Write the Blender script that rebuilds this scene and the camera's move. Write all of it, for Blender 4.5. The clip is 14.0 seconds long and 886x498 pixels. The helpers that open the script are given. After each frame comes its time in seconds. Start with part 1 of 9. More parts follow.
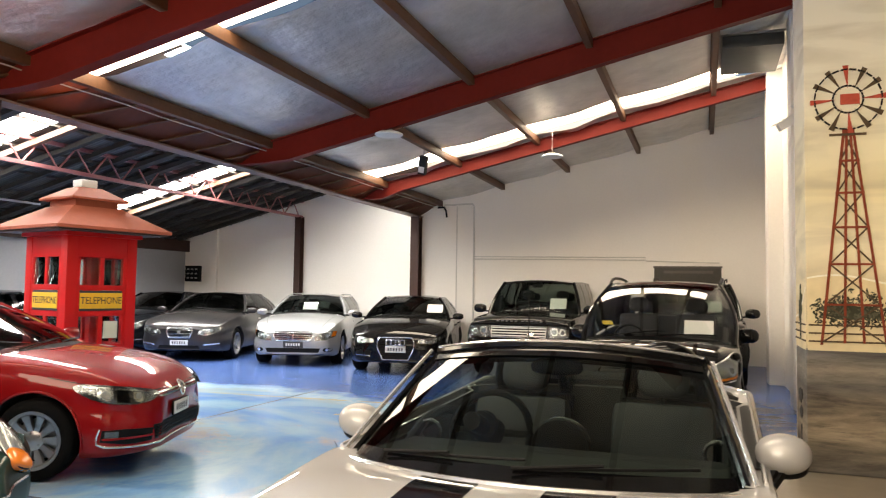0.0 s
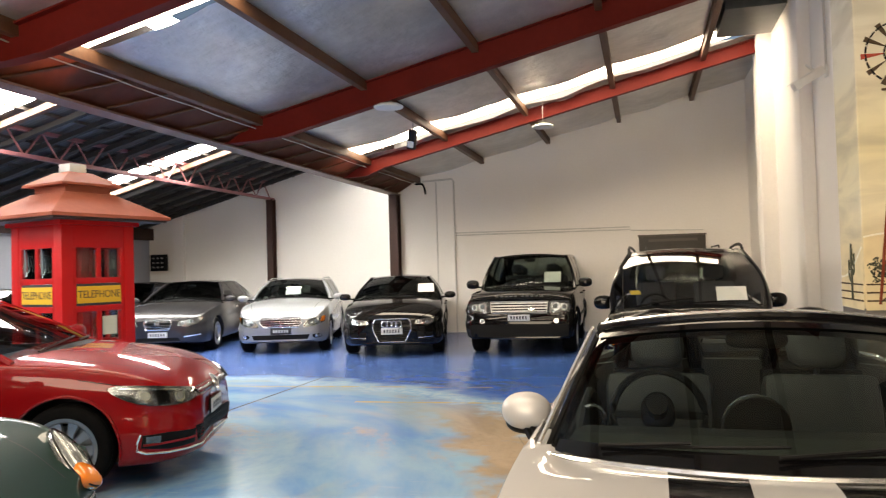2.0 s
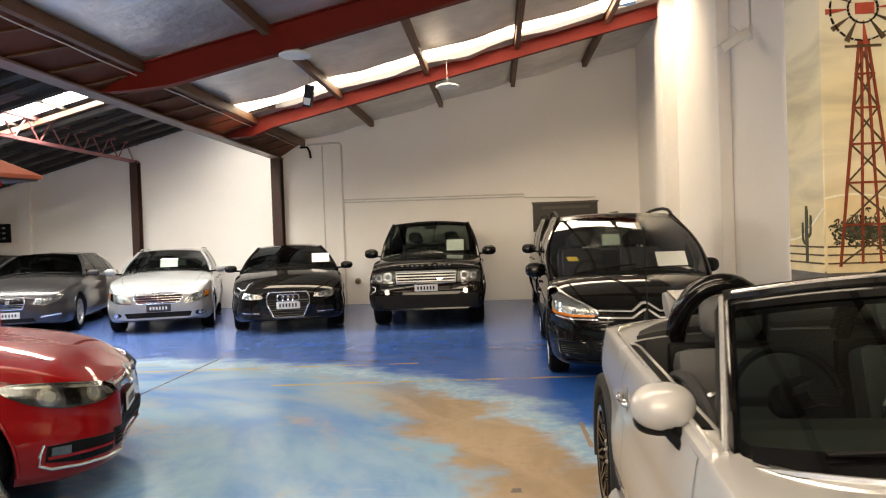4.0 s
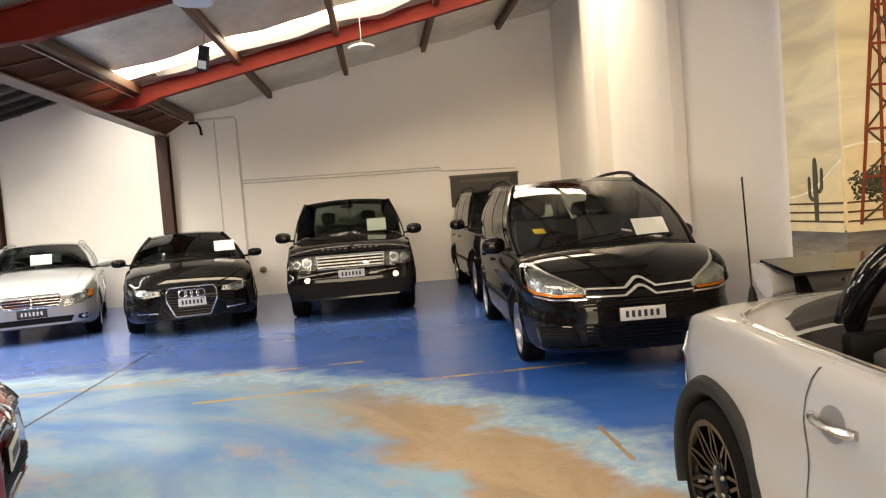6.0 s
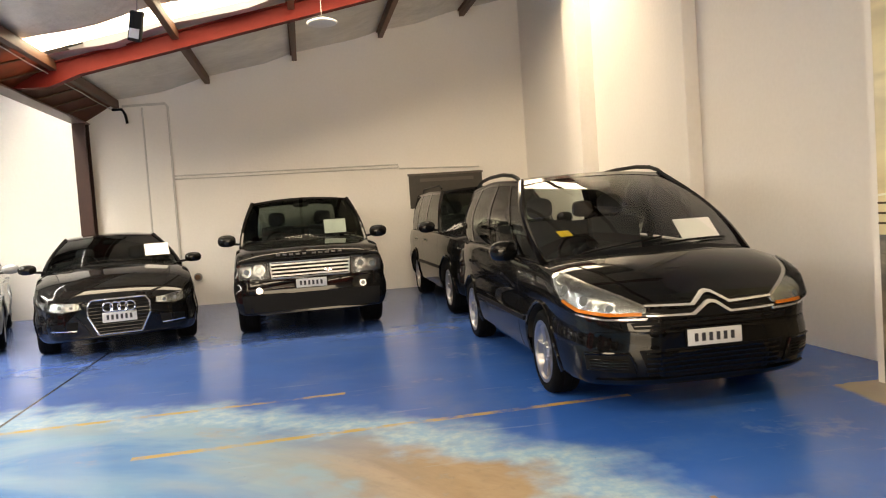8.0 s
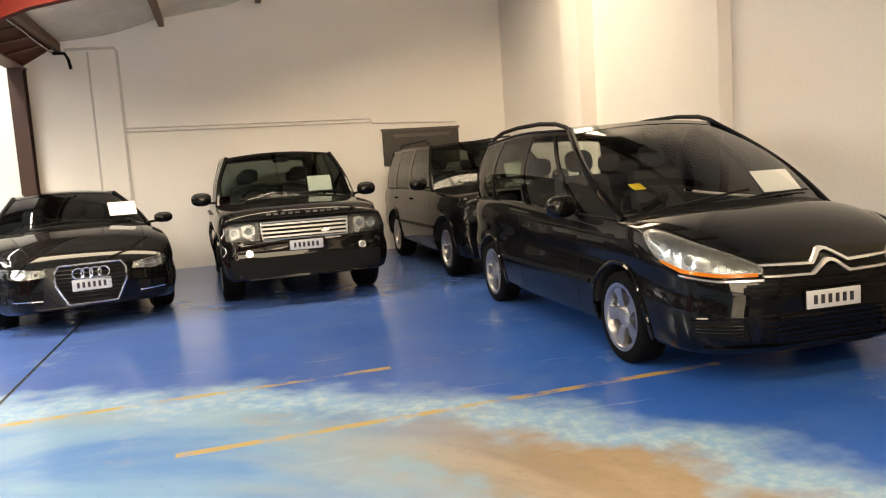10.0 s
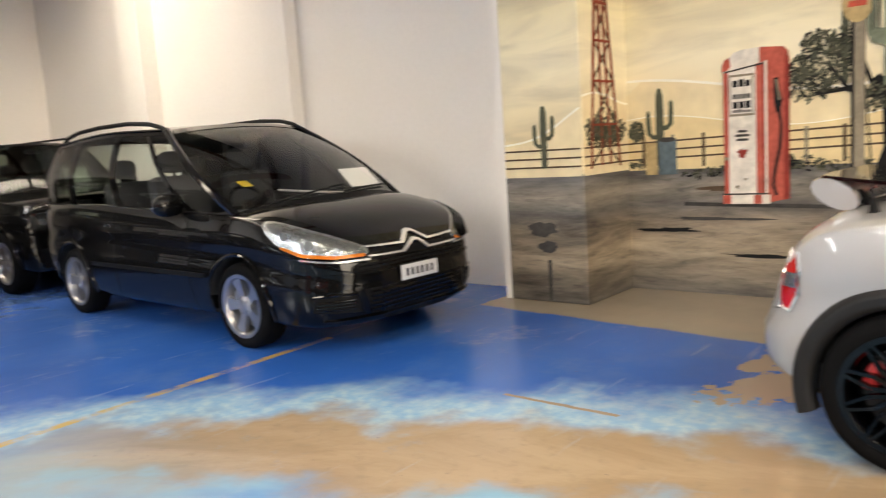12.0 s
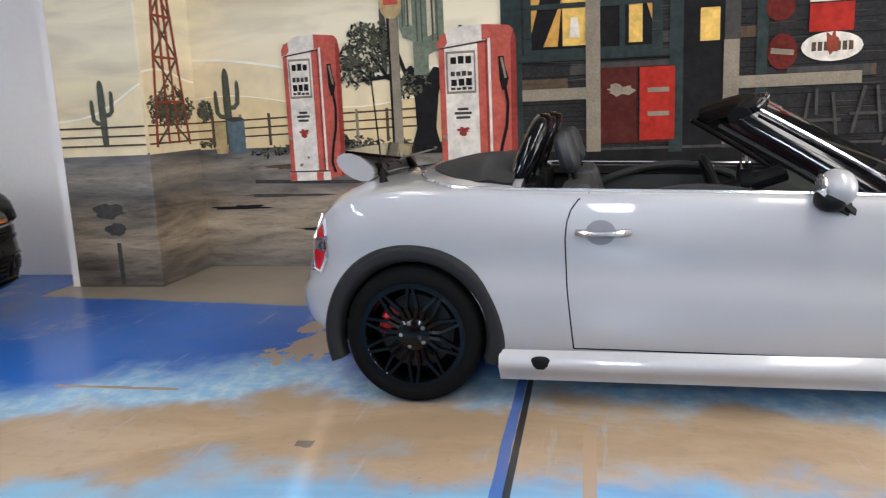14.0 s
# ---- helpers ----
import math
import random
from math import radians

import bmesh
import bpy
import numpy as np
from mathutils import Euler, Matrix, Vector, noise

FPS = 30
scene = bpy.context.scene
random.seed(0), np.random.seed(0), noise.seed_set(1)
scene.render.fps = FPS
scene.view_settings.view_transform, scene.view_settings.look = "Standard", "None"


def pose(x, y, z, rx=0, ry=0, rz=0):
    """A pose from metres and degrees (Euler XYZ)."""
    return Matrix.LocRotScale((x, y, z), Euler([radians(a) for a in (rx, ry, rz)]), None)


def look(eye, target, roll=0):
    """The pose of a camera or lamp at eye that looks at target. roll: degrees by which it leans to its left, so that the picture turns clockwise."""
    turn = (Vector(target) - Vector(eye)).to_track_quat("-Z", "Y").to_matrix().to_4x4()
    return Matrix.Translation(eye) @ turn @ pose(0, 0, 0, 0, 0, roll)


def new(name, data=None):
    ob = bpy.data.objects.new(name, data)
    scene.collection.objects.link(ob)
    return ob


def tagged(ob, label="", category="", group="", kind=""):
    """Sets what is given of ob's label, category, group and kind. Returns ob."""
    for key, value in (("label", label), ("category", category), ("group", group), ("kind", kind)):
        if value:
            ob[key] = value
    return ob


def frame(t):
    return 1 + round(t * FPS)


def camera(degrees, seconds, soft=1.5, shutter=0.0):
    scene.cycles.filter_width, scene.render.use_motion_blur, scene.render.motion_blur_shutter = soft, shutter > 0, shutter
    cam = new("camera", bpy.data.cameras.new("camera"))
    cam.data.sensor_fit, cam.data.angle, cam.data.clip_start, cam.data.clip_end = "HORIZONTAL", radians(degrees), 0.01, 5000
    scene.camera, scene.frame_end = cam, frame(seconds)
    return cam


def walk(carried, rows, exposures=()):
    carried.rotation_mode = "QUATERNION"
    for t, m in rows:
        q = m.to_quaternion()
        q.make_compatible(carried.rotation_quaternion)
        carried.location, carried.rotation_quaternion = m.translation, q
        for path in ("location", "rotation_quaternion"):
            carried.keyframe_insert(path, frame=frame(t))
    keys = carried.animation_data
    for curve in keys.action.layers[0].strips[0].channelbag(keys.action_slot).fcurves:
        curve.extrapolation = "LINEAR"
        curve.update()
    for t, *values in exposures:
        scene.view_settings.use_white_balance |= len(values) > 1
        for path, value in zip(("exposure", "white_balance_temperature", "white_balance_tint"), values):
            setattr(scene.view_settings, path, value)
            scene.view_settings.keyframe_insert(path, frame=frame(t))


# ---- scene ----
cam = camera(60.5, 14.0, soft=1.1, shutter=0.35)
PATH = [
    (0, (-0.341, 0.113, 1.509), (-0.991, 2.001, 1.621), 0.9),
    (0.5, (-0.494, 0.079, 1.507), (-1.196, 1.949, 1.605), -0.9),
    (1, (-0.742, 0.132, 1.483), (-1.564, 1.952, 1.592), -0.9),
    (1.5, (-1.009, 0.187, 1.495), (-1.663, 2.075, 1.588), -1.2),
    (2, (-1.305, 0.246, 1.493), (-1.816, 2.178, 1.549), -1.6),
    (2.5, (-1.504, 0.326, 1.516), (-1.88, 2.291, 1.539), -1.9),
    (3, (-1.794, 0.555, 1.489), (-2.172, 2.519, 1.536), -1.9),
    (3.5, (-1.983, 0.703, 1.475), (-2.218, 2.69, 1.486), -0.0),
    (4, (-2.24, 0.881, 1.471), (-2.381, 2.876, 1.438), -2.0),
    (4.2, (-2.325, 0.983, 1.465), (-2.449, 2.978, 1.425), -3.2),
    (6.3, (-2.988, 2.277, 1.439), (-2.8, 4.264, 1.312), -3.7),
    (6.5, (-3.041, 2.402, 1.443), (-2.839, 4.386, 1.288), -2.7),
    (7, (-3.19, 2.765, 1.421), (-2.824, 4.723, 1.242), -1.9),
    (7.5, (-3.261, 3.142, 1.38), (-2.893, 5.099, 1.192), -1.8),
    (8, (-3.418, 3.539, 1.42), (-3.066, 5.505, 1.32), -3.9),
    (8.5, (-3.627, 3.858, 1.432), (-3.2, 5.805, 1.269), -3.7),
    (8.7, (-3.726, 3.963, 1.421), (-3.28, 5.899, 1.194), -3.3),
    (11, (-4.55, 4.551, 1.373), (-3.699, 6.353, 1.197), -7.2),
    (11.5, (-4.72, 4.474, 1.337), (-3.529, 6.067, 1.126), -8.2),
    (12, (-4.861, 4.409, 1.348), (-3.35, 5.692, 1.084), -3.8),
    (12.5, (-4.885, 4.213, 1.326), (-3.197, 5.255, 1.067), -3.0),
    (13, (-4.984, 4.118, 1.325), (-3.152, 4.865, 1.031), -1.6),
    (13.3, (-4.956, 4.012, 1.302), (-3.097, 4.679, 0.992), -1.6),
    (13.5, (-4.996, 4.089, 1.31), (-3.101, 4.637, 0.982), -1.9),
    (14, (-4.877, 4.085, 1.304), (-2.949, 4.471, 0.941), -2.5),
]
walk(cam, [(t, look(eye, target, roll)) for t, eye, target, roll in PATH],
     [(0.0, 0.02, 7550, 10), (3.0, -0.08, 7650, 10), (4.2, -0.12, 7850, 10), (6.5, 0.02, 8200, 10), (8.7, 0.14, 8300, 10), (11.0, 0.27, 8200, 10), (11.5, 0.28, 7500, 10), (12.5, 0.19, 6600, 10), (13.0, 0.10, 6050, 10), (13.4, 0.05, 5950, 10), (14.0, -0.05, 5700, 10)])

# ---------------------------------------------------------------- world and light
scene.view_settings.exposure = 0.0
world = bpy.data.worlds.new("world")
scene.world = world
world.use_nodes = True
wnt = world.node_tree
sky = wnt.nodes.new("ShaderNodeTexSky")
sky.sky_type, sky.sun_disc = "NISHITA", False
sky.sun_elevation, sky.sun_rotation = radians(50), radians(200)
wnt.links.new(sky.outputs[0], wnt.nodes["Background"].inputs[0])
wnt.nodes["Background"].inputs[1].default_value = 0.08
sun = new("sun", bpy.data.lights.new("sun", "SUN"))
sun.data.energy, sun.data.angle, sun.data.color = 2.5, radians(0.6), (1.0, 0.95, 0.88)
sun.matrix_world = look((-4, -14, 22), (-4, 2, 0))


def area_lamp(name, eye, target, sx, sy, watts, colour):
    lamp = new(name, bpy.data.lights.new(name, "AREA"))
    lamp.data.shape, lamp.data.size, lamp.data.size_y = "RECTANGLE", sx, sy
    lamp.data.energy, lamp.data.color = watts, colour
    lamp.matrix_world = look(eye, target)
    return lamp


# fill light from an assumed roller door, unseen behind the camera
area_lamp("door_fill", (-3.2, -5.7, 1.9), (-3.2, 4, 1.3), 6.0, 3.2, 560, (1.0, 0.89, 0.74))

# ---------------------------------------------------------------- materials
MATS = {}


def mat(name, colour=(0.5, 0.5, 0.5), rough=0.5, metal=0.0, grain=0.0, scale=8.0, bump=0.0, coat=0.0, spec=0.5, stain=0.0, stain_scale=0.9, rnd=0.0, coat_ior=1.5):
    """Principled material with two scales of variation, in metres."""
    if name in MATS:
        return MATS[name]
    m = bpy.data.materials.new(name)
    m.use_nodes = True
    nt = m.node_tree
    b = nt.nodes["Principled BSDF"]
    b.inputs["Base Color"].default_value = (*colour, 1)
    b.inputs["Roughness"].default_value = rough
    b.inputs["Metallic"].default_value = metal
    b.inputs["Coat Weight"].default_value = coat
    b.inputs["Coat Roughness"].default_value = 0.02
    b.inputs["Coat IOR"].default_value = coat_ior
    b.inputs["Specular IOR Level"].default_value = spec
    if grain or stain or bump or rnd:
        tc = nt.nodes.new("ShaderNodeTexCoord")
        n1 = nt.nodes.new("ShaderNodeTexNoise")
        n1.inputs["Scale"].default_value, n1.inputs["Detail"].default_value = scale, 5
        nt.links.new(tc.outputs["Object"], n1.inputs["Vector"])
        n2 = nt.nodes.new("ShaderNodeTexNoise")
        n2.inputs["Scale"].default_value, n2.inputs["Detail"].default_value = stain_scale, 3
        nt.links.new(tc.outputs["Object"], n2.inputs["Vector"])
        # value = 1 + grain*(n1-.5)*2 + stain*(n2-.5)*2
        a = nt.nodes.new("ShaderNodeMath"); a.operation = "MULTIPLY_ADD"
        a.inputs[1].default_value, a.inputs[2].default_value = 2 * grain, 1 - grain
        nt.links.new(n1.outputs["Fac"], a.inputs[0])
        c = nt.nodes.new("ShaderNodeMath"); c.operation = "MULTIPLY_ADD"
        c.inputs[1].default_value, c.inputs[2].default_value = 2 * stain, -stain
        nt.links.new(n2.outputs["Fac"], c.inputs[0])
        d = nt.nodes.new("ShaderNodeMath"); d.operation = "ADD"
        nt.links.new(a.outputs[0], d.inputs[0]); nt.links.new(c.outputs[0], d.inputs[1])
        value = d.outputs[0]
        if rnd:
            oi = nt.nodes.new("ShaderNodeObjectInfo")
            e = nt.nodes.new("ShaderNodeMath"); e.operation = "MULTIPLY_ADD"
            e.inputs[1].default_value, e.inputs[2].default_value = 2 * rnd, -rnd
            nt.links.new(oi.outputs["Random"], e.inputs[0])
            f = nt.nodes.new("ShaderNodeMath"); f.operation = "ADD"
            nt.links.new(value, f.inputs[0]); nt.links.new(e.outputs[0], f.inputs[1])
            value = f.outputs[0]
        mix = nt.nodes.new("ShaderNodeMix"); mix.data_type = "RGBA"; mix.blend_type = "MULTIPLY"
        mix.inputs["Factor"].default_value = 1
        mix.inputs["A"].default_value = (*colour, 1)
        nt.links.new(value, mix.inputs["B"])
        nt.links.new(mix.outputs["Result"], b.inputs["Base Color"])
        if bump:
            bp = nt.nodes.new("ShaderNodeBump")
            bp.inputs["Strength"].default_value, bp.inputs["Distance"].default_value = 0.6, bump
            nt.links.new(n1.outputs["Fac"], bp.inputs["Height"])
            nt.links.new(bp.outputs[0], b.inputs["Normal"])
    MATS[name] = m
    return m


def glow(name, colour, strength):
    if name in MATS:
        return MATS[name]
    m = bpy.data.materials.new(name)
    m.use_nodes = True
    b = m.node_tree.nodes["Principled BSDF"]
    b.inputs["Base Color"].default_value = (0.8, 0.8, 0.8, 1)
    b.inputs["Emission Color"].default_value = (*colour, 1)
    b.inputs["Emission Strength"].default_value = strength
    MATS[name] = m
    return m


def pane_mat(name, tint=(0.5, 0.6, 0.58), rough=0.0, ior=1.5):
    """Thin tinted glass: see-through with a Fresnel gloss."""
    if name in MATS:
        return MATS[name]
    m = bpy.data.materials.new(name)
    m.use_nodes = True
    nt = m.node_tree
    nt.nodes.remove(nt.nodes["Principled BSDF"])
    tr = nt.nodes.new("ShaderNodeBsdfTransparent"); tr.inputs[0].default_value = (*tint, 1)
    gl = nt.nodes.new("ShaderNodeBsdfGlossy"); gl.inputs["Roughness"].default_value = rough
    fr = nt.nodes.new("ShaderNodeFresnel"); fr.inputs[0].default_value = ior
    mx = nt.nodes.new("ShaderNodeMixShader")
    nt.links.new(fr.outputs[0], mx.inputs[0]); nt.links.new(tr.outputs[0], mx.inputs[1]); nt.links.new(gl.outputs[0], mx.inputs[2])
    nt.links.new(mx.outputs[0], nt.nodes["Material Output"].inputs[0])
    MATS[name] = m
    return m


def car_paint(name, colour, metal=0.0, rough=0.32, flake=0.0, coat=1.0):
    """Coloured base under clear lacquer; the base itself has hardly any gloss."""
    return mat(name, colour, rough, metal, grain=flake, scale=900 if flake else 8, coat=coat, spec=0.06, coat_ior=1.4)


WALL = mat("white_painted_brick", (0.89, 0.85, 0.795), 0.75, grain=0.035, scale=22, bump=0.004, stain=0.06, stain_scale=0.5)
RED_STEEL = mat("red_oxide_steel", (0.140, 0.011, 0.007), 0.55, spec=0.15, grain=0.14, scale=14, bump=0.001, stain=0.2, stain_scale=1.4)
BROWN_STEEL = mat("brown_painted_steel", (0.042, 0.014, 0.008), 0.6, grain=0.15, scale=10, stain=0.15)
TIMBER = mat("brown_stained_timber", (0.105, 0.044, 0.019), 0.6, grain=0.3, scale=18, bump=0.002, stain=0.3, stain_scale=1.1)
GIRDER = mat("red_brown_lining", (0.17, 0.046, 0.018), 0.6, grain=0.25, scale=9, bump=0.003, stain=0.25)
PINK_STEEL = mat("faded_pink_steel", (0.27, 0.10, 0.10), 0.5, grain=0.12, scale=20, stain=0.15)
WHITE_PLASTIC = mat("white_plastic", (0.78, 0.77, 0.74), 0.4, grain=0.03, scale=30)
GREY_METAL = mat("grey_metal", (0.35, 0.35, 0.35), 0.35, 0.9, grain=0.05, scale=30)
CHROME = mat("chrome", (0.88, 0.88, 0.89), 0.14, 0.8)
SATIN_CHROME = mat("satin_chrome", (0.62, 0.62, 0.63), 0.22, 1.0)
SILVER_ALLOY = mat("silver_alloy", (0.44, 0.44, 0.45), 0.30, 0.9, grain=0.04, scale=40)
BLACK_PLASTIC = mat("black_plastic", (0.006, 0.006, 0.0065), 0.5, grain=0.15, scale=60, spec=0.12)
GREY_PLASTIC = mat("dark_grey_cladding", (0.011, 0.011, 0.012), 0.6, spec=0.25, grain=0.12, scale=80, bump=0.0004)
GLOSS_BLACK = mat("gloss_black", (0.003, 0.003, 0.0035), 0.12, coat=0.3, spec=0.25)
TYRE = mat("tyre_rubber", (0.005, 0.005, 0.0055), 0.8, spec=0.06, grain=0.2, scale=50, bump=0.0006)
PAPER = mat("white_paper", (0.85, 0.84, 0.82), 0.8, grain=0.02, scale=40)
PLATE_WHITE = mat("plate_white", (0.68, 0.68, 0.66), 0.4, grain=0.03, scale=60)
INK = mat("dark_ink", (0.03, 0.03, 0.035), 0.6)
AMBER = mat("amber_lens", (0.75, 0.20, 0.02), 0.15, coat=0.8)
RED_LENS = mat("red_lens", (0.45, 0.012, 0.012), 0.12, coat=0.8)
REFLECTOR = mat("lamp_reflector", (0.50, 0.50, 0.51), 0.20, 0.9, grain=0.45, scale=38, bump=0.004)
CLEAR = pane_mat("clear_lens", (0.86, 0.88, 0.88), ior=1.12)
GLASS = pane_mat("car_glass", (0.42, 0.50, 0.46), ior=1.45)
DARK_GLASS = pane_mat("tinted_glass", (0.16, 0.19, 0.18))
BOX_GLASS = pane_mat("box_glass", (0.90, 0.94, 0.92), ior=1.4)
INTERIOR = mat("dark_trim", (0.012, 0.0125, 0.013), 0.75, grain=0.15, scale=40)
SEAT_GREY = mat("grey_seat_cloth", (0.026, 0.027, 0.029), 0.85, grain=0.15, scale=60, bump=0.001)
SKYLIGHT = glow("translucent_skylight", (1.0, 0.90, 0.76), 17.0)
# same sheeting, with a glow level of its own for the far walls
SKYLIGHT_FAR = glow("translucent_skylight_far", (1.0, 0.90, 0.76), 15.0)
SKYLIGHT_COOL = glow("translucent_skylight_cool", (0.90, 0.945, 1.0), 62.0)

# ---------------------------------------------------------------- mesh helpers
from mathutils.bvhtree import BVHTree


def bm_box(x0, x1, y0, y1, z0, z1, bm=None, bevel=0.0):
    own = bm is None
    bm = bmesh.new() if own else bm
    v = [bm.verts.new((x, y, z)) for x in (x0, x1) for y in (y0, y1) for z in (z0, z1)]
    fs = [bm.faces.new([v[i] for i in q]) for q in ((0, 1, 3, 2), (4, 6, 7, 5), (0, 4, 5, 1), (2, 3, 7, 6), (0, 2, 6, 4), (1, 5, 7, 3))]
    if bevel:
        es = {e for f in fs for e in f.edges}
        bmesh.ops.bevel(bm, geom=list(es), offset=bevel, segments=2, affect="EDGES", profile=0.6)
    return bm


def bm_bar(p, q, w, h, bm=None, up=(0, 0, 1), bevel=0.0):
    """A bar of w x h from p to q."""
    own = bm is None
    bm = bmesh.new() if own else bm
    p, q = Vector(p), Vector(q)
    d = (q - p).normalized()
    s = d.cross(Vector(up))
    s = s.normalized() if s.length > 1e-5 else Vector((1, 0, 0))
    u = s.cross(d)
    v = []
    for c in (p, q):
        for a, b in ((-1, -1), (1, -1), (1, 1), (-1, 1)):
            v.append(bm.verts.new(c + s * a * w / 2 + u * b * h / 2))
    fs = [bm.faces.new([v[i] for i in k]) for k in ((3, 2, 1, 0), (4, 5, 6, 7), (0, 1, 5, 4), (1, 2, 6, 5), (2, 3, 7, 6), (3, 0, 4, 7))]
    if bevel:
        bmesh.ops.bevel(bm, geom=list({e for f in fs for e in f.edges}), offset=bevel, segments=2, affect="EDGES")
    return bm


def bm_tube(pts, r, n=10, bm=None, closed=False, taper=None):
    """A round tube along points."""
    own = bm is None
    bm = bmesh.new() if own else bm
    pts = [Vector(p) for p in pts]
    rings = []
    m = len(pts)
    ref = Vector((0, 0, 1))
    for i, p in enumerate(pts):
        a = pts[(i - 1) % m] if closed or i > 0 else pts[0]
        b = pts[(i + 1) % m] if closed or i < m - 1 else pts[-1]
        d = (b - a).normalized()
        s = d.cross(ref)
        if s.length < 0.05:
            s = d.cross(Vector((1, 0, 0)))
        s.normalize()
        u = s.cross(d)
        rr = r if taper is None else r * taper[i]
        rings.append([bm.verts.new(p + (s * math.cos(2 * math.pi * k / n) + u * math.sin(2 * math.pi * k / n)) * rr) for k in range(n)])
    for i in range(m if closed else m - 1):
        A, B = rings[i], rings[(i + 1) % m]
        for k in range(n):
            bm.faces.new((A[k], A[(k + 1) % n], B[(k + 1) % n], B[k]))
    if not closed:
        bm.faces.new(rings[0]), bm.faces.new(rings[-1][::-1])
    return bm


def bm_lathe(profile, n=32, axis="z", bm=None, at=(0, 0, 0)):
    """Turn (radius, height) points round an axis."""
    own = bm is None
    bm = bmesh.new() if own else bm
    rings = []
    for r, h in profile:
        ring = []
        for k in range(n):
            a = 2 * math.pi * k / n
            c, s = r * math.cos(a), r * math.sin(a)
            co = {"z": (c, s, h), "y": (c, h, s), "x": (h, c, s)}[axis]
            ring.append(bm.verts.new(Vector(co) + Vector(at)))
        rings.append(ring)
    for A, B in zip(rings, rings[1:]):
        for k in range(n):
            bm.faces.new((A[k], A[(k + 1) % n], B[(k + 1) % n], B[k]))
    for ring in (rings[0], rings[-1]):
        bm.faces.new(ring)
    return bm


def bm_poly(pts, thick, axis=0, bm=None):
    """An extruded outline: pts in the two axes other than axis; thick = (low, high) along it."""
    own = bm is None
    bm = bmesh.new() if own else bm
    lo, hi = thick

    def co(p, t):
        return {0: (t, p[0], p[1]), 1: (p[0], t, p[1]), 2: (p[0], p[1], t)}[axis]
    a = [bm.verts.new(co(p, lo)) for p in pts]
    b = [bm.verts.new(co(p, hi)) for p in pts]
    n = len(pts)
    bm.faces.new(a[::-1]), bm.faces.new(b)
    for i in range(n):
        bm.faces.new((a[i], a[(i + 1) % n], b[(i + 1) % n], b[i]))
    return bm


def finish(name, bm, material, smooth=True, angle=32):
    bmesh.ops.recalc_face_normals(bm, faces=bm.faces)
    if smooth:
        for f in bm.faces:
            f.smooth = True
        lim = radians(angle)
        for e in bm.edges:
            if len(e.link_faces) == 2 and e.calc_face_angle(0) > lim:
                e.smooth = False
    me = bpy.data.meshes.new(name)
    bm.to_mesh(me)
    bm.free()
    me.materials.append(material)
    return me


def part(name, bm, material, parent, label="", smooth=True, angle=32):
    ob = new(name, finish(name, bm, material, smooth, angle))
    ob.parent = parent
    if label:
        ob["label"] = label
    return ob


def thing(name, label, category, m=None, group="", kind=""):
    """An empty at the base of a thing."""
    ob = new(name)
    ob.empty_display_size = 0.1
    if m is not None:
        ob.matrix_world = m
    return tagged(ob, label, category, group, kind)


def single(name, bm, material, label, category, kind="", group="", smooth=True, angle=32):
    ob = new(name, finish(name, bm, material, smooth, angle))
    return tagged(ob, label, category, group, kind)


# ---------------------------------------------------------------- the building
YB, XR, XM, XP = 17.957, 0.95, 1.293, 0.50   # back wall, white side wall, mural wall, pier face
XL, YF = -14.15, -6.0                         # left wall and wall behind the camera
RA, RB = 5.30, 0.2317                        # right roof: z = RA + RB * x


def roof_z(x):
    return RA + RB * x


def left_roof_z(x):
    return 3.78 + 0.262 * (x + 10.3)


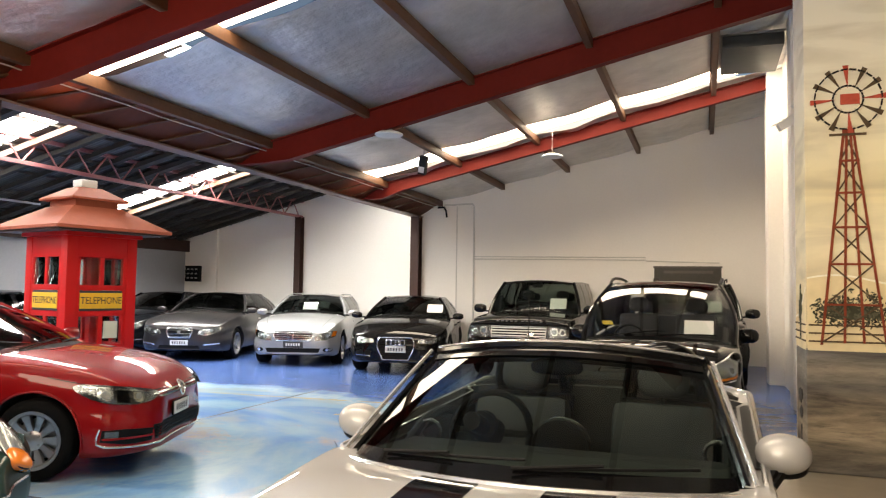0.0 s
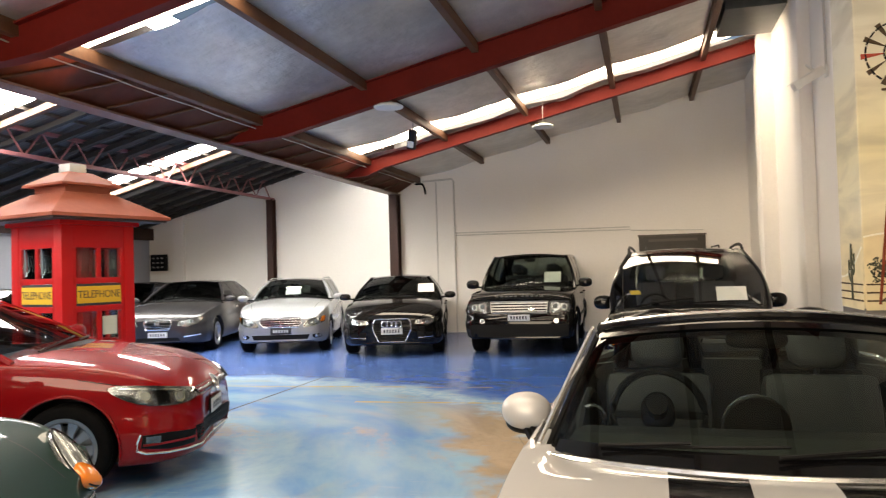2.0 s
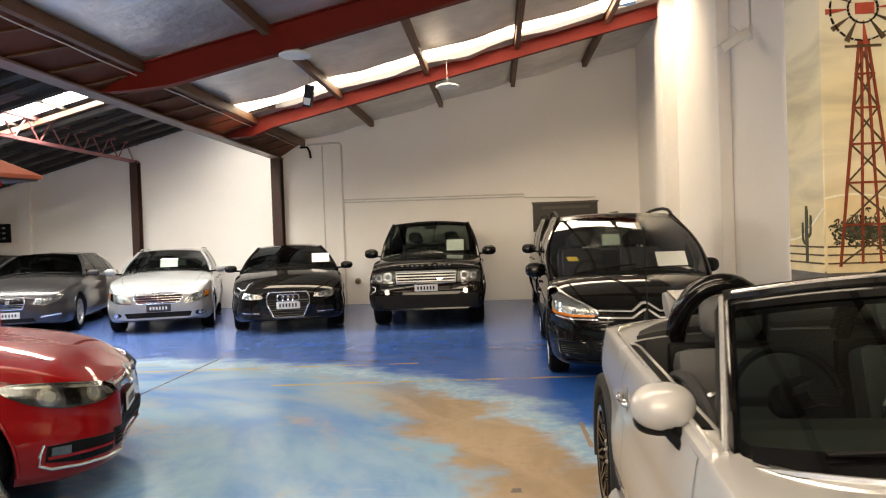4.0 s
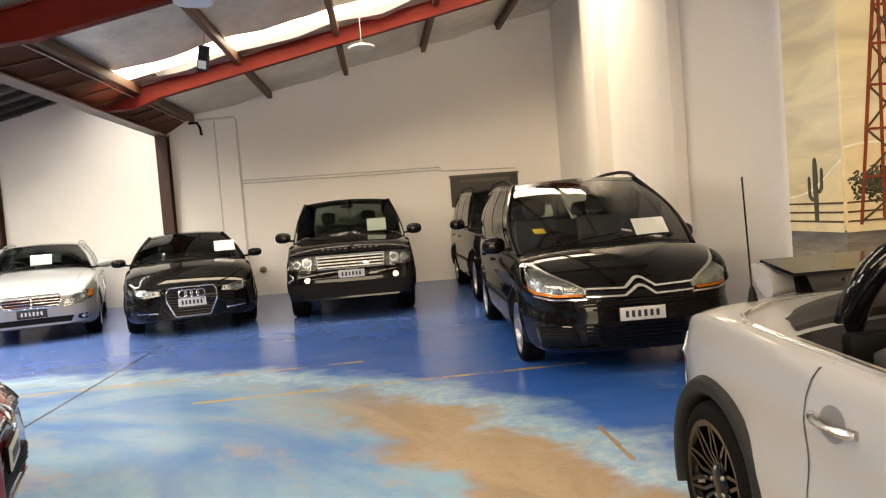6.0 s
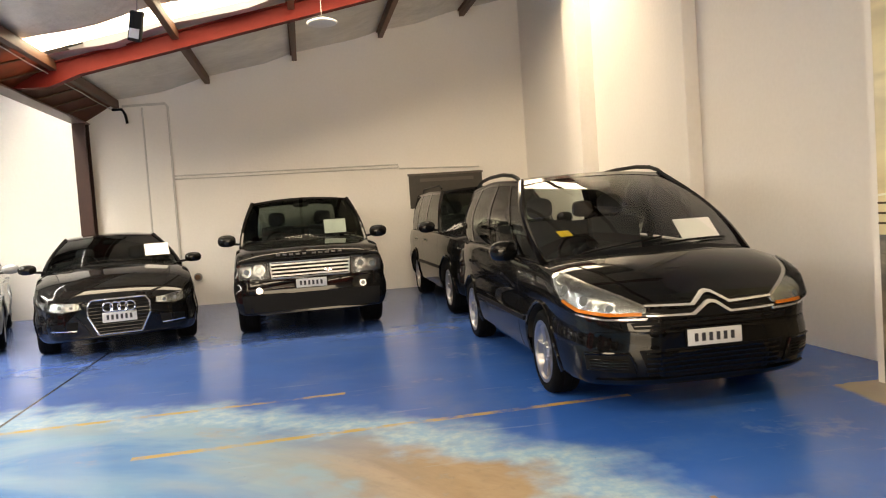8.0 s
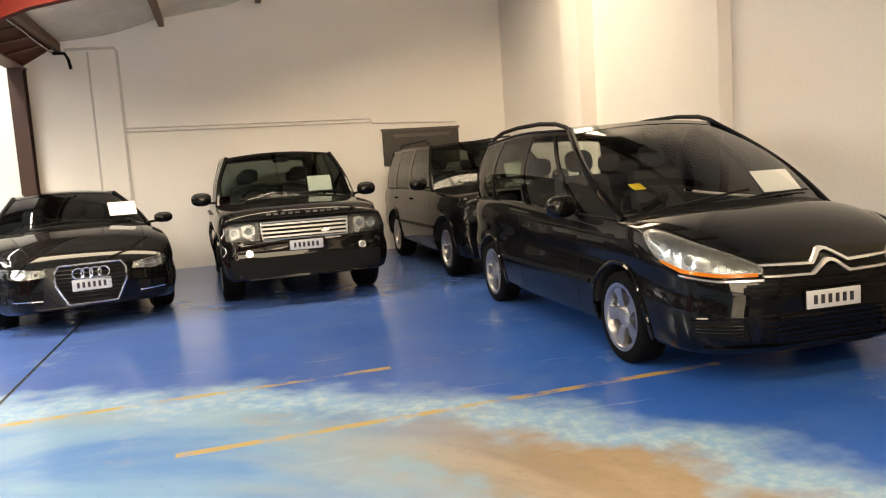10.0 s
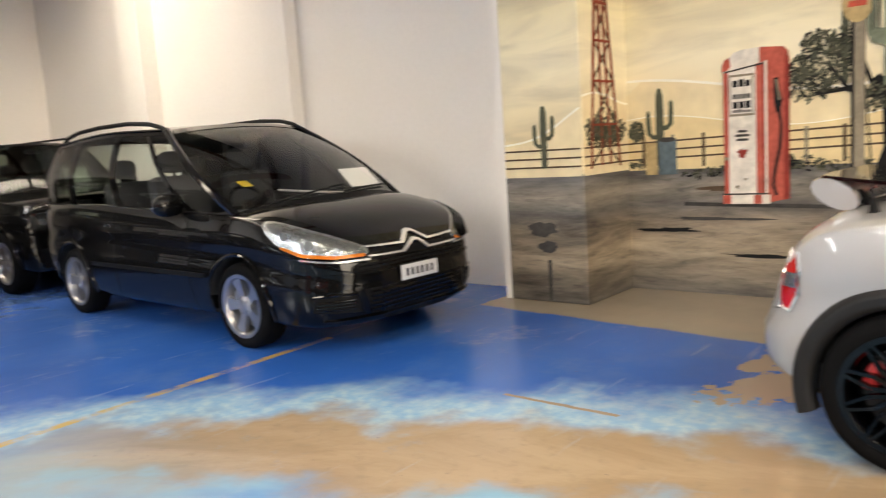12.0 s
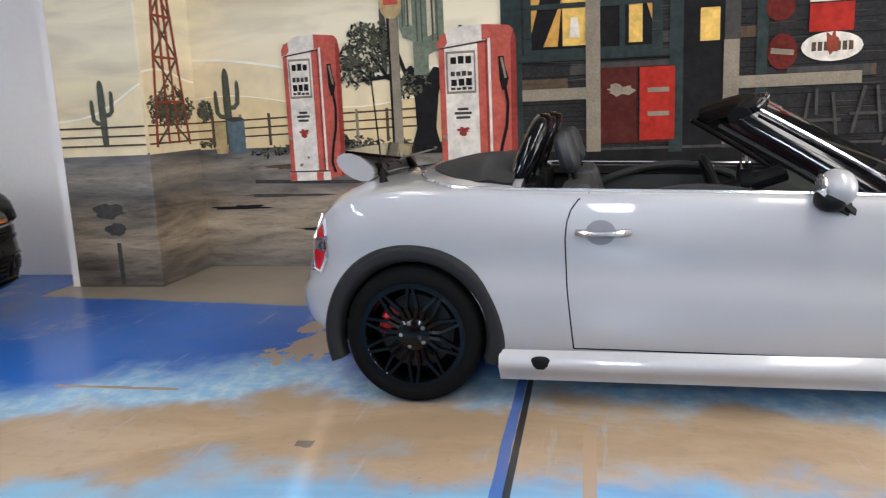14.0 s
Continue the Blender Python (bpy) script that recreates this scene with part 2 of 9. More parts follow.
def floor_material():
    m = bpy.data.materials.new("worn_blue_floor_paint")
    m.use_nodes = True
    nt = m.node_tree
    L, N = nt.links.new, nt.nodes.new
    b = nt.nodes["Principled BSDF"]
    tc = N("ShaderNodeTexCoord")

    def math_(op, a, c=0.0, d=None):
        n = N("ShaderNodeMath"); n.operation = op
        for i, v in enumerate((a, c, d)):
            if v is None:
                continue
            if isinstance(v, (int, float)):
                n.inputs[i].default_value = v
            else:
                L(v, n.inputs[i])
        return n.outputs[0]

    def noise_(scale, detail=5, rough=0.55, stretch=None):
        n = N("ShaderNodeTexNoise")
        n.inputs["Scale"].default_value, n.inputs["Detail"].default_value, n.inputs["Roughness"].default_value = scale, detail, rough
        if stretch:
            mp = N("ShaderNodeMapping"); mp.inputs["Scale"].default_value = stretch
            L(tc.outputs["Object"], mp.inputs[0]); L(mp.outputs[0], n.inputs["Vector"])
        else:
            L(tc.outputs["Object"], n.inputs["Vector"])
        return n.outputs["Fac"]

    def ramp(v, lo, hi):
        n = N("ShaderNodeMapRange"); n.interpolation_type = "SMOOTHSTEP"
        n.inputs["From Min"].default_value, n.inputs["From Max"].default_value = lo, hi
        L(v, n.inputs["Value"])
        return n.outputs["Result"]

    def mix(f, a, c):
        n = N("ShaderNodeMix"); n.data_type = "RGBA"
        if isinstance(f, float):
            n.inputs["Factor"].default_value = f
        else:
            L(f, n.inputs["Factor"])
        for key, v in (("A", a), ("B", c)):
            if isinstance(v, tuple):
                n.inputs[key].default_value = (*v, 1)
            else:
                L(v, n.inputs[key])
        return n.outputs["Result"]
    sx = N("ShaderNodeSeparateXYZ"); L(tc.outputs["Object"], sx.inputs[0])
    X, Y = sx.outputs[0], sx.outputs[1]
    n_big, n_mid, n_fine = noise_(0.55, 4), noise_(2.2, 6, 0.6), noise_(11, 6, 0.65)
    # the turning circle that tyres have worn, about (-7.0, 4.5)
    dx, dy = math_("ADD", X, 7.0), math_("ADD", Y, -4.5)
    r0 = math_("SQRT", math_("ADD", math_("MULTIPLY", dx, dx), math_("MULTIPLY", dy, dy)))
    polar = N("ShaderNodeCombineXYZ")
    L(math_("MULTIPLY", r0, 1.5), polar.inputs[0]); L(math_("MULTIPLY", math_("ARCTAN2", dy, dx), 2.6), polar.inputs[1])

    def arc_noise(scale, detail, rough, at):
        """Noise drawn out along the tyre arcs."""
        n = N("ShaderNodeTexNoise")
        n.inputs["Scale"].default_value, n.inputs["Detail"].default_value, n.inputs["Roughness"].default_value, n.inputs["Distortion"].default_value = scale, detail, rough, 0.4
        sh = N("ShaderNodeVectorMath"); sh.operation = "ADD"; sh.inputs[1].default_value = (at, at * 0.7, at)
        L(polar.outputs[0], sh.inputs[0]); L(sh.outputs[0], n.inputs["Vector"])
        return n.outputs["Fac"]
    arc_a, arc_b, arc_c = arc_noise(0.75, 5, 0.58, 0.0), arc_noise(1.3, 7, 0.66, 9.0), arc_noise(0.6, 4, 0.55, 23.0)
    r = math_("ADD", r0, math_("MULTIPLY_ADD", n_big, 1.1, -0.55))
    r = math_("ADD", r, math_("MULTIPLY_ADD", n_mid, 0.60, -0.30))
    r = math_("ADD", r, math_("MULTIPLY_ADD", n_fine, 0.11, -0.055))
    deep = mix(ramp(n_big, 0.35, 0.68), (0.020, 0.100, 0.40), (0.029, 0.128, 0.47))
    deep = mix(math_("MULTIPLY", ramp(noise_(1.5, 7, 0.68), 0.46, 0.72), 0.45), deep, (0.075, 0.165, 0.37))
    # far from the doors the blue is rubbed grey
    deep = mix(math_("MULTIPLY", ramp(math_("MULTIPLY_ADD", X, -0.6, Y), 10.0, 17.0), 0.55), deep, (0.095, 0.135, 0.27))
    pale = mix(ramp(arc_a, 0.34, 0.64), (0.065, 0.20, 0.48), (0.20, 0.37, 0.52))
    pale = mix(math_("MULTIPLY", ramp(arc_c, 0.48, 0.68), 0.85), pale, (0.285, 0.345, 0.345))
    pale = mix(math_("MULTIPLY", ramp(n_mid, 0.52, 0.74), 0.5), pale, (0.125, 0.27, 0.48))
    sand = mix(ramp(arc_b, 0.36, 0.66), (0.29, 0.205, 0.125), (0.385, 0.285, 0.185))
    sand = mix(math_("MULTIPLY", ramp(n_fine, 0.50, 0.75), 0.35), sand, (0.20, 0.155, 0.11))
    edge = mix(ramp(n_fine, 0.38, 0.66), (0.22, 0.39, 0.58), (0.36, 0.49, 0.57))
    inside = mix(math_("MULTIPLY", ramp(math_("ADD", arc_b, math_("MULTIPLY", n_fine, 0.22)), 0.68, 0.88), 0.6), pale, sand)
    col = mix(ramp(math_("ADD", r, math_("MULTIPLY_ADD", arc_b, 0.5, -0.25)), 4.55, 4.90), inside, sand)
    # bare concrete shows strongest on the near side of the circle
    bare = math_("MULTIPLY", ramp(dx, 2.6, 4.3), ramp(math_("MULTIPLY", dy, -1.0), -4.8, -3.2))
    col = mix(bare, inside, col)
    col = mix(ramp(r, 5.28, 5.58), col, edge)
    col = mix(ramp(r, 5.60, 6.05), col, deep)
    # scuffs, scrapes and dark specks
    scuff = ramp(math_("ADD", noise_(0.9, 6, 0.7), math_("MULTIPLY", n_fine, 0.3)), 0.74, 0.84)
    col = mix(math_("MULTIPLY", scuff, 0.22), col, (0.30, 0.38, 0.46))
    scratch = ramp(noise_(4.0, 4, 0.6, (0.30, 3.2, 1)), 0.62, 0.72)
    col = mix(math_("MULTIPLY", scratch, 0.22), col, (0.36, 0.44, 0.50))
    speck = ramp(noise_(26, 2, 0.5), 0.745, 0.765)
    col = mix(math_("MULTIPLY", speck, 0.6), col, (0.10, 0.10, 0.10))
    # worn yellow bay lines
    wear = ramp(noise_(2.4, 6, 0.7), 0.38, 0.58)
    for y0, xa, xb in ((9.66, -9.0, -3.2), (8.55, -4.6, -1.2)):
        d = math_("ABSOLUTE", math_("SUBTRACT", math_("MULTIPLY_ADD", X, -0.045, Y), y0 + 0.045 * 4))
        band = math_("MULTIPLY", math_("LESS_THAN", d, 0.035), math_("MULTIPLY", math_("GREATER_THAN", X, xa), math_("LESS_THAN", X, xb)))
        col = mix(math_("MULTIPLY", band, math_("MULTIPLY", math_("MULTIPLY", wear, ramp(X, -8.0, -5.6)), 0.85)), col, (0.50, 0.33, 0.06))
    # saw-cut joints
    for axis, at in ((X, -5.83), (Y, 4.38), (X, -11.5)):
        d = math_("ABSOLUTE", math_("SUBTRACT", axis, at))
        col = mix(math_("MULTIPLY", math_("LESS_THAN", d, 0.014), 0.95), col, (0.012, 0.014, 0.018))
    # short tan score marks, a blue repair along the joint, a tan scrape by the wheel
    def patch(x0, x1, y0, y1, rag):
        u, v = math_("MULTIPLY_ADD", n_fine, rag, X), math_("MULTIPLY_ADD", n_mid, rag, Y)
        q = None
        for val, op, lim in ((u, "GREATER_THAN", x0 + rag / 2), (u, "LESS_THAN", x1 + rag / 2), (v, "GREATER_THAN", y0 + rag / 2), (v, "LESS_THAN", y1 + rag / 2)):
            t = math_(op, val, lim)
            q = t if q is None else math_("MULTIPLY", q, t)
        return q
    for x0, x1, y0, y1, rag, k, c in ((-1.655, -1.622, 6.10, 6.78, 0.03, 0.9, (0.30, 0.21, 0.12)), (-3.0, -1.93, 4.075, 4.125, 0.03, 0.9, (0.33, 0.23, 0.14)),
                                      (-4.2, -1.2, 4.395, 4.44, 0.03, 0.85, (0.035, 0.10, 0.33)), (-1.15, -0.30, 5.48, 5.80, 1.3, 0.9, (0.34, 0.25, 0.15)), (-2.20, -2.14, 5.20, 5.27, 0.07, 0.7, (0.06, 0.06, 0.07))):
        col = mix(math_("MULTIPLY", patch(x0, x1, y0, y1, rag), k), col, c)
    # dusty bare strip at the foot of the mural wall
    strip = math_("MULTIPLY", ramp(math_("ADD", math_("MULTIPLY_ADD", Y, -0.10, X), math_("MULTIPLY", n_mid, 0.12)), -0.62, -0.56), math_("LESS_THAN", math_("MULTIPLY_ADD", n_mid, 0.2, Y), 8.42))
    col = mix(strip, col, mix(n_mid, (0.24, 0.20, 0.15), (0.34, 0.29, 0.22)))
    L(col, b.inputs["Base Color"])
    rg = N("ShaderNodeMapRange")
    rg.inputs["To Min"].default_value, rg.inputs["To Max"].default_value = 0.19, 0.27
    L(n_mid, rg.inputs["Value"])
    L(rg.outputs[0], b.inputs["Roughness"])
    bp = N("ShaderNodeBump"); bp.inputs["Strength"].default_value, bp.inputs["Distance"].default_value = 0.18, 0.002
    L(n_fine, bp.inputs["Height"]); L(bp.outputs[0], b.inputs["Normal"])
    b.inputs["Specular IOR Level"].default_value = 0.45
    return m


FLOOR = floor_material()
single("floor", bm_box(XL - 0.2, XM + 0.2, YF - 6, YB + 0.2, -0.12, 0.0), FLOOR, "worn blue painted concrete warehouse floor", "floor", "structure", smooth=False)

# walls
single("wall_north", bm_box(XL - 0.2, XM + 0.2, YB, YB + 0.2, 0, 6.4), WALL, "white painted masonry end wall of the warehouse", "wall", "structure", smooth=False)
single("wall_east", bm_box(XR, XR + 0.6, 8.2, YB, 0, 6.4), WALL, "white painted masonry side wall", "wall", "structure", smooth=False)
for k, (y0, y1, x0) in enumerate(((11.3, 11.75, 0.78), (14.3, 14.85, 0.70))):
    single(f"wall_pier_{k + 1}", bm_box(x0, XR, y0, y1, 0, 6.2, bevel=0.015), WALL, "white painted pier standing out of the side wall", "pier", "structure", smooth=False)
# grey base colour stands in for the dimness of this wall
single("wall_west", bm_box(XL - 0.2, XL, YF, YB, 0, 6.4), mat("dimmed_wall_grey", (0.36, 0.38, 0.42), 0.75, grain=0.06, scale=18, bump=0.004, stain=0.15, stain_scale=0.6), "side wall of the far bay, its dimness put into grey colour", "wall", "structure", smooth=False)
# unseen wall behind the camera; its open roller-door bay is assumed
bm = bm_box(XL, -6.4, YF - 0.2, YF, 0, 6.4)
bm_box(0.0, XM + 0.2, YF - 0.2, YF, 0, 6.4, bm)
bm_box(-6.4, 0.0, YF - 0.2, YF, 3.6, 6.4, bm)
single("wall_south", bm, WALL, "unseen white front wall with an assumed open roller door", "wall", "structure", smooth=False)

# right roof: foil lining between purlins, with translucent strips
FOIL = mat("silver_foil_lining", (0.66, 0.64, 0.61), 0.36, 0.60, grain=0.18, scale=4.0, bump=0.06, stain=0.42, stain_scale=0.8)
# the first two strips are out of view, added for overhead light
STRIPS = ((-3.2, -2.3), (1.7, 2.5), (6.02, 6.62), (13.35, 14.2))
# unseen ends of the second and third are cut short to dim the side wall
STRIP_END = (0.62, -0.5, -2.2, 0.62)


def roof_sheet(x0, x1, y0, y1, zf, bm, nx=14, ny=10, sag=0.0, bays=()):
    ys = np.linspace(y0, y1, ny + 1)
    xs = np.linspace(x0, x1, nx + 1)
    grid = []
    for y in ys:
        row = []
        for x in xs:
            s = 0.0
            for a, b in bays:
                if a < x < b:
                    s = sag * math.sin(math.pi * (x - a) / (b - a)) * (0.5 + noise.noise(Vector((x * 1.3, y * 0.9, 3.1))))
            row.append(bm.verts.new((x, y, zf(x) - s)))
        grid.append(row)
    for A, B in zip(grid, grid[1:]):
        for k in range(nx):
            bm.faces.new((A[k], A[k + 1], B[k + 1], B[k]))


PURLINS = (-6.55, -4.96, -3.38, -1.76, -0.17)
bays = list(zip((-7.2,) + PURLINS, PURLINS + (1.5,)))
bm = bmesh.new()
edges = [YF] + [v for s in STRIPS for v in s] + [YB + 0.1]
for y0, y1 in zip(edges[::2], edges[1::2]):
    roof_sheet(-7.2, XM + 0.2, y0, y1, roof_z, bm, 40, max(4, int((y1 - y0) * 5)), 0.085, bays)
for (y0, y1), xe in zip(STRIPS, STRIP_END):
    roof_sheet(xe - 0.02, XM + 0.2, y0 - 0.01, y1 + 0.01, roof_z, bm, 12, 4)
single("ceiling", bm, FOIL, "silver foil insulation under the pitched roof", "ceiling", "structure", angle=80)
for k, (y0, y1) in enumerate(STRIPS):
    bm = bmesh.new()
    roof_sheet(-6.9, STRIP_END[k], y0 - 0.02, y1 + 0.02, lambda x: roof_z(x) + 0.05, bm, 30, 2)
    single(f"skylight_{k + 1}", bm, SKYLIGHT_FAR if y0 > 10 else SKYLIGHT, "translucent roof sheet letting daylight in", "skylight", "structure")

# purlins, on the rafters
for x in PURLINS:
    z = roof_z(x)
    p = thing("purlin", "brown stained timber purlin under the foil", "purlin", kind="structure")
    part("beam", bm_box(x - 0.045, x + 0.045, YF, YB, z - 0.15, z - 0.015, bevel=0.004), TIMBER, p)
    part("foil_batten", bm_box(x - 0.07, x - 0.046, YF, YB, z - 0.05, z - 0.02), TIMBER, p)


def rafter(y, depth):
    """Red steel I-beam that follows the roof, with a curved haunch at its low end."""
    t = thing("rafter", "red oxide painted steel rafter beam with a curved foot", "roof beam", kind="structure")
    xs = [-7.1, -6.9, -6.6, -6.2, -5.7, -5.0, XR - 0.05]
    top = [roof_z(x) - 0.05 for x in xs]
    bot = [roof_z(x) - 0.05 - depth for x in xs]
    bot = [3.40, 3.40, 3.41, max(3.44, bot[3]), max(3.53, bot[4]), bot[5], bot[6]]
    n = len(xs)
    outline = [(x, z) for x, z in zip(xs, top)] + [(x, z) for x, z in zip(xs[::-1], bot[::-1])]
    part("web", bm_poly(outline, (y - 0.012, y + 0.012), 1), RED_STEEL, t)
    for zs, nm in ((top, "top_flange"), (bot, "bottom_flange")):
        bm = bmesh.new()
        s = -1 if nm == "top_flange" else 1
        vs = [[bm.verts.new((x, y + a, z + b)) for a, b in ((-0.075, 0), (0.075, 0), (0.075, s * 0.016), (-0.075, s * 0.016))] for x, z in zip(xs, zs)]
        for A, B in zip(vs, vs[1:]):
            for k in range(4):
                bm.faces.new((A[k], A[(k + 1) % 4], B[(k + 1) % 4], B[k]))
        bm.faces.new(vs[0]), bm.faces.new(vs[-1])
        part(nm, bm, RED_STEEL, t)
    return t


for y, d in ((-3.2, 0.36), (1.2, 0.36), (5.67, 0.36), (10.05, 0.37), (14.5, 0.25)):
    rafter(y, d)

# valley girder between the bays
g = thing("valley_girder", "deep red-brown valley girder with timber lining and braces", "roof beam", kind="structure")
part("bottom_flange", bm_box(-7.26, -7.02, YF, YB, 3.36, 3.385), mat("greyish_flange", (0.17, 0.105, 0.085), 0.5, grain=0.2, scale=15), g)
part("web", bm_box(-7.15, -7.12, YF, YB, 3.386, 3.62), GIRDER, g)
bm = bmesh.new()
v = [bm.verts.new(c) for c in ((-7.11, YF, 3.40), (-6.60, YF, 3.70), (-6.60, YB, 3.70), (-7.11, YB, 3.40))]
bm.faces.new(v)
bmesh.ops.solidify(bm, geom=bm.faces[:], thickness=0.02)
part("lining", bm, GIRDER, g, "dark red-brown lining boards")
y = YF + 0.5
while y < YB - 0.8:
    part("brace", bm_bar((-7.06, y, 3.405), (-6.66, y + 0.55, 3.645), 0.035, 0.02, up=(-0.5, 0, 0.85)), TIMBER, g)
    y += 0.72
part("upstand", bm_box(-7.22, -7.16, YF, YB, 3.386, 4.62), BROWN_STEEL, g)


def column(x, y, w, d, z1):
    t = thing("column", "brown painted steel column standing on the floor", "column", kind="structure")
    part("web", bm_box(x - 0.008, x + 0.008, y - d / 2 + 0.012, y + d / 2 - 0.012, 0.012, z1), BROWN_STEEL, t)
    part("flange", bm_box(x - w / 2, x + w / 2, y - d / 2, y - d / 2 + 0.012, 0.012, z1), BROWN_STEEL, t)
    part("flange", bm_box(x - w / 2, x + w / 2, y + d / 2 - 0.012, y + d / 2, 0.012, z1), BROWN_STEEL, t)
    part("base_plate", bm_box(x - w / 2 - 0.06, x + w / 2 + 0.06, y - d / 2 - 0.06, y + d / 2 + 0.06, 0, 0.012), BROWN_STEEL, t)
    return t


column(-7.14, 5.67, 0.24, 0.26, 3.36)
column(-7.14, 17.80, 0.22, 0.24, 3.36)
column(-7.14, -3.2, 0.24, 0.26, 3.36)
column(-10.45, 17.80, 0.17, 0.20, 3.42)
column(-10.45, -3.2, 0.17, 0.20, 3.42)

# left bay: corrugated sheets, translucent strips, purlins, lattice truss
CORR = mat("aged_corrugated_iron", (0.10, 0.095, 0.09), 0.55, 0.3, grain=0.2, scale=4, stain=0.35, stain_scale=0.7)
bm = bmesh.new()
SK = ((3.70, 4.35), (8.55, 9.20), (13.35, 13.95))
ys = np.arange(YF, YB + 0.05, 0.019)
rows = []
for y in ys:
    z = 0.009 * math.sin(2 * math.pi * y / 0.076)
    rows.append([bm.verts.new((x, y, left_roof_z(x) + 0.14 + z)) for x in (XL - 0.1, -12.85, -7.0)])
for i, (A, B) in enumerate(zip(rows, rows[1:])):
    y = ys[i]
    for k in range(2):
        if k == 1 and any(a < y < b for a, b in SK):
            continue
        bm.faces.new((A[k], A[k + 1], B[k + 1], B[k]))
for v in [v for v in bm.verts if not v.link_faces]:
    bm.verts.remove(v)
single("ceiling_far_bay", bm, CORR, "aged grey corrugated iron roof of the far bay", "ceiling", "structure", angle=80)
for k, (y0, y1) in enumerate(SK):
    bm = bmesh.new()
    roof_sheet(-12.9, -7.0, y0 - 0.03, y1 + 0.03, lambda x: left_roof_z(x) + 0.16, bm, 12, 2)
    single(f"skylight_far_{k + 1}", bm, SKYLIGHT_COOL, "translucent corrugated sheet in the far roof", "skylight", "structure")
x = -13.6
while x < -7.3:
    z = left_roof_z(x)
    p = thing("purlin", "dark timber purlin under corrugated iron", "purlin", kind="structure")
    part("beam", bm_box(x - 0.022, x + 0.022, YF, YB, z + 0.080, z + 0.125), mat("grey_weathered_timber", (0.07, 0.055, 0.045), 0.75, grain=0.3, scale=16, stain=0.25), p)
    x += 0.93
for y0, y1 in SK:
    t = thing("rafter", "brown timber rafter beside a translucent strip", "roof beam", kind="structure")
    part("beam", bm_bar((XL, y1 + 0.12, left_roof_z(XL) + 0.02), (-7.22, y1 + 0.12, left_roof_z(-7.22) + 0.02), 0.10, 0.09), TIMBER, t)

# closely set dark rafters between the strips, a pale pipe slung below them
DARK_TIMBER = mat("tarred_timber", (0.022, 0.019, 0.018), 0.8, grain=0.3, scale=14, stain=0.2)
k = 0
y = YF + 0.3
while y < YB - 0.2:
    if not any(a - 0.10 < y < b + 0.30 for a, b in SK):
        t = thing("rafter", "dark timber rafter under corrugated iron", "roof beam", kind="structure")
        part("beam", bm_bar((XL, y, left_roof_z(XL) + 0.035), (-7.22, y, left_roof_z(-7.22) + 0.035), 0.13 + 0.05 * math.sin(5.1 * k), 0.085), DARK_TIMBER, t)
    y += 0.58
    k += 1
part("pipe", bm_tube([(-12.7, YF, left_roof_z(-12.7) - 0.04), (-12.7, 2.0, left_roof_z(-12.7) - 0.06), (-12.7, 11.6, left_roof_z(-12.7) - 0.05)], 0.022, 8), mat("pale_conduit", (0.42, 0.41, 0.40), 0.5), thing("roof_pipe", "pale conduit pipe slung under the far roof", "pipe", kind="structure"))

part("beam", bm_box(XL, XL + 0.14, YF, YB, left_roof_z(XL) - 0.26, left_roof_z(XL) + 0.05), BROWN_STEEL, thing("eaves_beam", "dark brown eaves beam along the far side wall", "roof beam", kind="structure"))
# bright doorway closed by a panel that has the warm light in its beige
d1 = thing("door_1", "doorway in the far side wall, its light put into a beige panel", "door", kind="structure")
part("leaf", bm_box(XL, XL + 0.03, 9.15, 9.95, 0.0, 1.90, bevel=0.004), mat("doorway_light_beige", (0.62, 0.47, 0.33), 0.6, grain=0.08, scale=9, stain=0.1), d1)
for y0, y1, z0, z1 in ((9.06, 9.15, 0.0, 1.98), (9.95, 10.04, 0.0, 1.98), (9.15, 9.95, 1.90, 1.98)):
    part("door_frame", bm_box(XL, XL + 0.05, y0, y1, z0, z1), BROWN_STEEL, d1)
# slits of daylight where the sheets end short of the girder
for k in range(16):
    y = YF + 0.3 + 0.58 * (k + 20) + 0.10
    z = left_roof_z(-8.05) + 0.118
    single(f"roof_gap_{k + 1}", bm_bar((-8.07, y, z), (-8.03, y + 0.34 + 0.03 * (k % 3), z), 0.035, 0.006), SKYLIGHT_COOL, "slit of daylight between roof sheets", "roof gap", "structure", smooth=False)
# glowing sheet added out of sight to brighten the far bay's end wall
bm = bmesh.new()
roof_sheet(-7.76, -7.50, 14.0, 17.3, lambda x: left_roof_z(x) + 0.10, bm, 4, 4)
single("skylight_valley", bm, SKYLIGHT_COOL, "added glowing sheet hidden behind the valley girder", "skylight", "structure")


def lattice_truss(x, y0, y1, zt, zb):
    t = thing("lattice_truss", "faded pink open-web steel lattice truss", "truss", kind="structure")
    for z, nm in ((zt, "top_chord"), (zb, "bottom_chord")):
        part(nm, bm_box(x - 0.045, x + 0.045, y0, y1, z - 0.03, z + 0.03), PINK_STEEL, t)
    y, k = y0, 0
    step = 0.36
    while y + step < y1:
        a, b = ((zb, zt), (zt, zb))[k % 2]
        part("web_rod", bm_tube([(x, y, a), (x, y + step, b)], 0.016, 6), PINK_STEEL, t)
        y += step; k += 1
    return t


lattice_truss(-10.45, YF, YB - 0.05, 3.84, 3.43)

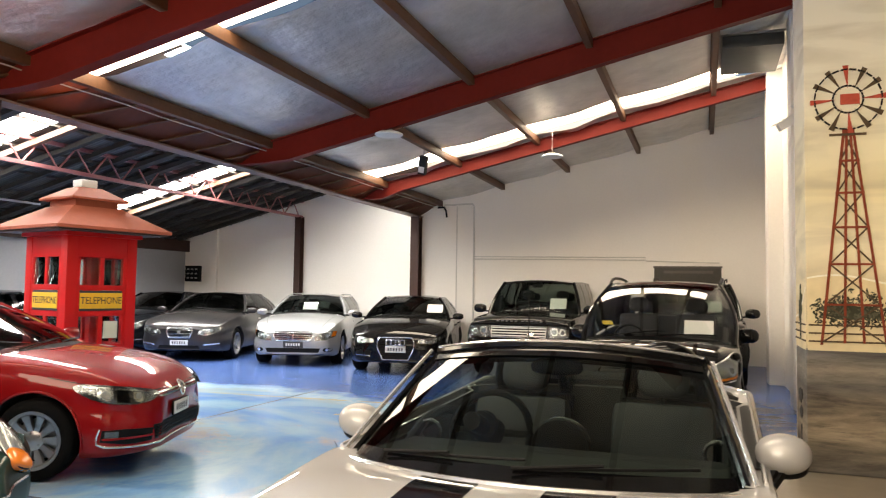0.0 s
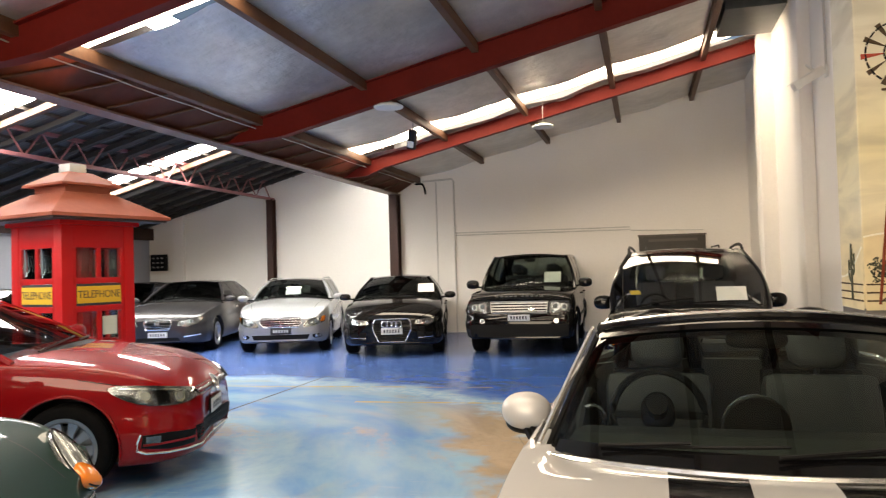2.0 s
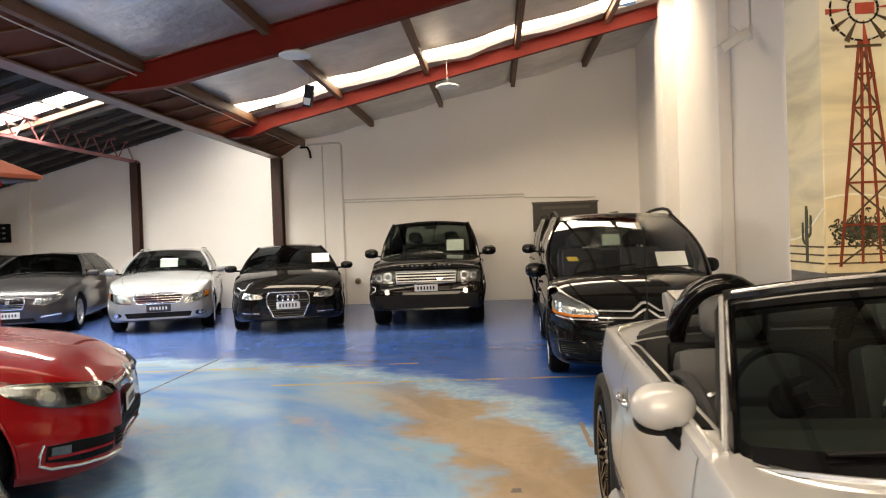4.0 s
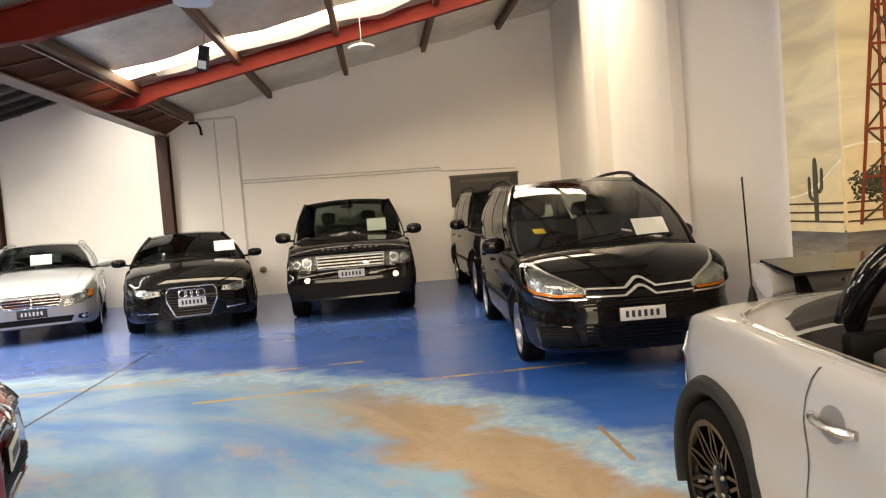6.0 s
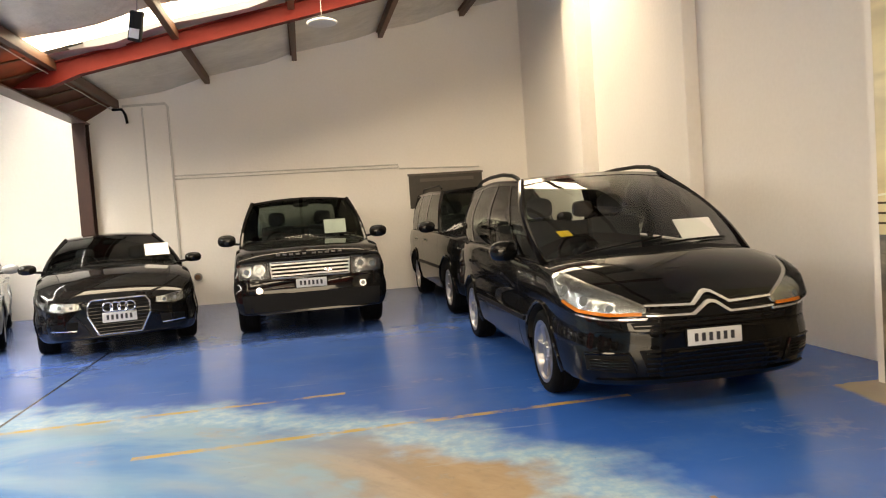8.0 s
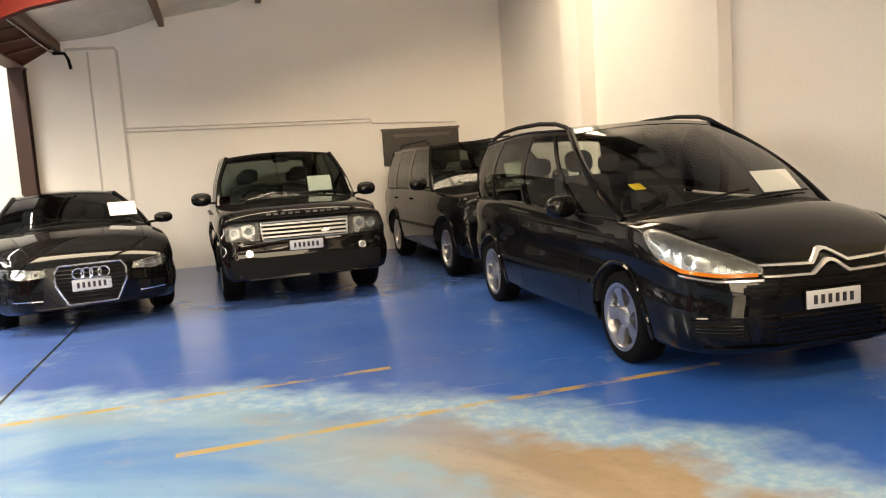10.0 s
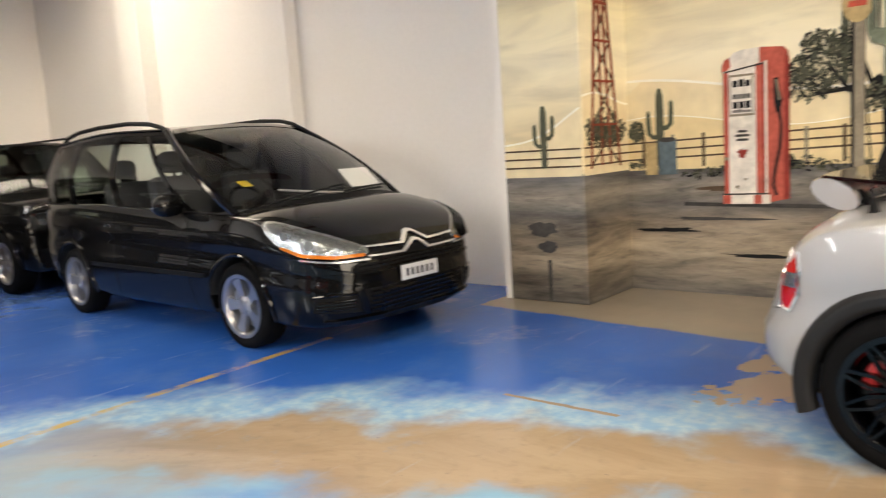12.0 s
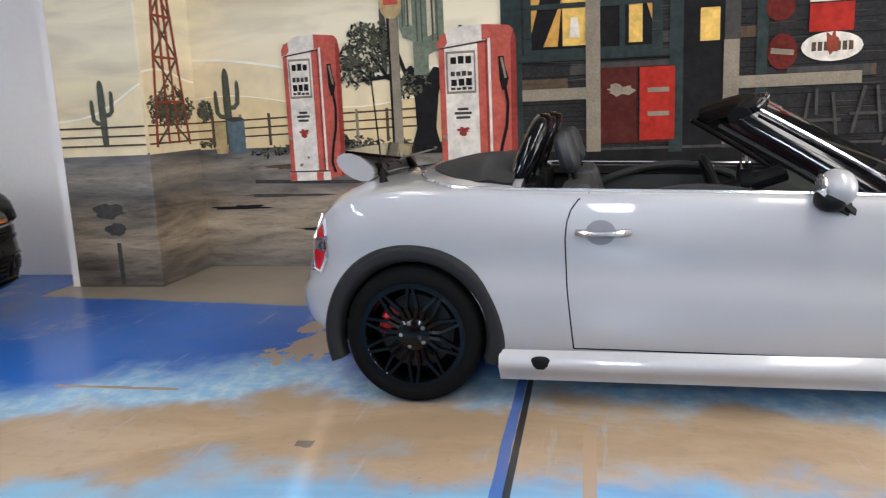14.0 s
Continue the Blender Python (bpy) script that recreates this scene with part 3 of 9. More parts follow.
# ---------------------------------------------------------------- cars: x ahead, y to the car's left, z up; the front axle is at x = 0
def curve(pts):
    """Smooth curve through (x, value) points, without overshoot."""
    pts = sorted(pts)
    px, pv = np.array([p[0] for p in pts], float), np.array([p[1] for p in pts], float)
    h = np.diff(px)
    d = np.diff(pv) / h
    m = np.zeros(len(px))
    for i in range(1, len(px) - 1):
        if d[i - 1] * d[i] > 0:
            w1, w2 = 2 * h[i] + h[i - 1], h[i] + 2 * h[i - 1]
            m[i] = (w1 + w2) / (w1 / d[i - 1] + w2 / d[i])
    m[0], m[-1] = d[0], d[-1]

    def f(x):
        x = min(max(x, px[0]), px[-1])
        i = min(max(int(np.searchsorted(px, x)) - 1, 0), len(h) - 1)
        t = (x - px[i]) / h[i]
        return float((2 * t**3 - 3 * t**2 + 1) * pv[i] + (t**3 - 2 * t**2 + t) * h[i] * m[i] + (-2 * t**3 + 3 * t**2) * pv[i + 1] + (t**3 - t**2) * h[i] * m[i + 1])
    return f


def smooth_poly(pts, k=3):
    """Catmull-Rom through section points."""
    p = [np.array(q, float) for q in pts]
    out = []
    for i in range(len(p) - 1):
        a = p[i - 1] if i else 2 * p[0] - p[1]
        b, c = p[i], p[i + 1]
        d = p[i + 2] if i + 2 < len(p) else 2 * p[-1] - p[-2]
        for s in range(k):
            t = s / k
            out.append(0.5 * ((2 * b) + (-a + c) * t + (2 * a - 5 * b + 4 * c - d) * t * t + (-a + 3 * b - 3 * c + d) * t**3))
    out.append(p[-1])
    return out


def boolean(ob, cutters):
    """Cut the given meshes out of ob, and throw them away."""
    for c in cutters:
        md = ob.modifiers.new("cut", "BOOLEAN")
        md.operation, md.object, md.solver = "DIFFERENCE", c, "EXACT"
    bpy.context.view_layer.update()
    me = bpy.data.meshes.new_from_object(ob.evaluated_get(bpy.context.evaluated_depsgraph_get()))
    ob.modifiers.clear()
    old = ob.data
    ob.data = me
    bpy.data.meshes.remove(old)
    for c in cutters:
        d = c.data
        bpy.data.objects.remove(c)
        bpy.data.meshes.remove(d)


def mark_sharp(me, angle=32):
    bm = bmesh.new()
    bm.from_mesh(me)
    for f in bm.faces:
        f.smooth = True
    for e in bm.edges:
        if len(e.link_faces) == 2:
            e.smooth = e.calc_face_angle(0) < radians(angle)
    bm.to_mesh(me)
    bm.free()


def car_body(car, s, paint):
    """The lower body: a loft with wheel arches cut out and an open cabin."""
    half, belt, deck, bottom = curve(s["half"]), curve(s["belt"]), curve(s["deck"]), curve(s["bottom"])
    fo, tail = s["fo"], -(s["wb"] + s["ro"])
    c0, c1 = s["cabin"]
    tub = s.get("tub", 0.62)
    xs = sorted(set(np.round(np.concatenate([
        np.linspace(tail, tail + 0.25, 7), np.linspace(tail + 0.25, fo - 0.35, 44), fo - 0.35 * (1 - np.linspace(0, 1, 14)) ** 1.6, [c0, c0 - 0.02, c1, c1 + 0.02]]), 4)))
    tum = s.get("tumble", 0.93)
    rake = curve(s.get("rake", [(0.15, 0.07), (0.28, 0.01), (0.42, 0.0), (0.56, 0.012), (0.75, 0.05), (1.0, 0.09)]))
    tail_rake = curve(s.get("tail_rake", [(0.15, 0.0), (0.5, 0.0), (1.0, 0.0)]))
    rows = []
    for x in xs:
        w, zb, bz, dz = half(x), bottom(x), belt(x), deck(x)
        inside = c1 + 0.01 < x < c0 - 0.01
        h = bz - zb
        pts = [(0, zb), (w * 0.62, zb), (w * 0.90, zb + 0.01), (w * 0.975, zb + 0.16 * h), (w, zb + 0.40 * h), (w * 0.978, zb + 0.60 * h), (w * 0.988, zb + 0.76 * h), (w * (tum + 0.035), bz - 0.03), (w * tum, bz)]
        if inside:
            sec = smooth_poly(pts, 3) + [np.array((w * tum - 0.07, bz - 0.005)), np.array((w * tum - 0.10, tub + 0.04)), np.array((w * 0.55, tub)), np.array((0, tub))]
            while len(sec) < 9 * 3 + 6:
                sec.insert(-1, sec[-2] * 0.6)
        else:
            sec = smooth_poly(pts + [(w * 0.74, bz + (dz - bz) * 0.55), (w * 0.40, bz + (dz - bz) * 0.90), (0, dz)], 3)
        rows.append((x, sec))
    n = min(len(r[1]) for r in rows)
    bm = bmesh.new()
    rings = []
    for x, sec in rows:
        sec = sec[:n - 1] + [sec[-1]]
        pull = min(max((x - fo + 0.55) / 0.55, 0.0), 1.0) ** 2
        push = min(max((tail + 0.40 - x) / 0.40, 0.0), 1.0) ** 1.5
        left = [bm.verts.new((x - pull * rake(p[1]) - push * tail_rake(p[1]), p[0], p[1])) for p in sec]
        right = [bm.verts.new((x - pull * rake(p[1]) - push * tail_rake(p[1]), -p[0], p[1])) for p in sec[1:-1]]
        rings.append(left + right[::-1])
    m = len(rings[0])
    for A, B in zip(rings, rings[1:]):
        for k in range(m):
            bm.faces.new((A[k], A[(k + 1) % m], B[(k + 1) % m], B[k]))
    bm.faces.new(rings[0]), bm.faces.new(rings[-1][::-1])
    body = part("body", bm, paint, car)
    cutters = []
    for x in (0.0, -s["wb"]):
        for sd in (-1, 1):
            a = bm_lathe([(s["arch"], -0.17), (s["arch"], 0.6)], 44, "y", at=(x, 0, s["tyre_r"] + s.get("arch_dz", 0.0)))
            c = new("cutter", finish("cutter", a, paint))
            c.matrix_world = car.matrix_world @ (pose(0, s["track"], 0) if sd > 0 else pose(0, -s["track"], 0, 0, 0, 180) @ pose(-2 * x, 0, 0))
            cutters.append(c)
    bpy.context.view_layer.update()
    boolean(body, cutters)
    body.data.materials.append(INTERIOR)
    for p in body.data.polygons:
        c = p.center
        w = half(c.x)
        if (c1 < c.x < c0 and c.z < belt(c.x) - 0.012 and abs(c.y) < w * tum - 0.05 and c.z > tub - 0.05) or \
                (min(abs(c.x), abs(c.x + s["wb"])) < s["arch"] - 0.004 and c.z < s["tyre_r"] + s["arch"] * 0.99 and abs(c.y) < s["half_max"] * 0.93 and abs(p.normal.z) < 0.999 and c.z > 0.15 and (Vector((c.x if abs(c.x) < 1 else c.x + s["wb"], 0, c.z - s["tyre_r"] - s.get("arch_dz", 0.0))).length < s["arch"] + 0.01)):
            p.material_index = 1
    mark_sharp(body.data, 34)
    bm = bmesh.new()
    bm.from_mesh(body.data)
    bvh = BVHTree.FromBMesh(bm)
    bm.free()
    return body, bvh


RAYS = {"front": (0, -1, (1, 2)), "rear": (0, 1, (1, 2)), "left": (1, -1, (0, 2)), "right": (1, 1, (0, 2)), "top": (2, -1, (0, 1))}


def shoot_yaw(bvh, yaw, a, b, lift):
    """As shoot, along a level line of sight at an angle to the car's axis."""
    c, s = math.cos(radians(yaw)), math.sin(radians(yaw))
    out, across = Vector((c, s, 0)), Vector((-s, c, 0))
    o = across * a + Vector((0, 0, b)) + out * 9
    hit, nrm, _, _ = bvh.ray_cast(o, -out)
    if hit is None:
        near, _, _, _ = bvh.find_nearest(o - out * 7.5)
        hit = o - out * (o - near).dot(out)
    return hit + out * lift


def bm_patch_yaw(bvh, outline, yaw, lift=0.004, sink=0.02, step=0.05):
    c, s = math.cos(radians(yaw)), math.sin(radians(yaw))
    bm = bmesh.new()
    bm.faces.new([bm.verts.new((0, a, b)) for a, b in outline])
    for k in (0, 1):
        lo, hi = min(p[k] for p in outline), max(p[k] for p in outline)
        nn = int((hi - lo) / step)
        for q in range(1, nn + 1):
            co, no = Vector((0, 0, 0)), Vector((0, 0, 0))
            co[k + 1], no[k + 1] = lo + (hi - lo) * q / (nn + 1), 1
            bmesh.ops.bisect_plane(bm, geom=bm.verts[:] + bm.edges[:] + bm.faces[:], plane_co=co, plane_no=no)
    for v in bm.verts:
        v.co = shoot_yaw(bvh, yaw, v.co.y, v.co.z, lift)
    back = bmesh.ops.extrude_face_region(bm, geom=bm.faces[:])
    for v in [g for g in back["geom"] if isinstance(g, bmesh.types.BMVert)]:
        v.co -= Vector((c, s, 0)) * sink
    return bm


LAMP_BOWL = mat("lamp_bowl", (0.50, 0.50, 0.52), 0.22, 0.9)


def corner_lights(car, bvh, yaw, outline, bulbs, amber=(), housing=None, label="clear headlight"):
    """A pair of lamps that wrap round the corners of the nose."""
    for fl in (False, True):
        w = -yaw if fl else yaw
        f = flip if fl else (lambda o: o)
        h = part("headlight", bm_patch_yaw(bvh, f(outline), w, 0.014, 0.05, 0.03), housing or REFLECTOR, car, label)
        for a, b, r in bulbs:
            part("reflector", bm_patch_yaw(bvh, f(ellipse(a, b, r, r, 18)), w, 0.022, 0.012, 0.03), LAMP_BOWL, h)
            part("bulb_lens", bm_patch_yaw(bvh, f(ellipse(a, b, r * 0.55, r * 0.55, 14)), w, 0.027, 0.010, 0.03), mat("lamp_lens", (0.30, 0.32, 0.34), 0.05, 0.4), h)
        if amber:
            part("indicator", bm_patch_yaw(bvh, f(amber), w, 0.024, 0.014, 0.03), AMBER, h, "amber indicator lens")
        c = part("lens_cover", bm_patch_yaw(bvh, f(outline), w, 0.034, 0.004, 0.03), CLEAR, h)
        c.visible_shadow = False


def shoot(bvh, view, a, b, lift):
    axis, sign, (i, j) = RAYS[view]
    o = Vector((0, 0, 0))
    o[axis], o[i], o[j] = -sign * 9.0, a, b
    d = Vector((0, 0, 0)); d[axis] = sign
    hit, nrm, _, _ = bvh.ray_cast(o, d)
    if hit is None:
        probe = o.copy(); probe[axis] = -sign * 2.0
        hit, nrm, _, _ = bvh.find_nearest(probe)
        p = o.copy(); p[axis] = hit[axis]
        hit = p
    hit = hit.copy()
    hit[axis] -= sign * lift
    return hit


def bm_patch(bvh, outline, view, lift=0.004, sink=0.02, step=0.05):
    """A panel with this outline, laid on the body as seen from one side."""
    axis, sign, (i, j) = RAYS[view]
    bm = bmesh.new()
    vs = []
    for a, b in outline:
        c = Vector((0, 0, 0)); c[i], c[j] = a, b
        vs.append(bm.verts.new(c))
    bm.faces.new(vs)
    for ax, k in ((i, 0), (j, 1)):
        lo, hi = min(p[k] for p in outline), max(p[k] for p in outline)
        nn = int((hi - lo) / step)
        for q in range(1, nn + 1):
            co, no = Vector((0, 0, 0)), Vector((0, 0, 0))
            co[ax], no[ax] = lo + (hi - lo) * q / (nn + 1), 1
            bmesh.ops.bisect_plane(bm, geom=bm.verts[:] + bm.edges[:] + bm.faces[:], plane_co=co, plane_no=no)
    for v in bm.verts:
        v.co = shoot(bvh, view, v.co[i], v.co[j], lift)
    back = bmesh.ops.extrude_face_region(bm, geom=bm.faces[:])
    for v in [g for g in back["geom"] if isinstance(g, bmesh.types.BMVert)]:
        v.co[axis] += sign * sink
    return bm


def bm_line(bvh, pts, view, width=0.006, lift=0.0015):
    """A thin dark seam along a line on the body."""
    fine = []
    for a, b in zip(pts, pts[1:]):
        n = max(1, int(math.dist(a, b) / 0.03))
        fine += [(a[0] + (b[0] - a[0]) * k / n, a[1] + (b[1] - a[1]) * k / n) for k in range(n)]
    fine.append(pts[-1])
    bm = bmesh.new()
    prev = None
    for k, p in enumerate(fine):
        a, b = fine[max(k - 1, 0)], fine[min(k + 1, len(fine) - 1)]
        d = (b[0] - a[0], b[1] - a[1])
        L = math.hypot(*d) or 1
        nx, ny = -d[1] / L * width / 2, d[0] / L * width / 2
        u = bm.verts.new(shoot(bvh, view, p[0] + nx, p[1] + ny, lift))
        w = bm.verts.new(shoot(bvh, view, p[0] - nx, p[1] - ny, lift))
        if prev:
            bm.faces.new((prev[0], u, w, prev[1]))
        prev = (u, w)
    return bm


def ellipse(cy, cz, ry, rz, n=20, rot=0.0):
    c, s = math.cos(radians(rot)), math.sin(radians(rot))
    return [(cy + ry * math.cos(t) * c - rz * math.sin(t) * s, cz + ry * math.cos(t) * s + rz * math.sin(t) * c) for t in (2 * math.pi * k / n for k in range(n))]


def flip(outline):
    return [(-a, b) for a, b in outline][::-1]


def bm_grid(f, nu, nv, thick=0.0):
    """A sheet f(u, v) with u, v from 0 to 1; thick gives it a back."""
    bm = bmesh.new()
    g = [[bm.verts.new(f(i / nu, j / nv)) for j in range(nv + 1)] for i in range(nu + 1)]
    for i in range(nu):
        for j in range(nv):
            bm.faces.new((g[i][j], g[i + 1][j], g[i + 1][j + 1], g[i][j + 1]))
    if thick:
        bmesh.ops.recalc_face_normals(bm, faces=bm.faces)
        bmesh.ops.solidify(bm, geom=bm.faces[:], thickness=thick)
    return bm


def lerp(a, b, t):
    return a + (b - a) * t


def greenhouse(car, s, paint, glass=None, dark=None, trim=None):
    """Windscreen, roof, side windows with their pillars, and rear window."""
    g = s["gh"]
    glass, dark = glass or GLASS, dark or DARK_GLASS
    trim = trim or GLOSS_BLACK
    half, belt = curve(s["half"]), curve(s["belt"])
    tum = s.get("tumble", 0.93)
    (cx, cz), (hx, hz), (rx, rz), (bx, bz) = g["cowl"], g["header"], g["rheader"], g["rbase"]
    bb, bt, crown, yr = g.get("bow_b", 0.22), g.get("bow_t", 0.10), g.get("crown", 0.05), g["yr"]
    rb, rt = g.get("rbow_b", 0.10), g.get("rbow_t", 0.05)
    roof_c = curve([(rx, rz), (lerp(hx, rx, 0.5), max(hz, rz) + g.get("hump", 0.015)), (hx, hz)])
    yw = curve([(rx - 0.01, g.get("yr_r", yr)), (lerp(hx, rx, 0.45), yr), (hx, g.get("yr_f", yr))])

    def base(x):
        return Vector((x, half(x) * tum - 0.012, belt(x) - 0.004))

    def top(x):
        return Vector((x, yw(x), roof_c(x) - crown))

    def side(xb, xt, v, sd):
        a, b = base(xb), top(xt)
        p = a.lerp(b, v)
        p.y += g.get("side_bulge", 0.035) * math.sin(math.pi * v) * (1 - 0.3 * v)
        return Vector((p.x, p.y * sd, p.z))

    def screen(u, v, cxx, czz, hxx, hzz, b0, b1, sgn):
        q = 2 * u - 1
        e0, e1 = base(cxx - sgn * b0), top(hxx - sgn * b1)
        a = Vector((cxx - sgn * b0 * q * q, q * e0.y, lerp(czz, e0.z, q * q)))
        b = Vector((hxx - sgn * b1 * q * q, q * e1.y, lerp(hzz, e1.z, q * q)))
        p = a.lerp(b, v)
        p.z += (g.get("bulge", 0.03) if sgn > 0 else 0.03) * math.sin(math.pi * v) * (1 - 0.5 * q**4)
        p.y += q * abs(q) * g.get("side_bulge", 0.035) * math.sin(math.pi * v) * (1 - 0.3 * v)
        p.x += sgn * 0.015 * math.sin(math.pi * v)
        return p
    ws = part("windscreen", bm_grid(lambda u, v: screen(u, v, cx, cz, hx, hz, bb, bt, 1), 16, 8), glass, car, "laminated windscreen glass")
    ws.visible_shadow = False
    # black band and sill round the windscreen
    part("screen_band", bm_grid(lambda u, v: screen(u, 1 - 0.07 * v, cx, cz, hx, hz, bb, bt, 1) + Vector((0.003, 0, 0.003)), 16, 1), GLOSS_BLACK, car)
    part("cowl", bm_grid(lambda u, v: screen(0.04 + u * 0.92, 0.06 * v - 0.03, cx, cz, hx, hz, bb, bt, 1) + Vector((0.012, 0, 0.002)), 16, 1, 0.01), BLACK_PLASTIC, car)
    rw = part("rear_window", bm_grid(lambda u, v: screen(0.06 + u * 0.88, 0.08 + v * 0.84, bx, bz, rx, rz, rb, rt, -1), 12, 6), dark, car)
    rw.visible_shadow = False
    bm = bm_grid(lambda u, v: screen(u, 0.08 * v, bx, bz, rx, rz, rb, rt, -1), 12, 1, 0.01)
    part("rear_panel", bm, paint, car)
    part("rear_header", bm_grid(lambda u, v: screen(u, 0.92 + 0.08 * v, bx, bz, rx, rz, rb, rt, -1), 12, 1, 0.01), paint, car)
    for e0, e1 in ((0.0, 0.06), (0.94, 1.0)):
        part("rear_pillar", bm_grid(lambda u, v: screen(lerp(e0, e1, u), v, bx, bz, rx, rz, rb, rt, -1), 2, 6, 0.012), paint, car)

    def roof(u, v):
        q = 2 * u - 1
        xf, xr = hx - bt * q * q, rx + rt * q * q
        x = lerp(xf, xr, v)
        z = roof_c(lerp(hx, rx, v)) - crown * abs(q) ** 2.4
        return Vector((x, q * yw(x), z))
    part("roof", bm_grid(roof, 18, 14, 0.014), paint, car)
    st = g["sides"]
    for sd in (1, -1):
        for (xb0, xt0, kind), (xb1, xt1, _) in zip(st, st[1:]):
            f = lambda u, v: side(lerp(xb0, xb1, u), lerp(xt0, xt1, u), v, sd)
            if kind == "g" or kind == "d":
                w = part("side_window", bm_grid(lambda u, v: f(u, 0.02 + v * 0.93), 6, 6), glass if kind == "g" else dark, car)
                w.visible_shadow = False
                part("window_seal", bm_grid(lambda u, v: f(u, 0.94 + v * 0.06) + Vector((0, sd * 0.003, 0)), 6, 1), trim, car)
            else:
                part({"b": "pillar", "k": "pillar"}[kind], bm_grid(lambda u, v: f(u, v) + Vector((0, sd * 0.004, 0)), 3, 8, 0.02), paint if kind == "b" else GLOSS_BLACK, car)
        # slim roof rail between screen and rear
        part("gutter", bm_tube([top(lerp(hx - bt, rx + rt, k / 10)) * 1 for k in range(11)] if sd > 0 else [Vector((p.x, -p.y, p.z)) for p in (top(lerp(hx - bt, rx + rt, k / 10)) for k in range(11))], 0.014, 6), paint, car)
        a_pts = [side(cx - bb, hx - bt, k / 8, sd).lerp(screen(0.5 + 0.5 * sd, k / 8, cx, cz, hx, hz, bb, bt, 1), 0.5) for k in range(9)]
        part("a_pillar", bm_tube(a_pts, 0.030, 8), paint if not g.get("dark_a") else GLOSS_BLACK, car)
    # wipers
    for y0, y1 in ((-0.55, 0.05), (0.0, 0.62)):
        u0, u1 = 0.5 + y0 / 1.6, 0.5 + y1 / 1.6
        p = [screen(lerp(u0, u1, k / 6), 0.03 + 0.06 * (k / 6), cx, cz, hx, hz, bb, bt, 1) + Vector((0.012, 0, 0.012)) for k in range(7)]
        part("wiper", bm_tube(p, 0.008, 5), BLACK_PLASTIC, car)
    return screen, side, roof


def bm_blob(cx, cy, cz, rx, ry, rz, n=16, m=10, power=2.0, bm=None):
    """A rounded superellipsoid."""
    own = bm is None
    bm = bmesh.new() if own else bm

    def sp(v, e):
        return math.copysign(abs(v) ** e, v)
    e = 2.0 / power
    rings = []
    for i in range(1, m):
        ph = -math.pi / 2 + math.pi * i / m
        rings.append([bm.verts.new((cx + rx * sp(math.cos(ph), e) * sp(math.cos(2 * math.pi * k / n), e), cy + ry * sp(math.cos(ph), e) * sp(math.sin(2 * math.pi * k / n), e), cz + rz * sp(math.sin(ph), e))) for k in range(n)])
    for A, B in zip(rings, rings[1:]):
        for k in range(n):
            bm.faces.new((A[k], A[(k + 1) % n], B[(k + 1) % n], B[k]))
    b = bm.verts.new((cx, cy, cz - rz)); t = bm.verts.new((cx, cy, cz + rz))
    for k in range(n):
        bm.faces.new((rings[0][(k + 1) % n], rings[0][k], b))
        bm.faces.new((rings[-1][k], rings[-1][(k + 1) % n], t))
    return bm


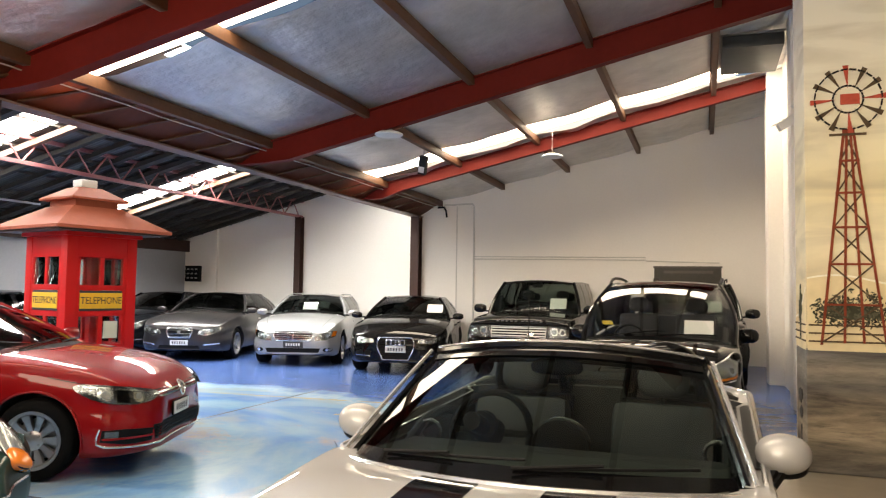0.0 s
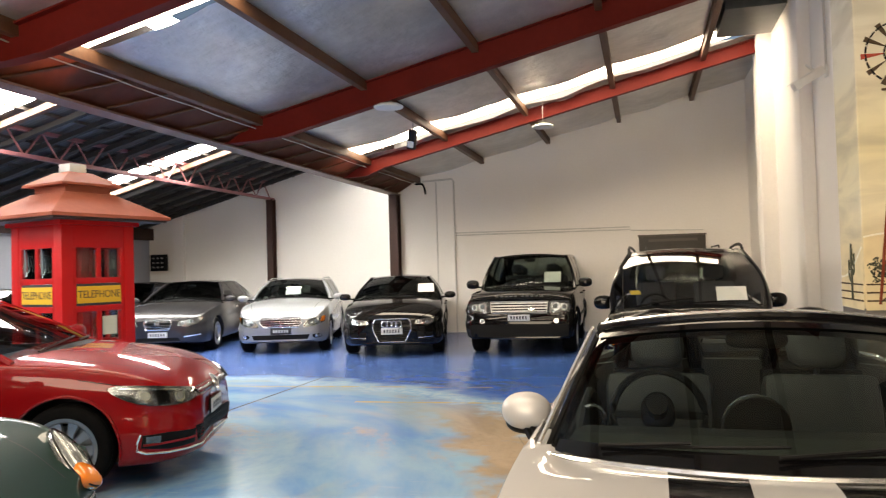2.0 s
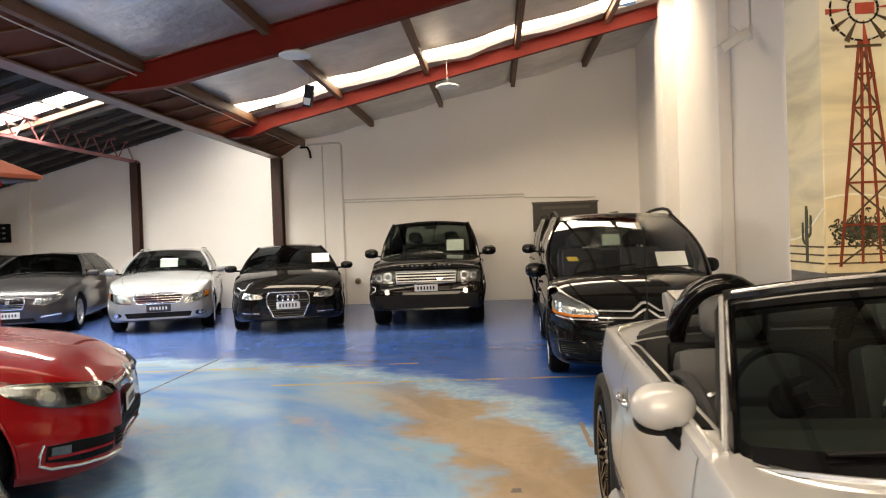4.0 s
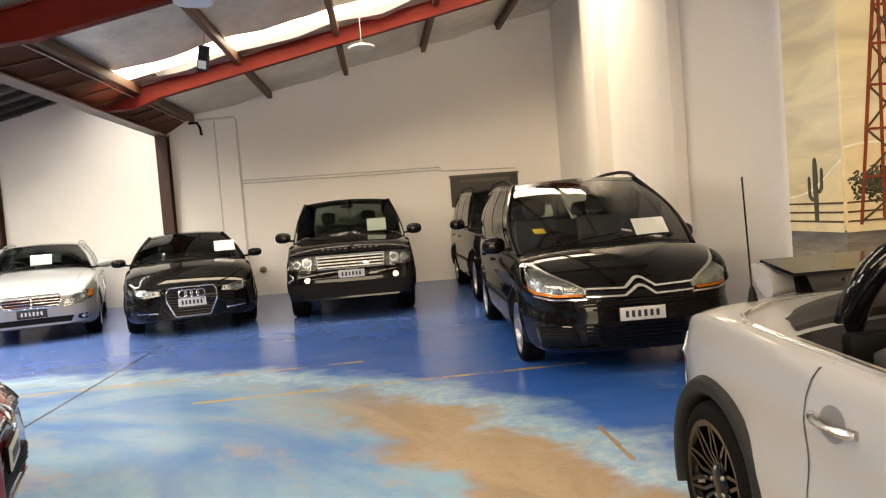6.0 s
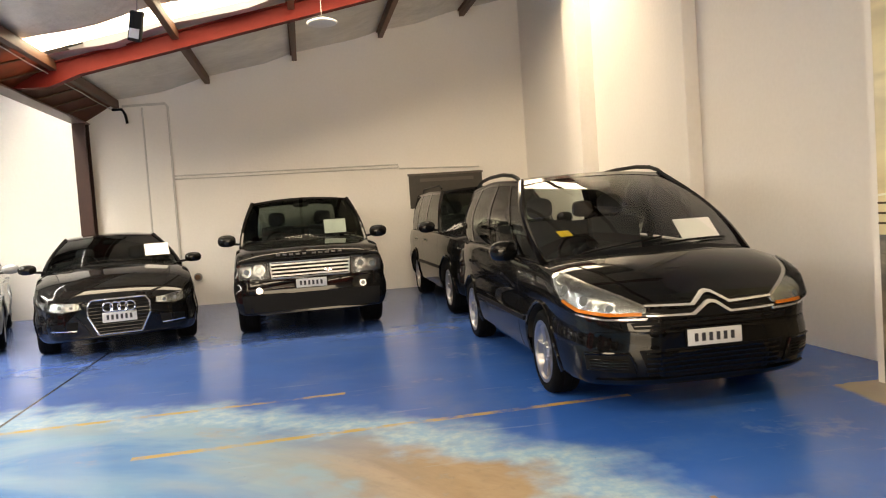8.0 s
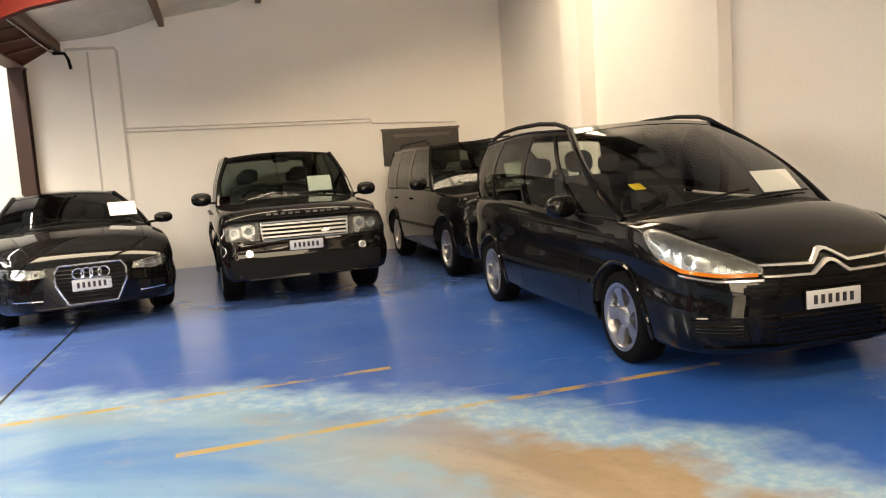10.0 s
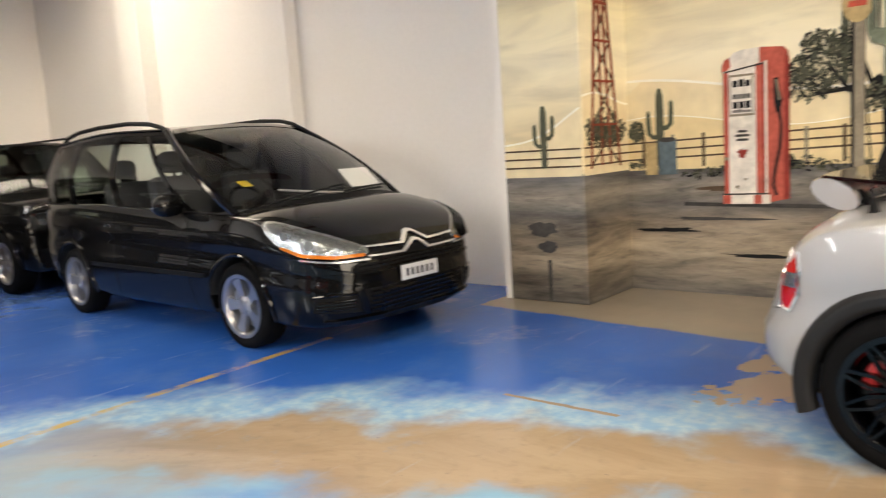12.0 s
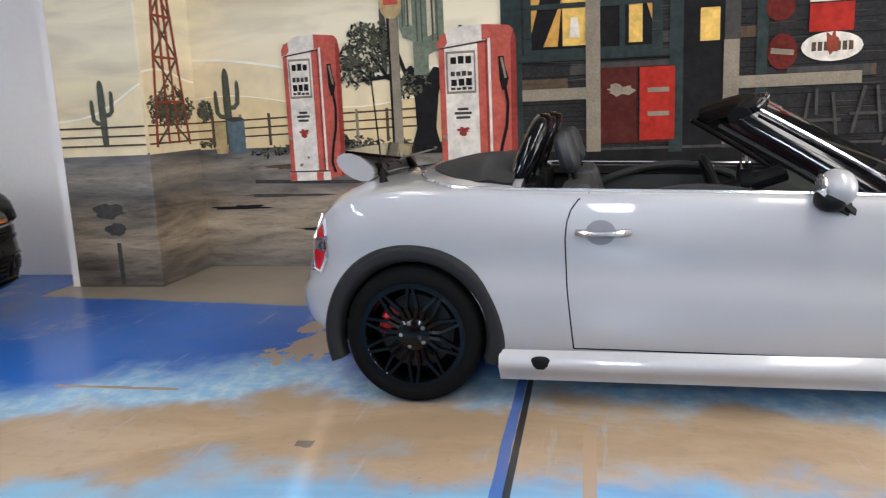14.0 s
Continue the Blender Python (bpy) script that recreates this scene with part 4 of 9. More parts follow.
def wheels(car, s, rim_mat=None, spokes=5, style="plain"):
    """Four wheels, each a tyre with its rim; the meshes are shared."""
    r, w, rim = s["tyre_r"], s["tyre_w"], s["rim_r"]
    rim_mat = rim_mat or SILVER_ALLOY
    h = w / 2
    tyre = finish("tyre", bm_lathe([(rim, -h * 0.92), (rim + 0.02, -h), (r - 0.035, -h * 1.02), (r - 0.01, -h * 0.86), (r, -h * 0.6), (r - 0.006, -h * 0.30), (r, -h * 0.26), (r, h * 0.26), (r - 0.006, h * 0.30), (r, h * 0.6), (r - 0.01, h * 0.86), (r - 0.035, h * 1.02), (rim + 0.02, h), (rim, h * 0.92), (rim - 0.012, h * 0.4), (rim - 0.012, -h * 0.4)], 44, "y"), TYRE, True, 50)
    bm = bm_lathe([(rim - 0.004, -h * 0.8), (rim - 0.004, h * 0.86), (rim + 0.012, h * 0.97), (rim + 0.012, h * 1.0), (rim - 0.012, h * 0.97), (rim - 0.025, h * 0.80), (rim - 0.03, -h * 0.8)], 40, "y")
    hub = h * 0.72
    bm_lathe([(0.0001, hub - 0.05), (0.075, hub - 0.05), (0.075, hub), (0.05, hub + 0.012), (0.0001, hub + 0.014)], 20, "y", bm)
    for k in range(spokes):
        a = 2 * math.pi * k / spokes
        d, t = Vector((math.cos(a), 0, math.sin(a))), Vector((-math.sin(a), 0, math.cos(a)))
        if style == "y":
            for q in (-1, 1):
                p0, p1 = d * 0.05 + t * q * 0.012 + Vector((0, hub - 0.02, 0)), d * (rim * 0.56) + t * q * 0.016 + Vector((0, hub + 0.002, 0))
                bm_bar(p0, p1, 0.016, 0.03, bm, up=(0, 1, 0))
                bm_bar(p1, d * (rim - 0.008) + t * q * 0.062 + Vector((0, h * 0.86, 0)), 0.014, 0.028, bm, up=(0, 1, 0))
        else:
            wd = s.get("spoke_w", 0.075)
            v = []
            for rad, ww, yy in ((0.05, wd * 0.55, hub - 0.005), (rim * 0.6, wd * 0.62, hub + 0.002), (rim - 0.006, wd, h * 0.84)):
                v.append([bm.verts.new(d * rad + t * q * ww / 2 + Vector((0, yy + dy, 0))) for q, dy in ((-1, 0), (1, 0), (1, -0.035), (-1, -0.035))])
            for A, B in zip(v, v[1:]):
                for j in range(4):
                    bm.faces.new((A[j], A[(j + 1) % 4], B[(j + 1) % 4], B[j]))
    rim_me = finish("rim", bm, rim_mat, True, 35)
    bolt_me = finish("wheel_bolt", bm_lathe([(0.011, -0.012), (0.011, 0.008), (0.007, 0.014), (0.0001, 0.014)], 6, "y"), GREY_METAL)
    disc_me = finish("brake_disc", bm_lathe([(0.06, -0.012), (rim * 0.74, -0.012), (rim * 0.74, 0.012), (0.06, 0.012)], 32, "y"), s.get("disc", GREY_METAL))
    bm = bmesh.new()
    a0 = radians(22)
    pts = [(rim * 0.60 * math.cos(a0 + radians(q)), 0.03, rim * 0.60 * math.sin(a0 + radians(q))) for q in (-22, -8, 8, 22)]
    bm_tube(pts, 0.034, 8, bm)
    cal_me = finish("caliper", bm, s.get("caliper", GREY_METAL))
    for x in (0.0, -s["wb"]):
        for sd in (1, -1):
            wh = new("wheel", tyre)
            wh.parent = car
            wh.matrix_basis = pose(x, sd * s["track"], r, 0, 0, 0 if sd > 0 else 180)
            for nm, me in (("rim", rim_me), ("brake_disc", disc_me), ("caliper", cal_me)):
                o = new(nm, me)
                o.parent = wh
            for k in range(5):
                o = new("wheel_bolt", bolt_me)
                o.parent = wh
                o.matrix_basis = pose(0.055 * math.cos(1.2566 * k), hub, 0.055 * math.sin(1.2566 * k))


def seat(car, x, y, z, m, w=0.5, hgt=0.62, recline=14, headrest=True):
    st = part("seat", bm_box(-0.10, 0.42, -w / 2, w / 2, 0, 0.18, bevel=0.05), m, car)
    st.matrix_basis = pose(x, y, z)
    bk = part("backrest", bm_box(-0.16, 0.0, -w / 2, w / 2, 0, hgt, bevel=0.06), m, st)
    bk.matrix_basis = pose(-0.02, 0, 0.10, 0, -recline, 0)
    if headrest:
        hr = part("headrest", bm_blob(-0.08, 0, hgt + 0.13, 0.05, 0.13, 0.10, 14, 8, 3.0), m, st)
        hr.matrix_basis = pose(-0.02, 0, 0.10, 0, -recline, 0)
        po = part("headrest_post", bm_tube([(-0.08, 0, hgt - 0.03), (-0.08, 0, hgt + 0.06)], 0.016, 6), BLACK_PLASTIC, st)
        po.matrix_basis = pose(-0.02, 0, 0.10, 0, -recline, 0)


def steering(car, x, y, z, r=0.18, tilt=24, m=None):
    pts = [(0, r * math.cos(2 * math.pi * k / 28), r * math.sin(2 * math.pi * k / 28)) for k in range(28)]
    sw = part("steering_wheel", bm_tube(pts, 0.016, 8, closed=True), m or BLACK_PLASTIC, car)
    sw.matrix_basis = pose(x, y, z, 0, -tilt, 0)
    bm = bm_blob(0.01, 0, 0, 0.03, 0.07, 0.06, 12, 8, 2.6)
    for a in (0, 180, 270):
        bm_bar((0.005, 0, 0), (0.0, r * math.cos(radians(a)), r * math.sin(radians(a))), 0.03, 0.014, bm, up=(1, 0, 0))
    part("steering_hub", bm, m or BLACK_PLASTIC, sw)
    part("column", bm_tube([(0.02, 0, 0), (0.30, 0, -0.02)], 0.04, 10), m or BLACK_PLASTIC, sw)


def cabin(car, s, seat_mat, rear=True):
    g = s["gh"]
    cx, cz = g["cowl"]
    half = curve(s["half"])
    w = half(cx - 0.5) * s.get("tumble", 0.93) - 0.11
    tub = s.get("tub", 0.62)
    part("dashboard", bm_box(cx - g.get("bow_b", 0.22) - 0.42, cx - 0.10, -w, w, cz - 0.26, cz - 0.055, bevel=0.045), INTERIOR, car)
    steering(car, cx - g.get("bow_b", 0.22) - 0.52, -0.36, cz - 0.05)
    xs = s.get("seat_x", cx - 1.35)
    for y in (-0.36, 0.36):
        seat(car, xs, y, tub - 0.06 if tub > 0.5 else tub, seat_mat, hgt=g["header"][1] - tub - 0.42)
    if rear:
        seat(car, xs - 0.85, 0, tub, seat_mat, w=1.25, hgt=g["header"][1] - tub - 0.52, headrest=False)
        for y in (-0.38, 0.38):
            part("headrest", bm_blob(xs - 1.15, y, g["header"][1] - 0.33, 0.05, 0.12, 0.09, 12, 8, 3.0), seat_mat, car)
    part("rear_view_mirror", bm_blob(g["header"][0] + 0.08, 0, g["header"][1] - 0.11, 0.02, 0.11, 0.035, 14, 8, 3.0), BLACK_PLASTIC, car)


def mirrors(car, x, y, z, m, size=(0.055, 0.115, 0.075), stalk=0.10):
    for sd in (1, -1):
        mm = part("wing_mirror", bm_blob(x, sd * (y + size[1]), z, *size, 18, 10, 2.5), m, car)
        part("mirror_glass", bm_blob(x - size[0] * 0.78, sd * (y + size[1]), z, size[0] * 0.3, size[1] * 0.86, size[2] * 0.82, 16, 8, 2.6), CHROME, mm)
        part("mirror_foot", bm_bar((x, sd * (y - stalk), z - size[2] * 0.75), (x, sd * (y + 0.05), z - size[2] * 0.55), 0.05, 0.03, bevel=0.006), BLACK_PLASTIC, mm)


def plate(car, bvh, y, z, w=0.372, h=0.107, m=None, x=None, dark=False):
    fx = x if x is not None else max(shoot(bvh, "front", y + a, z + b, 0).x for a in (-w / 2, 0, w / 2) for b in (-h / 2, 0, h / 2)) + 0.012
    p = part("number_plate", bm_box(fx - 0.02, fx, y - w / 2, y + w / 2, z - h / 2, z + h / 2, bevel=0.004), m or PLATE_WHITE, car, "white plate with dark bars")
    k = -w / 2 + 0.04
    while k < w / 2 - 0.055:
        part("plate_bar", bm_box(fx + 0.0005, fx + 0.002, y + k + 0.004, y + k + 0.030, z - h * 0.25, z + h * 0.25), INK if not dark else PLATE_WHITE, p)
        k += 0.05
    part("plate_frame", bm_box(fx - 0.022, fx - 0.008, y - w / 2 - 0.008, y + w / 2 + 0.008, z - h / 2 - 0.008, z + h / 2 + 0.008), BLACK_PLASTIC, p)


def headlights(car, bvh, outline, bulbs, amber=(), view="front", housing=None):
    """A pair of lamps: housing, round reflectors, coloured corner, clear cover."""
    for fl in (False, True):
        o = flip(outline) if fl else outline
        h = part("headlight", bm_patch(bvh, o, view, 0.004, 0.03, 0.05), housing or REFLECTOR, car, "clear headlight")
        for cy, cz, r in bulbs:
            e = ellipse(-cy if fl else cy, cz, r, r, 18)
            part("reflector", bm_patch(bvh, e, view, 0.009, 0.008, 0.05), LAMP_BOWL, h)
            part("bulb_lens", bm_patch(bvh, ellipse(-cy if fl else cy, cz, r * 0.55, r * 0.55, 14), view, 0.014, 0.006, 0.05), mat("lamp_lens", (0.30, 0.32, 0.34), 0.05, 0.4), h)
        if amber:
            part("indicator", bm_patch(bvh, flip(amber) if fl else amber, view, 0.010, 0.008, 0.04), AMBER, h, "amber indicator lens")
        c = part("lens_cover", bm_patch(bvh, o, view, 0.018, 0.004, 0.05), CLEAR, h)
        c.visible_shadow = False


def grille(car, bvh, outline, bars, bar_h, frame_mat, bar_mat, back=None, view="front", frame_w=0.02):
    gr = part("grille", bm_patch(bvh, outline, view, 0.003, 0.02, 0.06), back or BLACK_PLASTIC, car, "dark grille with bright bars")
    y0, y1 = min(p[0] for p in outline), max(p[0] for p in outline)
    zs = [p[1] for p in outline]
    for z in bars:
        # width of the outline at this height
        c = []
        for a, b in zip(outline, outline[1:] + outline[:1]):
            if (a[1] - z) * (b[1] - z) < 0:
                c.append(a[0] + (b[0] - a[0]) * (z - a[1]) / (b[1] - a[1]))
        if len(c) > 1:
            part("grille_bar", bm_patch(bvh, [(min(c), z - bar_h / 2), (max(c), z - bar_h / 2), (max(c), z + bar_h / 2), (min(c), z + bar_h / 2)], view, 0.016, 0.02, 0.08), bar_mat, gr)
    if frame_mat:
        n = len(outline)
        cy, cz = sum(p[0] for p in outline) / n, sum(p[1] for p in outline) / n
        pts = []
        for a, b in zip(outline, outline[1:] + outline[:1]):
            k = max(1, int(math.dist(a, b) / 0.06))
            pts += [shoot(bvh, view, a[0] + (b[0] - a[0]) * j / k, a[1] + (b[1] - a[1]) * j / k, 0.008) for j in range(k)]
        part("grille_frame", bm_tube(pts, frame_w / 2, 6, closed=True), frame_mat, gr)
    return gr


def seams(car, bvh, lines, views=("left", "right")):
    for ln in lines:
        for v in views:
            part("panel_gap", bm_line(bvh, ln, v), BLACK_PLASTIC, car)


def handles(car, bvh, spots, m, w=0.17, h=0.028):
    for x, z in spots:
        for v in ("left", "right"):
            o = [(x - w / 2, z - h / 2), (x + w / 2, z - h / 2), (x + w / 2, z + h / 2), (x - w / 2, z + h / 2)]
            part("door_handle", bm_patch(bvh, o, v, 0.03, 0.026, 0.05), m, car)


def arch_lips(car, s, m, width=0.03, rad=None, y=None, dz=0.0):
    """Raised lips round the wheel openings."""
    rad = rad or s["arch"]
    for x in (0.0, -s["wb"]):
        for sd in (1, -1):
            def f(u, v):
                a = radians(lerp(-18, 198, u))
                rr = rad - 0.006 + width * v
                return Vector((x + rr * math.cos(a), sd * (y - 0.060 * abs(2 * v - 1) ** 4), s["tyre_r"] + dz + rr * math.sin(a)))
            part("arch_lip", bm_grid(f, 32, 10, 0.015), m, car)


def arch_beads(car, s, bvh, m, r=0.011):
    """A rolled edge round each wheel opening, lying on the flank."""
    for x in (0.0, -s["wb"]):
        for v in ("left", "right"):
            pts = []
            for k in range(25):
                a = radians(lerp(-12, 192, k / 24))
                q = s["arch"] + 0.012
                pts.append(shoot(bvh, v, x + q * math.cos(a), s["tyre_r"] + s.get("arch_dz", 0.0) + q * math.sin(a), 0.004))
            part("arch_edge", bm_tube(pts, r, 6), m, car)


def price_card(m, label="white price card standing inside a windscreen"):
    t = single("price_card", bm_box(-0.0015, 0.0015, -0.155, 0.155, 0, 0.22), PAPER, label, "price card", group="price cards in windscreens", smooth=False)
    t.matrix_world = m
    return t

# ---------------------------------------------------------------- the cars
BLACK_PAINT = car_paint("black_car_paint", (0.0012, 0.0012, 0.0014), rough=0.6, coat=0.85)
DARK_PAINT = car_paint("dark_blue_black_paint", (0.003, 0.004, 0.006), rough=0.6, coat=0.9)
RED_PAINT = car_paint("red_car_paint", (0.21, 0.003, 0.005), 0.0, 0.4, 0.05, coat=0.9)
SILVER_PAINT = car_paint("silver_car_paint", (0.33, 0.335, 0.34), 0.45, 0.35, 0.06)
WHITE_SILVER = car_paint("white_silver_paint", (0.40, 0.395, 0.395), 0.25, 0.40, 0.04)
GREY_PAINT = car_paint("grey_metallic_paint", (0.052, 0.049, 0.051), 0.6, 0.33, 0.06)
GREEN_PAINT = car_paint("dark_green_paint", (0.0006, 0.016, 0.0125), 0.0, 0.5, 0.05, coat=0.36)


def car_at(name, label, x, y, heading, category="car"):
    c = thing(name, label, category, pose(x, y, 0, 0, 0, heading), group="cars for sale")
    bpy.context.view_layer.update()
    return c


def plan(hw, fo, tail, nose=0.52, blunt=0.10, tail_w=0.62):
    """Half-width along the car: rounded at nose and tail."""
    return [(tail, hw * tail_w), (tail + 0.05, hw * 0.80), (tail + 0.16, hw * 0.91), (tail + 0.45, hw * 0.975), (tail + 1.0, hw), (fo - 1.2, hw), (fo - 0.6, hw * 0.985), (fo - 0.32, hw * 0.945), (fo - blunt - 0.06, hw * 0.865), (fo - blunt * 0.4, hw * (nose + 0.16)), (fo, hw * nose)]


def luxury_suv(x, y, heading, label, rails=False):
    car = car_at("suv", label, x, y, heading)
    s = dict(wb=2.88, fo=0.86, ro=1.20, half_max=0.965, tyre_r=0.36, tyre_w=0.25, rim_r=0.235, track=0.80, arch=0.43, cabin=(-0.80, -4.0), tub=0.80, tumble=0.92)
    tail = -(s["wb"] + s["ro"])
    s["half"] = plan(0.965, 0.86, tail, 0.80, 0.07, 0.80)
    s["belt"] = [(tail, 0.98), (tail + 0.1, 1.10), (-2.5, 1.12), (-0.4, 1.09), (0.4, 1.05), (0.78, 0.99), (0.86, 0.90)]
    s["deck"] = [(tail, 1.0), (tail + 0.1, 1.14), (-1.0, 1.16), (-0.5, 1.17), (0.3, 1.12), (0.74, 1.06), (0.82, 1.00), (0.86, 0.93)]
    s["bottom"] = [(tail, 0.45), (tail + 0.5, 0.33), (-3, 0.28), (0.0, 0.26), (0.6, 0.27), (0.86, 0.31)]
    s["gh"] = dict(cowl=(-0.48, 1.16), header=(-1.18, 1.76), rheader=(-3.72, 1.77), rbase=(-3.98, 1.12), yr=0.72, yr_f=0.69, bow_b=0.20, bow_t=0.08, crown=0.05,
                   sides=[(-0.68, -1.26, "k"), (-0.80, -1.33, "g"), (-1.95, -2.0, "k"), (-2.06, -2.10, "d"), (-2.95, -2.90, "k"), (-3.04, -2.98, "d"), (-3.80, -3.58, "k"), (-3.92, -3.68, "k")])
    body, bvh = car_body(car, s, BLACK_PAINT)
    greenhouse(car, s, BLACK_PAINT, glass=pane_mat("suv_glass", (0.40, 0.47, 0.43), ior=1.42), dark=pane_mat("suv_rear_glass", (0.34, 0.38, 0.36), ior=1.42))
    cabin(car, s, SEAT_GREY)
    wheels(car, s, SILVER_ALLOY, 8)
    arch_beads(car, s, bvh, BLACK_PAINT, 0.016)
    g = grille(car, bvh, [(-0.47, 0.735), (0.47, 0.735), (0.485, 0.925), (-0.485, 0.925)], (0.765, 0.81, 0.855, 0.90), 0.020, mat("grille_silver", (0.50, 0.50, 0.49), 0.32, 0.7), mat("grille_silver", (0.50, 0.50, 0.49), 0.32, 0.7))
    lamp = [(0.50, 0.735), (0.86, 0.745), (0.885, 0.93), (0.50, 0.945)]
    headlights(car, bvh, lamp, [(0.62, 0.845, 0.075), (0.59, 0.762, 0.028), (0.765, 0.835, 0.062)], housing=mat("grey_reflector", (0.13, 0.13, 0.135), 0.22, 0.8, grain=0.3, scale=50))
    part("bonnet_lip", bm_patch(bvh, [(-0.80, 0.965), (0.80, 0.965), (0.80, 0.982), (-0.80, 0.982)], "front", 0.004, 0.01, 0.1), BLACK_PLASTIC, car)
    for k in range(10):
        yy = -0.36 + k * 0.08 - (0.02 if k < 5 else -0.02)
        part("badge_bar", bm_patch(bvh, [(yy - 0.024, 1.002), (yy + 0.024, 1.002), (yy + 0.024, 1.024), (yy - 0.024, 1.024)], "front", 0.006, 0.006, 0.1), mat("dull_grey_letter", (0.11, 0.11, 0.11), 0.4, 0.5), car)
    part("grille_badge", bm_patch(bvh, ellipse(0.22, 0.80, 0.05, 0.022), "front", 0.035, 0.008, 0.1), CHROME, g)
    plate(car, bvh, 0.0, 0.655)
    part("bumper_insert", bm_patch(bvh, [(-0.82, 0.335), (0.82, 0.335), (0.84, 0.545), (-0.84, 0.545)], "front", 0.004, 0.02, 0.08), BLACK_PLASTIC, car)
    part("bumper_step", bm_patch(bvh, [(-0.90, 0.70), (0.90, 0.70), (0.90, 0.716), (-0.90, 0.716)], "front", 0.012, 0.02, 0.1), BLACK_PAINT, car)
    for sy in (-0.63, 0.63):
        f = part("fog_lamp", bm_patch(bvh, ellipse(sy, 0.60, 0.042, 0.042), "front", 0.012, 0.02, 0.1), REFLECTOR, car)
        part("fog_lens", bm_patch(bvh, ellipse(sy, 0.60, 0.028, 0.028), "front", 0.02, 0.006, 0.1), mat("lamp_lens", (0.3, 0.32, 0.34), 0.05, 0.4), f)
    mirrors(car, -0.72, 0.94, 1.20, BLACK_PAINT, (0.06, 0.125, 0.085))
    seams(car, bvh, [[(-0.62, 1.06), (-0.62, 0.42), (-0.6, 0.36)], [(-1.98, 1.09), (-1.98, 0.36)], [(-3.0, 1.09), (-3.0, 0.85), (-2.55, 0.42)]])
    handles(car, bvh, [(-1.75, 0.98), (-2.75, 0.98)], BLACK_PAINT)
    part("side_moulding", bm_patch(bvh, [(-2.45, 0.60), (-0.46, 0.60), (-0.46, 0.64), (-2.45, 0.64)], "left", 0.012, 0.02, 0.15), BLACK_PLASTIC, car)
    part("side_moulding", bm_patch(bvh, [(-2.45, 0.60), (-0.46, 0.60), (-0.46, 0.64), (-2.45, 0.64)], "right", 0.012, 0.02, 0.15), BLACK_PLASTIC, car)
    if rails:
        for sd in (1, -1):
            part("roof_rail", bm_tube([(-1.5, sd * 0.66, 1.77), (-1.62, sd * 0.66, 1.82), (-3.2, sd * 0.66, 1.825), (-3.35, sd * 0.66, 1.77)], 0.015, 8), BLACK_PLASTIC, car)
    return car


